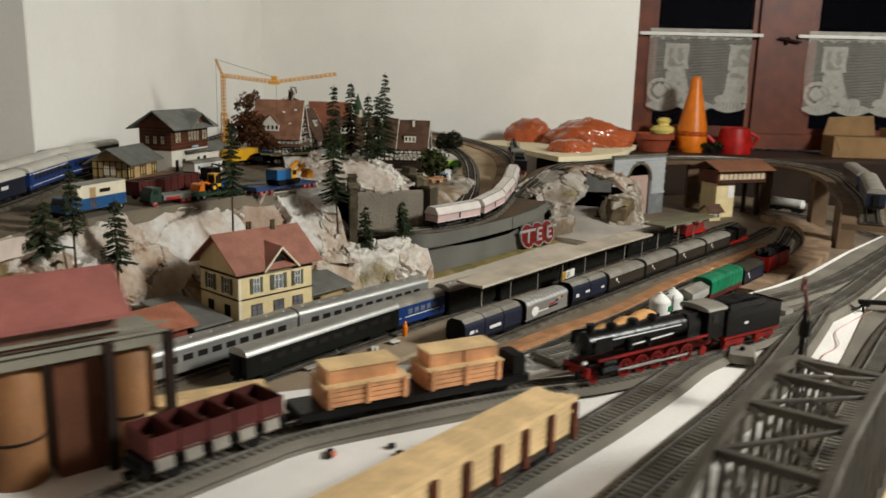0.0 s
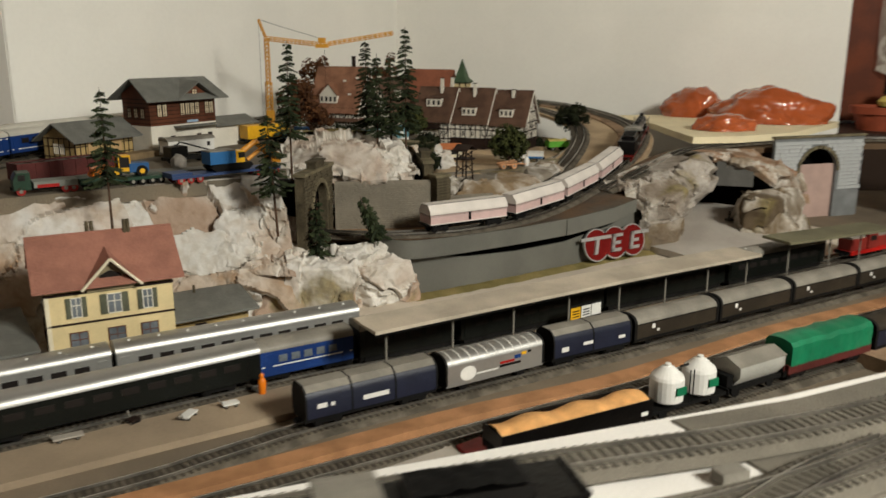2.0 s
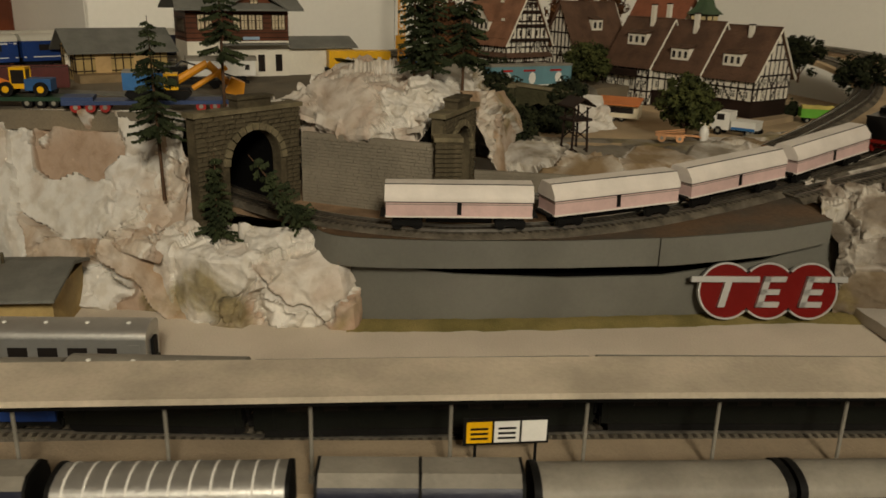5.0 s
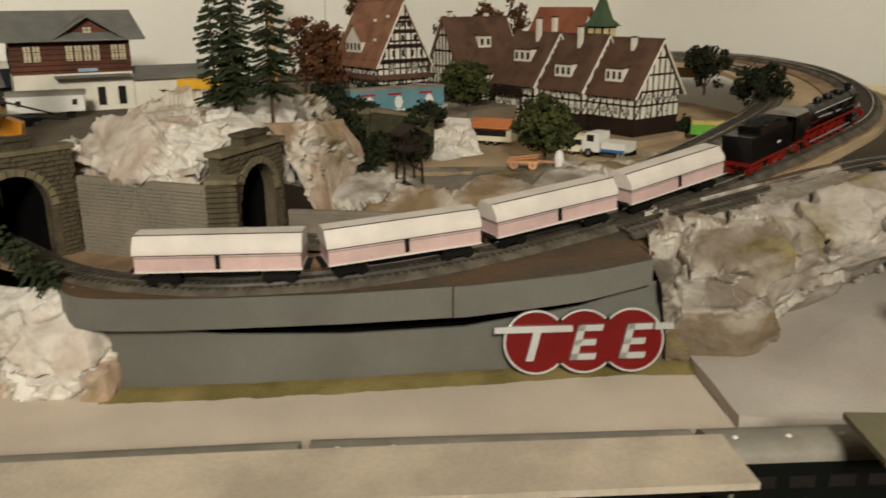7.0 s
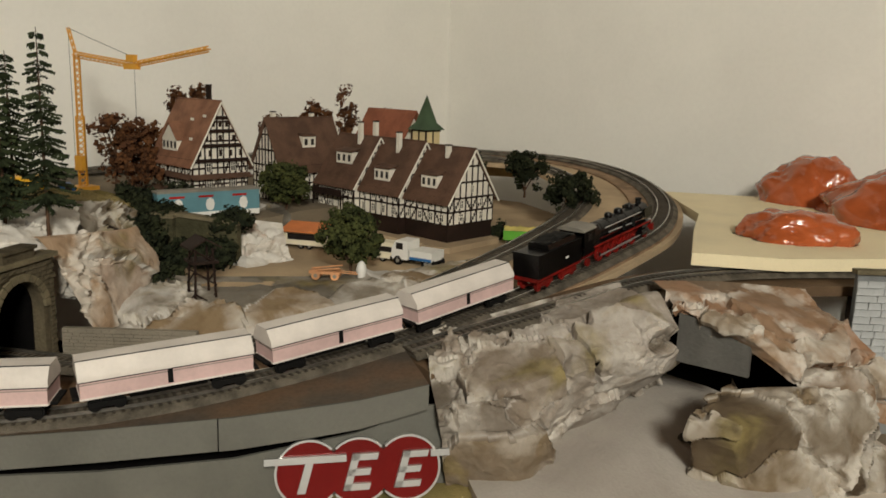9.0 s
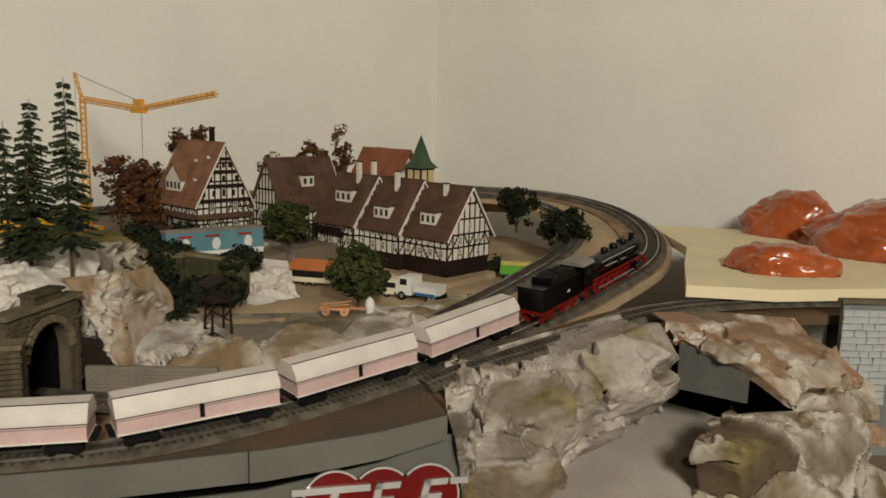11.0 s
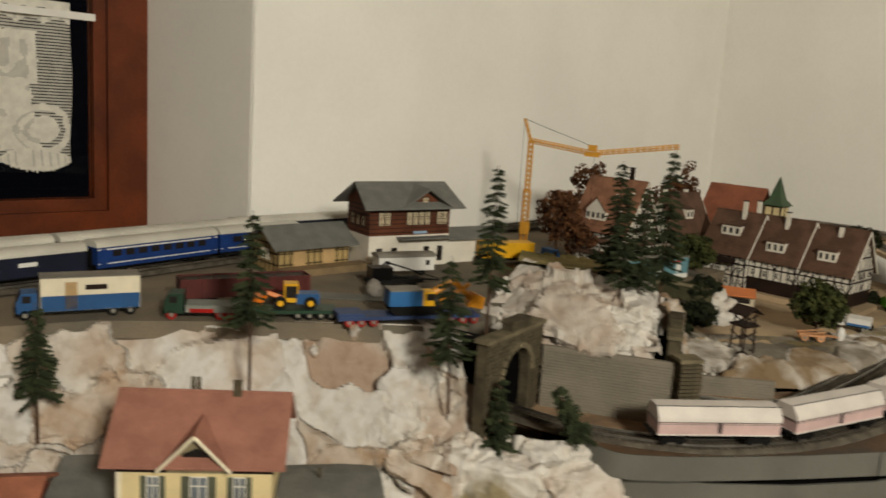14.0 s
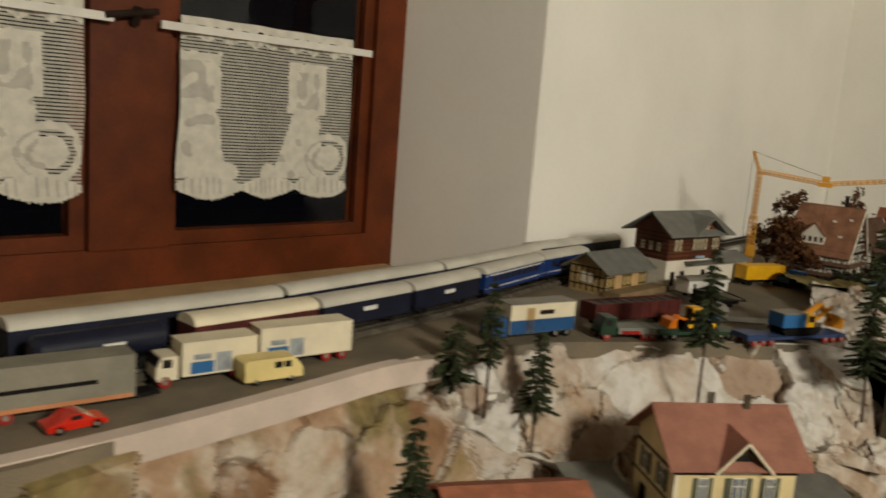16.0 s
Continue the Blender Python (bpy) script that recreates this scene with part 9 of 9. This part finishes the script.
part("round_mark", R(((-0.055, -0.0120, 0.019), (-0.055, -0.0126, 0.019), 0.008), ((0.0, -0.0120, 0.019), (0.0, -0.0126, 0.019), 0.008), ((0.06, -0.0120, 0.019), (0.06, -0.0126, 0.019), 0.008)), WHITE, dw)
wheels(dw, (-0.06, 0.06), 0.011, 0.0045)

# ---- tower crane ----
tc = thing("tower_crane", pose(-1.654, 1.296, G1, 0, 0, 44), "yellow model tower crane with a bent jib", "crane")


def lattice(p, q, w, n, r=0.0007):
    bm = bmesh.new()
    p, q = Vector(p), Vector(q)
    d = (q - p).normalized()
    a = d.orthogonal().normalized() * w
    b = d.cross(a).normalized() * w
    cs = [a + b, a - b, -a - b, -a + b]
    for c in cs:
        rod(bm, p + c, q + c, r, r, 5)
    for k in range(n):
        for i in range(4):
            rod(bm, p + (q - p) * (k / n) + cs[i], p + (q - p) * ((k + 1) / n) + cs[(i + 1) % 4], r * 0.8, r * 0.8, 4)
    return bm


CY = mat("crane_yellow", rgb((226, 164, 60)), 0.5, var=0.08)
part("base", B((-0.016, 0.016, -0.016, 0.016, 0, 0.006)), CY, tc)
part("lower_mast", lattice((0, 0, 0.006), (0, 0, 0.110), 0.0052, 12, 0.0010), CY, tc)
part("upper_mast", lattice((0, 0, 0.105), (0, 0, 0.200), 0.0036, 11, 0.0009), CY, tc)
part("cabin", B((-0.004, 0.012, -0.010, -0.003, 0.030, 0.052)), CY, tc)
part("jib", lattice((-0.004, 0, 0.200), (0.122, 0, 0.187), 0.0030, 14, 0.0008), CY, tc)
part("jib_tip", lattice((0.122, 0, 0.187), (0.272, 0, 0.210), 0.0026, 14, 0.0008), CY, tc)
part("joint", B((0.108, 0.134, -0.004, 0.004, 0.181, 0.189), (0.114, 0.128, -0.004, 0.004, 0.191, 0.201)), CY, tc)
part("top_mast", lattice((-0.002, 0, 0.202), (-0.016, 0, 0.238), 0.0018, 4, 0.0007), CY, tc)
part("hook_cable", R(((0.126, 0, 0.182), (0.126, 0, 0.100), 0.0003), ((-0.016, 0, 0.238), (0.03, 0, 0.224), 0.0004), ((0.03, 0, 0.224), (0.120, 0, 0.199), 0.0004), ((-0.016, 0, 0.238), (-0.016, 0, 0.03), 0.0003)), BLACKM, tc)

# ---- front board details ----
bg_ = thing("truss_bridge", Matrix.Identity(4), "dark grey steel bowstring truss bridge over the front track", "bridge")
DKM = mat("dark_bridge_grey", rgb((82, 76, 67)), 0.55, var=0.2)
YA, YB, ZB, HB = 0.201, 0.618, GF + 0.006, 0.099


def top_z(y):
    f = (y - YA) / (YB - YA)
    return ZB + HB * min(1.0, math.sin(math.pi * min(1, max(0, f))) ** 0.45 * 1.02)


for x in (-0.142, -0.091):
    bm = bmesh.new()
    pts = [(x, YA + (YB - YA) * i / 40, top_z(YA + (YB - YA) * i / 40)) for i in range(41)]
    sweep(bm, np.array(pts), [(-0.0026, -0.0030), (-0.0026, 0.0030), (0.0026, 0.0030), (0.0026, -0.0030)])
    part("arch_chord", bm, DKM, bg_)
    part("lower_chord", B((x - 0.003, x + 0.003, YA, YB, ZB - 0.006, ZB + 0.004)), DKM, bg_)
    for i in range(1, 16):
        y = YA + (YB - YA) * i / 16
        part("hanger", B((x - 0.0013, x + 0.0013, y - 0.0018, y + 0.0018, ZB, top_z(y))), DKM, bg_)
    for i in range(1, 15):
        y0, y1 = YA + (YB - YA) * i / 16, YA + (YB - YA) * (i + 1) / 16
        part("diagonal", R(((x, y0, ZB), (x, y1, top_z(y1)), 0.0009)), DKM, bg_)
for i in range(3, 14, 2):
    y = YA + (YB - YA) * i / 16
    part("cross_beam", B((-0.142, -0.091, y - 0.0024, y + 0.0024, top_z(y) - 0.0022, top_z(y) + 0.0022)), DKM, bg_)
for i in range(3, 13, 2):
    y, y2 = YA + (YB - YA) * i / 16, YA + (YB - YA) * (i + 2) / 16
    part("wind_brace", R(((-0.142, y, top_z(y)), (-0.091, y2, top_z(y2)), 0.0014), ((-0.091, y, top_z(y)), (-0.142, y2, top_z(y2)), 0.0014)), DKM, bg_)
SIGRED = mat("faded_red_arm", rgb((84, 42, 34)), 0.6, var=0.2)
sm = thing("signal_mast", pose(-0.172, 0.664, GF + 0.0035), "black signal mast with a faded red ringed arm", "signal")
part("mast", R(((0, 0, 0), (0, 0, 0.088), 0.0024, 0.0018)), BLACKM, sm)
part("base", B((-0.006, 0.006, -0.006, 0.006, 0, 0.003)), BLACKM, sm)
arm = part("arm", R(((0.001, 0.006, 0.078), (0.003, -0.030, 0.108), 0.0013, 0.0016)), SIGRED, sm, "faded red signal arm")
ring = bmesh.new()
loops = [[ring.verts.new((0.003 + 0.0012 * math.sin(b), -0.034 + (0.005 + 0.0012 * math.cos(b)) * math.cos(a), 0.112 + (0.005 + 0.0012 * math.cos(b)) * math.sin(a))) for b in (math.pi * k / 3 for k in range(6))] for a in (math.pi * k / 8 for k in range(16))]
for a, b in zip(loops, loops[1:] + loops[:1]):
    for k in range(6):
        ring.faces.new((a[k], b[k], b[(k + 1) % 6], a[(k + 1) % 6]))
part("arm_ring", ring, SIGRED, arm)
part("lamp_box", B((-0.004, 0.004, 0.002, 0.009, 0.060, 0.072)), BLACKM, sm)
part("ladder_rail", R(((0.005, 0, 0.002), (0.003, 0, 0.078), 0.0006)), BLACKM, sm)
bx = thing("switch_motor", pose(-0.242, 0.757, GF + 0.0037, 0, 0, 105), "small grey switch motor box beside the track", "switch box")
part("housing", X([(-0.013, 0), (-0.011, 0.0085), (0.011, 0.0085), (0.013, 0)], -0.018, 0.018), GREYROOF, bx)
part("knob", L([(0.0025, 0.0085), (0.002, 0.012)], 10), BLACKM, bx)
bx = thing("switch_motor", pose(-0.250, 0.957, GF + 0.0012, 0, 0, 75), "small grey switch motor box beside the track", "switch box")
part("housing", X([(-0.006, 0), (-0.005, 0.0070), (0.005, 0.0070), (0.006, 0)], -0.009, 0.009), GREYROOF, bx)
bs = thing("track_stop", pose(-0.164, 1.045, GF + 0.0002, 0, 0, 28), "dark metal track stop lying across the white strip", "track stop")
part("beam", B((-0.024, 0.024, -0.0025, 0.0025, 0.010, 0.015)), BLACKM, bs)
for x in (-0.018, 0.016):
    part("buffer", R(((x, 0.002, 0.0125), (x, -0.008, 0.0125), 0.0020), ((x, -0.008, 0.0125), (x, -0.010, 0.0125), 0.0042)), BLACKM, bs)
    part("strut", R(((x, 0.012, 0.001), (x, 0, 0.0115), 0.0014), ((x, 0, 0), (x, 0, 0.0115), 0.0014)), BLACKM, bs)
wire = smooth_line([(-0.168, 0.76, GF + 0.0012), (-0.182, 0.82, GF + 0.0012), (-0.176, 0.87, GF + 0.0020), (-0.188, 0.92, GF + 0.0012), (-0.184, 0.97, GF + 0.0012), (-0.170, 1.035, GF + 0.0040)], 0.006)
solo("thin_wire", R(*[(tuple(p), tuple(q), 0.0004) for p, q in zip(wire, wire[1:])]), mat("pink_wire", rgb((200, 140, 128)), 0.5), "thin pink wire lying on the white foam strip", "wire")
ld = thing("metal_ladder", pose(-0.438, 0.561, GF + 0.001, 0, 0, 52), "silver rack strip lying along the board edge", "rack")
part("side_bar", B((-0.055, 0.075, -0.013, -0.0115, 0, 0.004), (-0.055, 0.075, 0.0115, 0.013, 0, 0.004)), CHROME, ld)
for i in range(17):
    part("rung", B((-0.052 + 0.0076 * i, -0.0502 + 0.0076 * i, -0.0115, 0.0115, 0.0010, 0.0028)), CHROME, ld)
rn = random.Random(8)
for i in range(9):
    x, y = -0.311 + rn.uniform(-0.045, 0.02), 0.386 + rn.uniform(-0.06, 0.09)
    mm = (BLACKM, BLACKM, mat("pink_crumb", rgb((206, 110, 84)), 0.7), BLACKM)[i % 4]
    bm = bmesh.new()
    bmesh.ops.create_icosphere(bm, subdivisions=1, radius=0.0035)
    for v in bm.verts:
        v.co *= 1 + 0.4 * noise.noise(v.co * 300 + Vector((i, 0, 0)))
        v.co.z = max(v.co.z * 0.7, -0.002)
    solo("loose_crumb", bm, mm, "small loose crumb of scenery on the white board", "crumb", "loose crumbs", m=pose(x - 0.06, y, GF + 0.002))
ww_ = thing("loose_wire", Matrix.Identity(4), "thin red wire lying on the white board", "wire")
bm = bmesh.new()
wp = smooth_line([(-0.144, 1.128, GF + 0.001), (-0.149, 1.012, GF + 0.001), (-0.136, 0.916, GF + 0.001), (-0.148, 0.816, GF + 0.001), (-0.141, 0.716, GF + 0.001)], 0.01)
for p, q in zip(wp, wp[1:]):
    rod(bm, p, q, 0.0008, 0.0008, 5)
part("strand", bm, RED, ww_)
slab("board_trim", [(-0.051, 0.016), (-0.021, 0.016), (-0.006, 1.616), (-0.031, 1.616)], GF + 0.0002, GF + 0.0035, WOODB, "plywood strip on the front board", "board")

# coaling tower at the near corner
ctw = thing("silo_house", pose(-0.538, 0.248, GF, 0, 0, 76), "model silo house with tan tanks and a red roof", "silo house")
TANK = mat("tan_tank", rgb((138, 96, 60)), 0.6, var=0.15, scale=20)
for x in (-0.036, 0.036):
    tk_ = part("tank", L([(0.019, 0.0), (0.019, 0.074), (0.015, 0.080)], 22, (x, 0.0, 0)), TANK, ctw)
    part("hoop", L([(0.0195, 0.030), (0.0195, 0.032)], 22, (x, 0, 0)), TIMBER, tk_)
part("dark_tank", B((-0.014, 0.016, -0.016, 0.016, 0, 0.078)), mat("dark_brown_tank", rgb((96, 58, 38)), 0.6, var=0.2), ctw)
for x in (-0.058, 0.018, 0.058):
    part("post", B((x - 0.003, x + 0.003, -0.026, -0.020, 0, 0.090)), TIMBER, ctw)
part("deck", B((-0.066, 0.058, -0.024, 0.030, 0.082, 0.088)), GREYBOX, ctw)
part("deck_rail", B((-0.066, 0.058, -0.0245, -0.0235, 0.096, 0.098), (-0.066, 0.058, -0.0245, -0.0235, 0.090, 0.092)), GREYBOX, ctw)
part("upper_house", B((-0.058, 0.026, -0.020, 0.024, 0.092, 0.108)), mat("dusky_wall", rgb((110, 84, 70)), 0.8, var=0.2), ctw)
part("roof", X([(-0.030, 0.106), (0.002, 0.132), (0.034, 0.106), (0.034, 0.109), (0.002, 0.135), (-0.030, 0.109)], -0.070, 0.032), mat("dull_red_roof", rgb((146, 88, 80)), 0.8, var=0.15), ctw)

# ---- platform clutter ----
fg = thing("toy_figure", pose(-0.761, 0.889, G0 + 0.007), "tiny plain orange figure shape on the platform", "figurine")
part("body", L([(0.0034, 0), (0.0040, 0.006), (0.0044, 0.013), (0.0030, 0.0165), (0.0022, 0.0175), (0.0026, 0.0205), (0.0012, 0.0228)], 10), ORANGE, fg)
for i, (x, y, rz, sx) in enumerate(((-0.750, 0.850, 85, 0.008), (-0.749, 0.807, 130, 0.010), (-0.768, 0.760, 20, 0.005), (-0.766, 0.701, 85, 0.013))):
    t = thing("luggage_cart", pose(x, y, G0 + 0.007, 0, 0, rz), "small pale luggage cart on the platform", "cart", "luggage carts")
    part("bed", B((-sx, sx, -0.005, 0.005, 0.003, 0.0045)), (WHITE, WHITE, TIMBER, PALEGREY)[i], t)
    part("handle", R(((-sx, 0, 0.0045), (-sx - 0.004, 0, 0.010), 0.0007)), GREYROOF, t)
    wheels(t, (-sx * 0.6, sx * 0.6), 0.0048, 0.0018)
solo("red_ramp", X([(0, 0), (0.026, 0), (0.026, 0.006), (0, 0.004)], -0.011, 0.011, "y"), RED, "red and white loading ramp by the siding", "ramp", m=pose(-0.546, 0.990, G0 + 0.0005, 0, 0, 85))
solo("grey_ramp", X([(0, 0), (0.11, 0), (0.11, 0.004), (0, 0.001)], -0.014, 0.014, "y"), PALEGREY, "pale grey loading ramp by the siding", "ramp", m=pose(-0.556, 0.876, G0 + 0.0005, 0, 0, 85))

# ---- signal box and the far end ----
sb = thing("signal_box", pose(-0.775, 2.365, G0, 0, 0, 58) @ Matrix.Scale(1.14, 4), "cream signal box with a wide brown roof", "signal box")
part("base", B((0.0, 0.058, 0.0, 0.06, 0, 0.088)), WALLYEL, sb)
part("base_panel", B((0.036, 0.056, -0.001, 0.0, 0.050, 0.082)), WHITE, sb)
part("bridge_room", B((-0.006, 0.150, -0.008, 0.068, 0.088, 0.122)), CHALET, sb)
for i in range(10):
    x = 0.0 + 0.0148 * i
    part("window", B((x, x + 0.0115, -0.0090, -0.0082, 0.098, 0.116)), WINDOWP, sb)
part("railing", R(((-0.006, -0.014, 0.096), (0.150, -0.014, 0.096), 0.0008), ((-0.006, -0.014, 0.090), (0.150, -0.014, 0.090), 0.0012)), TIMBER, sb)
part("leg", B((0.138, 0.146, 0.0, 0.008, 0, 0.088), (0.138, 0.146, 0.052, 0.060, 0, 0.088)), TIMBER, sb)
part("roof", X([(-0.026, 0.121), (0.030, 0.142), (0.086, 0.121), (0.086, 0.124), (0.030, 0.145), (-0.026, 0.124)], -0.020, 0.164), mat("brown_flat_roof", rgb((124, 82, 58)), 0.8, var=0.15), sb)
hut = thing("line_hut", pose(-0.765, 2.290, G0, 0, 0, 58), "small hut with a brown roof beside the signal box", "hut")
part("wall", body_mesh(0.040, 0.036, 0.030, 0.042), WALLYEL, hut)
for bm in gable_roof(0.040, 0.036, 0.030, 0.044, 0.007):
    part("roof", bm, ROOFBROWN, hut)
pane(hut, 0.008, 0.018, 0.010, 0.022)
pane(hut, 0.024, 0.034, 0.010, 0.022)
for x, y in ((-0.90, 2.52), (-0.70, 2.58), (-0.51, 2.43), (-0.39, 2.14)):
    solo("ring_support", B((-0.02, 0.02, -0.02, 0.02, 0, 1.030 - G0)), WOODB, "plywood support post under the upper ring", "support", "ring supports", m=pose(x, y, G0, 0, 0, 30))
ring_end = 0.002 * len(smooth_line(BR, 0.002))
for s_ in (ring_end - 0.19, ring_end - 0.45):
    m, _ = on_line(BR, s=s_)
    coach("dark_coach", m, 0.24, NAVY, GREYROOF, "dark coach on the ring track before the window", "ring coaches", nwin=8, eave=0.036, top=0.046)


# ---- clay lumps on the foam board ----
def lump(m, sx, sy, sz, seed, label):
    bm = bmesh.new()
    bmesh.ops.create_icosphere(bm, subdivisions=5, radius=1)
    off = Vector((seed * 3.3, seed, 0))
    for v in bm.verts:
        n = v.co.copy()
        k = 1 + 0.22 * noise.noise(n * 1.5 + off) + 0.12 * noise.noise(n * 3.4 + off) + 0.05 * noise.noise(n * 8 + off)
        v.co = Vector((n.x * sx * k, n.y * sy * k, max(0, n.z * k) * sz))
    return solo("clay_lump", bm, TERRACOTTA, label, "clay lump", "clay lumps", m=m, smooth=True)


lump(pose(-1.455, 2.440, 1.066, 0, 0, 40), 0.080, 0.062, 0.074, 1, "glossy orange-brown clay lump on the foam board")
lump(pose(-1.248, 2.462, 1.066, 0, 0, 30), 0.145, 0.098, 0.084, 2, "large glossy orange-brown clay lump on the foam board")
lump(pose(-1.168, 2.185, 1.066, 0, 0, 60), 0.068, 0.050, 0.036, 3, "low glossy orange-brown clay lump on the foam board")

# ---- things on the north sill ----
SZ = SILL + 0.002
solo("window_board", roombox((NW[0] + 0.001, NW[1] - 0.001, -DEEP + 0.021, 0.014, SILL - 0.03, SILL + 0.002)), mat("dark_brown_sill", rgb((52, 32, 21)), 0.55, scale=14, fine=160, var=0.2), "dark brown wooden window sill", "sill", kind="structure")


def sill(u, v, z=SZ):
    p = room(u, v, z)
    return pose(p.x, p.y, p.z, 0, 0, PHI)


gm = thing("orange_cone", sill(1.598, -0.15) @ Matrix.Diagonal((0.9, 0.9, 0.97, 1)), "bright orange cone-shaped garden ornament on the sill", "ornament")
part("body", L([(0.052, 0.0), (0.062, 0.02), (0.060, 0.06), (0.056, 0.075), (0.060, 0.08), (0.055, 0.11), (0.042, 0.17), (0.026, 0.235), (0.024, 0.262), (0.018, 0.282), (0.008, 0.288)], 28), ORANGE, gm, smooth=True)
part("band", L([(0.0595, 0.062), (0.0605, 0.064), (0.0598, 0.074), (0.0578, 0.076)], 28), mat("dark_orange_band", rgb((190, 84, 24)), 0.4), gm)
fp = thing("flower_pot", sill(1.455, -0.13), "wide terracotta flower pot with a glass behind it", "flower pot")
part("pot", L([(0.052, 0.0), (0.066, 0.045), (0.075, 0.046), (0.077, 0.066), (0.068, 0.066), (0.060, 0.05)], 24), mat("terracotta_pot", rgb((150, 72, 46)), 0.7, var=0.12), fp)
part("soil", L([(0.01, 0.052), (0.064, 0.054), (0.064, 0.056), (0.01, 0.058)], 20), BLACKM, fp)
yd = thing("yellow_ornament", sill(1.50, -0.20) @ Matrix.Diagonal((1, 1, 0.84, 1)), "pale yellow bird-shaped ornament behind the flower pot", "ornament")
part("body", L([(0.020, 0.06), (0.045, 0.075), (0.050, 0.090), (0.040, 0.105), (0.022, 0.110), (0.020, 0.118), (0.026, 0.130), (0.020, 0.142), (0.008, 0.146)], 18), mat("pale_yellow_ceramic", rgb((226, 206, 116)), 0.4, var=0.08), yd, smooth=True)
part("stem", R(((0, 0, 0), (0, 0, 0.065), 0.008)), TIMBER, yd)
gp = thing("sill_plant", sill(1.668, -0.10), "low dark green potted plant on the sill", "plant")
part("pot", L([(0.016, 0.0), (0.022, 0.022), (0.020, 0.022), (0.017, 0.018)], 16), BLACKM, gp)
me = clumps((0.040, 0.022, 0.012), 16, 0.0055, 77, 30)
me.materials.append(LEAFDARK)
ob = new("foliage", me)
ob.parent = gp
ob.location = (0, 0, 0.028)
wc = thing("watering_can", sill(1.755, -0.15), "small red watering can on the sill", "watering can")
part("body", L([(0.060, 0.0), (0.062, 0.05), (0.052, 0.092), (0.040, 0.096), (0.036, 0.090)], 24), RED, wc)
part("spout", R(((-0.055, 0, 0.02), (-0.10, 0, 0.062), 0.012, 0.008)), RED, wc)
part("handle", R(((0.05, 0, 0.08), (0.085, 0, 0.06), 0.006), ((0.085, 0, 0.06), (0.062, 0, 0.02), 0.006)), RED, wc)
bx = thing("cardboard_box", sill(2.20, -0.17), "open cardboard box with its flaps up", "box", "cardboard boxes")
part("box", B((-0.10, 0.10, -0.06, 0.06, 0, 0.075)), CARD, bx)
part("flap", X([(-0.10, 0.0755), (0.09, 0.0755), (0.075, 0.150), (-0.085, 0.140)], 0.056, 0.059, "y"), CARD, bx)
part("flap", X([(-0.065, 0.0755), (-0.125, 0.030), (-0.127, 0.032), (-0.067, 0.0775)], -0.105, -0.103, "x"), CARD, bx)
bx = thing("cardboard_box", sill(2.42, -0.16), "closed cardboard box on the sill", "box", "cardboard boxes")
part("box", B((-0.11, 0.11, -0.07, 0.07, 0, 0.095)), CARD, bx)
part("lid", B((-0.115, 0.112, -0.072, 0.072, 0.095, 0.105)), CARD, bx)

# night lamp far outside the north window
sl_ = room(1.95, -9.0, 2.9)
stl = thing("street_lamp", Matrix.Translation(sl_), "lit street lamp far outside in the dark", "street lamp")
part("globe", L([(0.02, -0.06), (0.075, -0.03), (0.08, 0.02), (0.03, 0.06)], 14), glow("lamp_glow", (1, 0.98, 0.92, 1), 12), stl)
part("mast", R(((0, 0, -3.4), (0, 0, -0.06), 0.03)), BLACKM, stl)
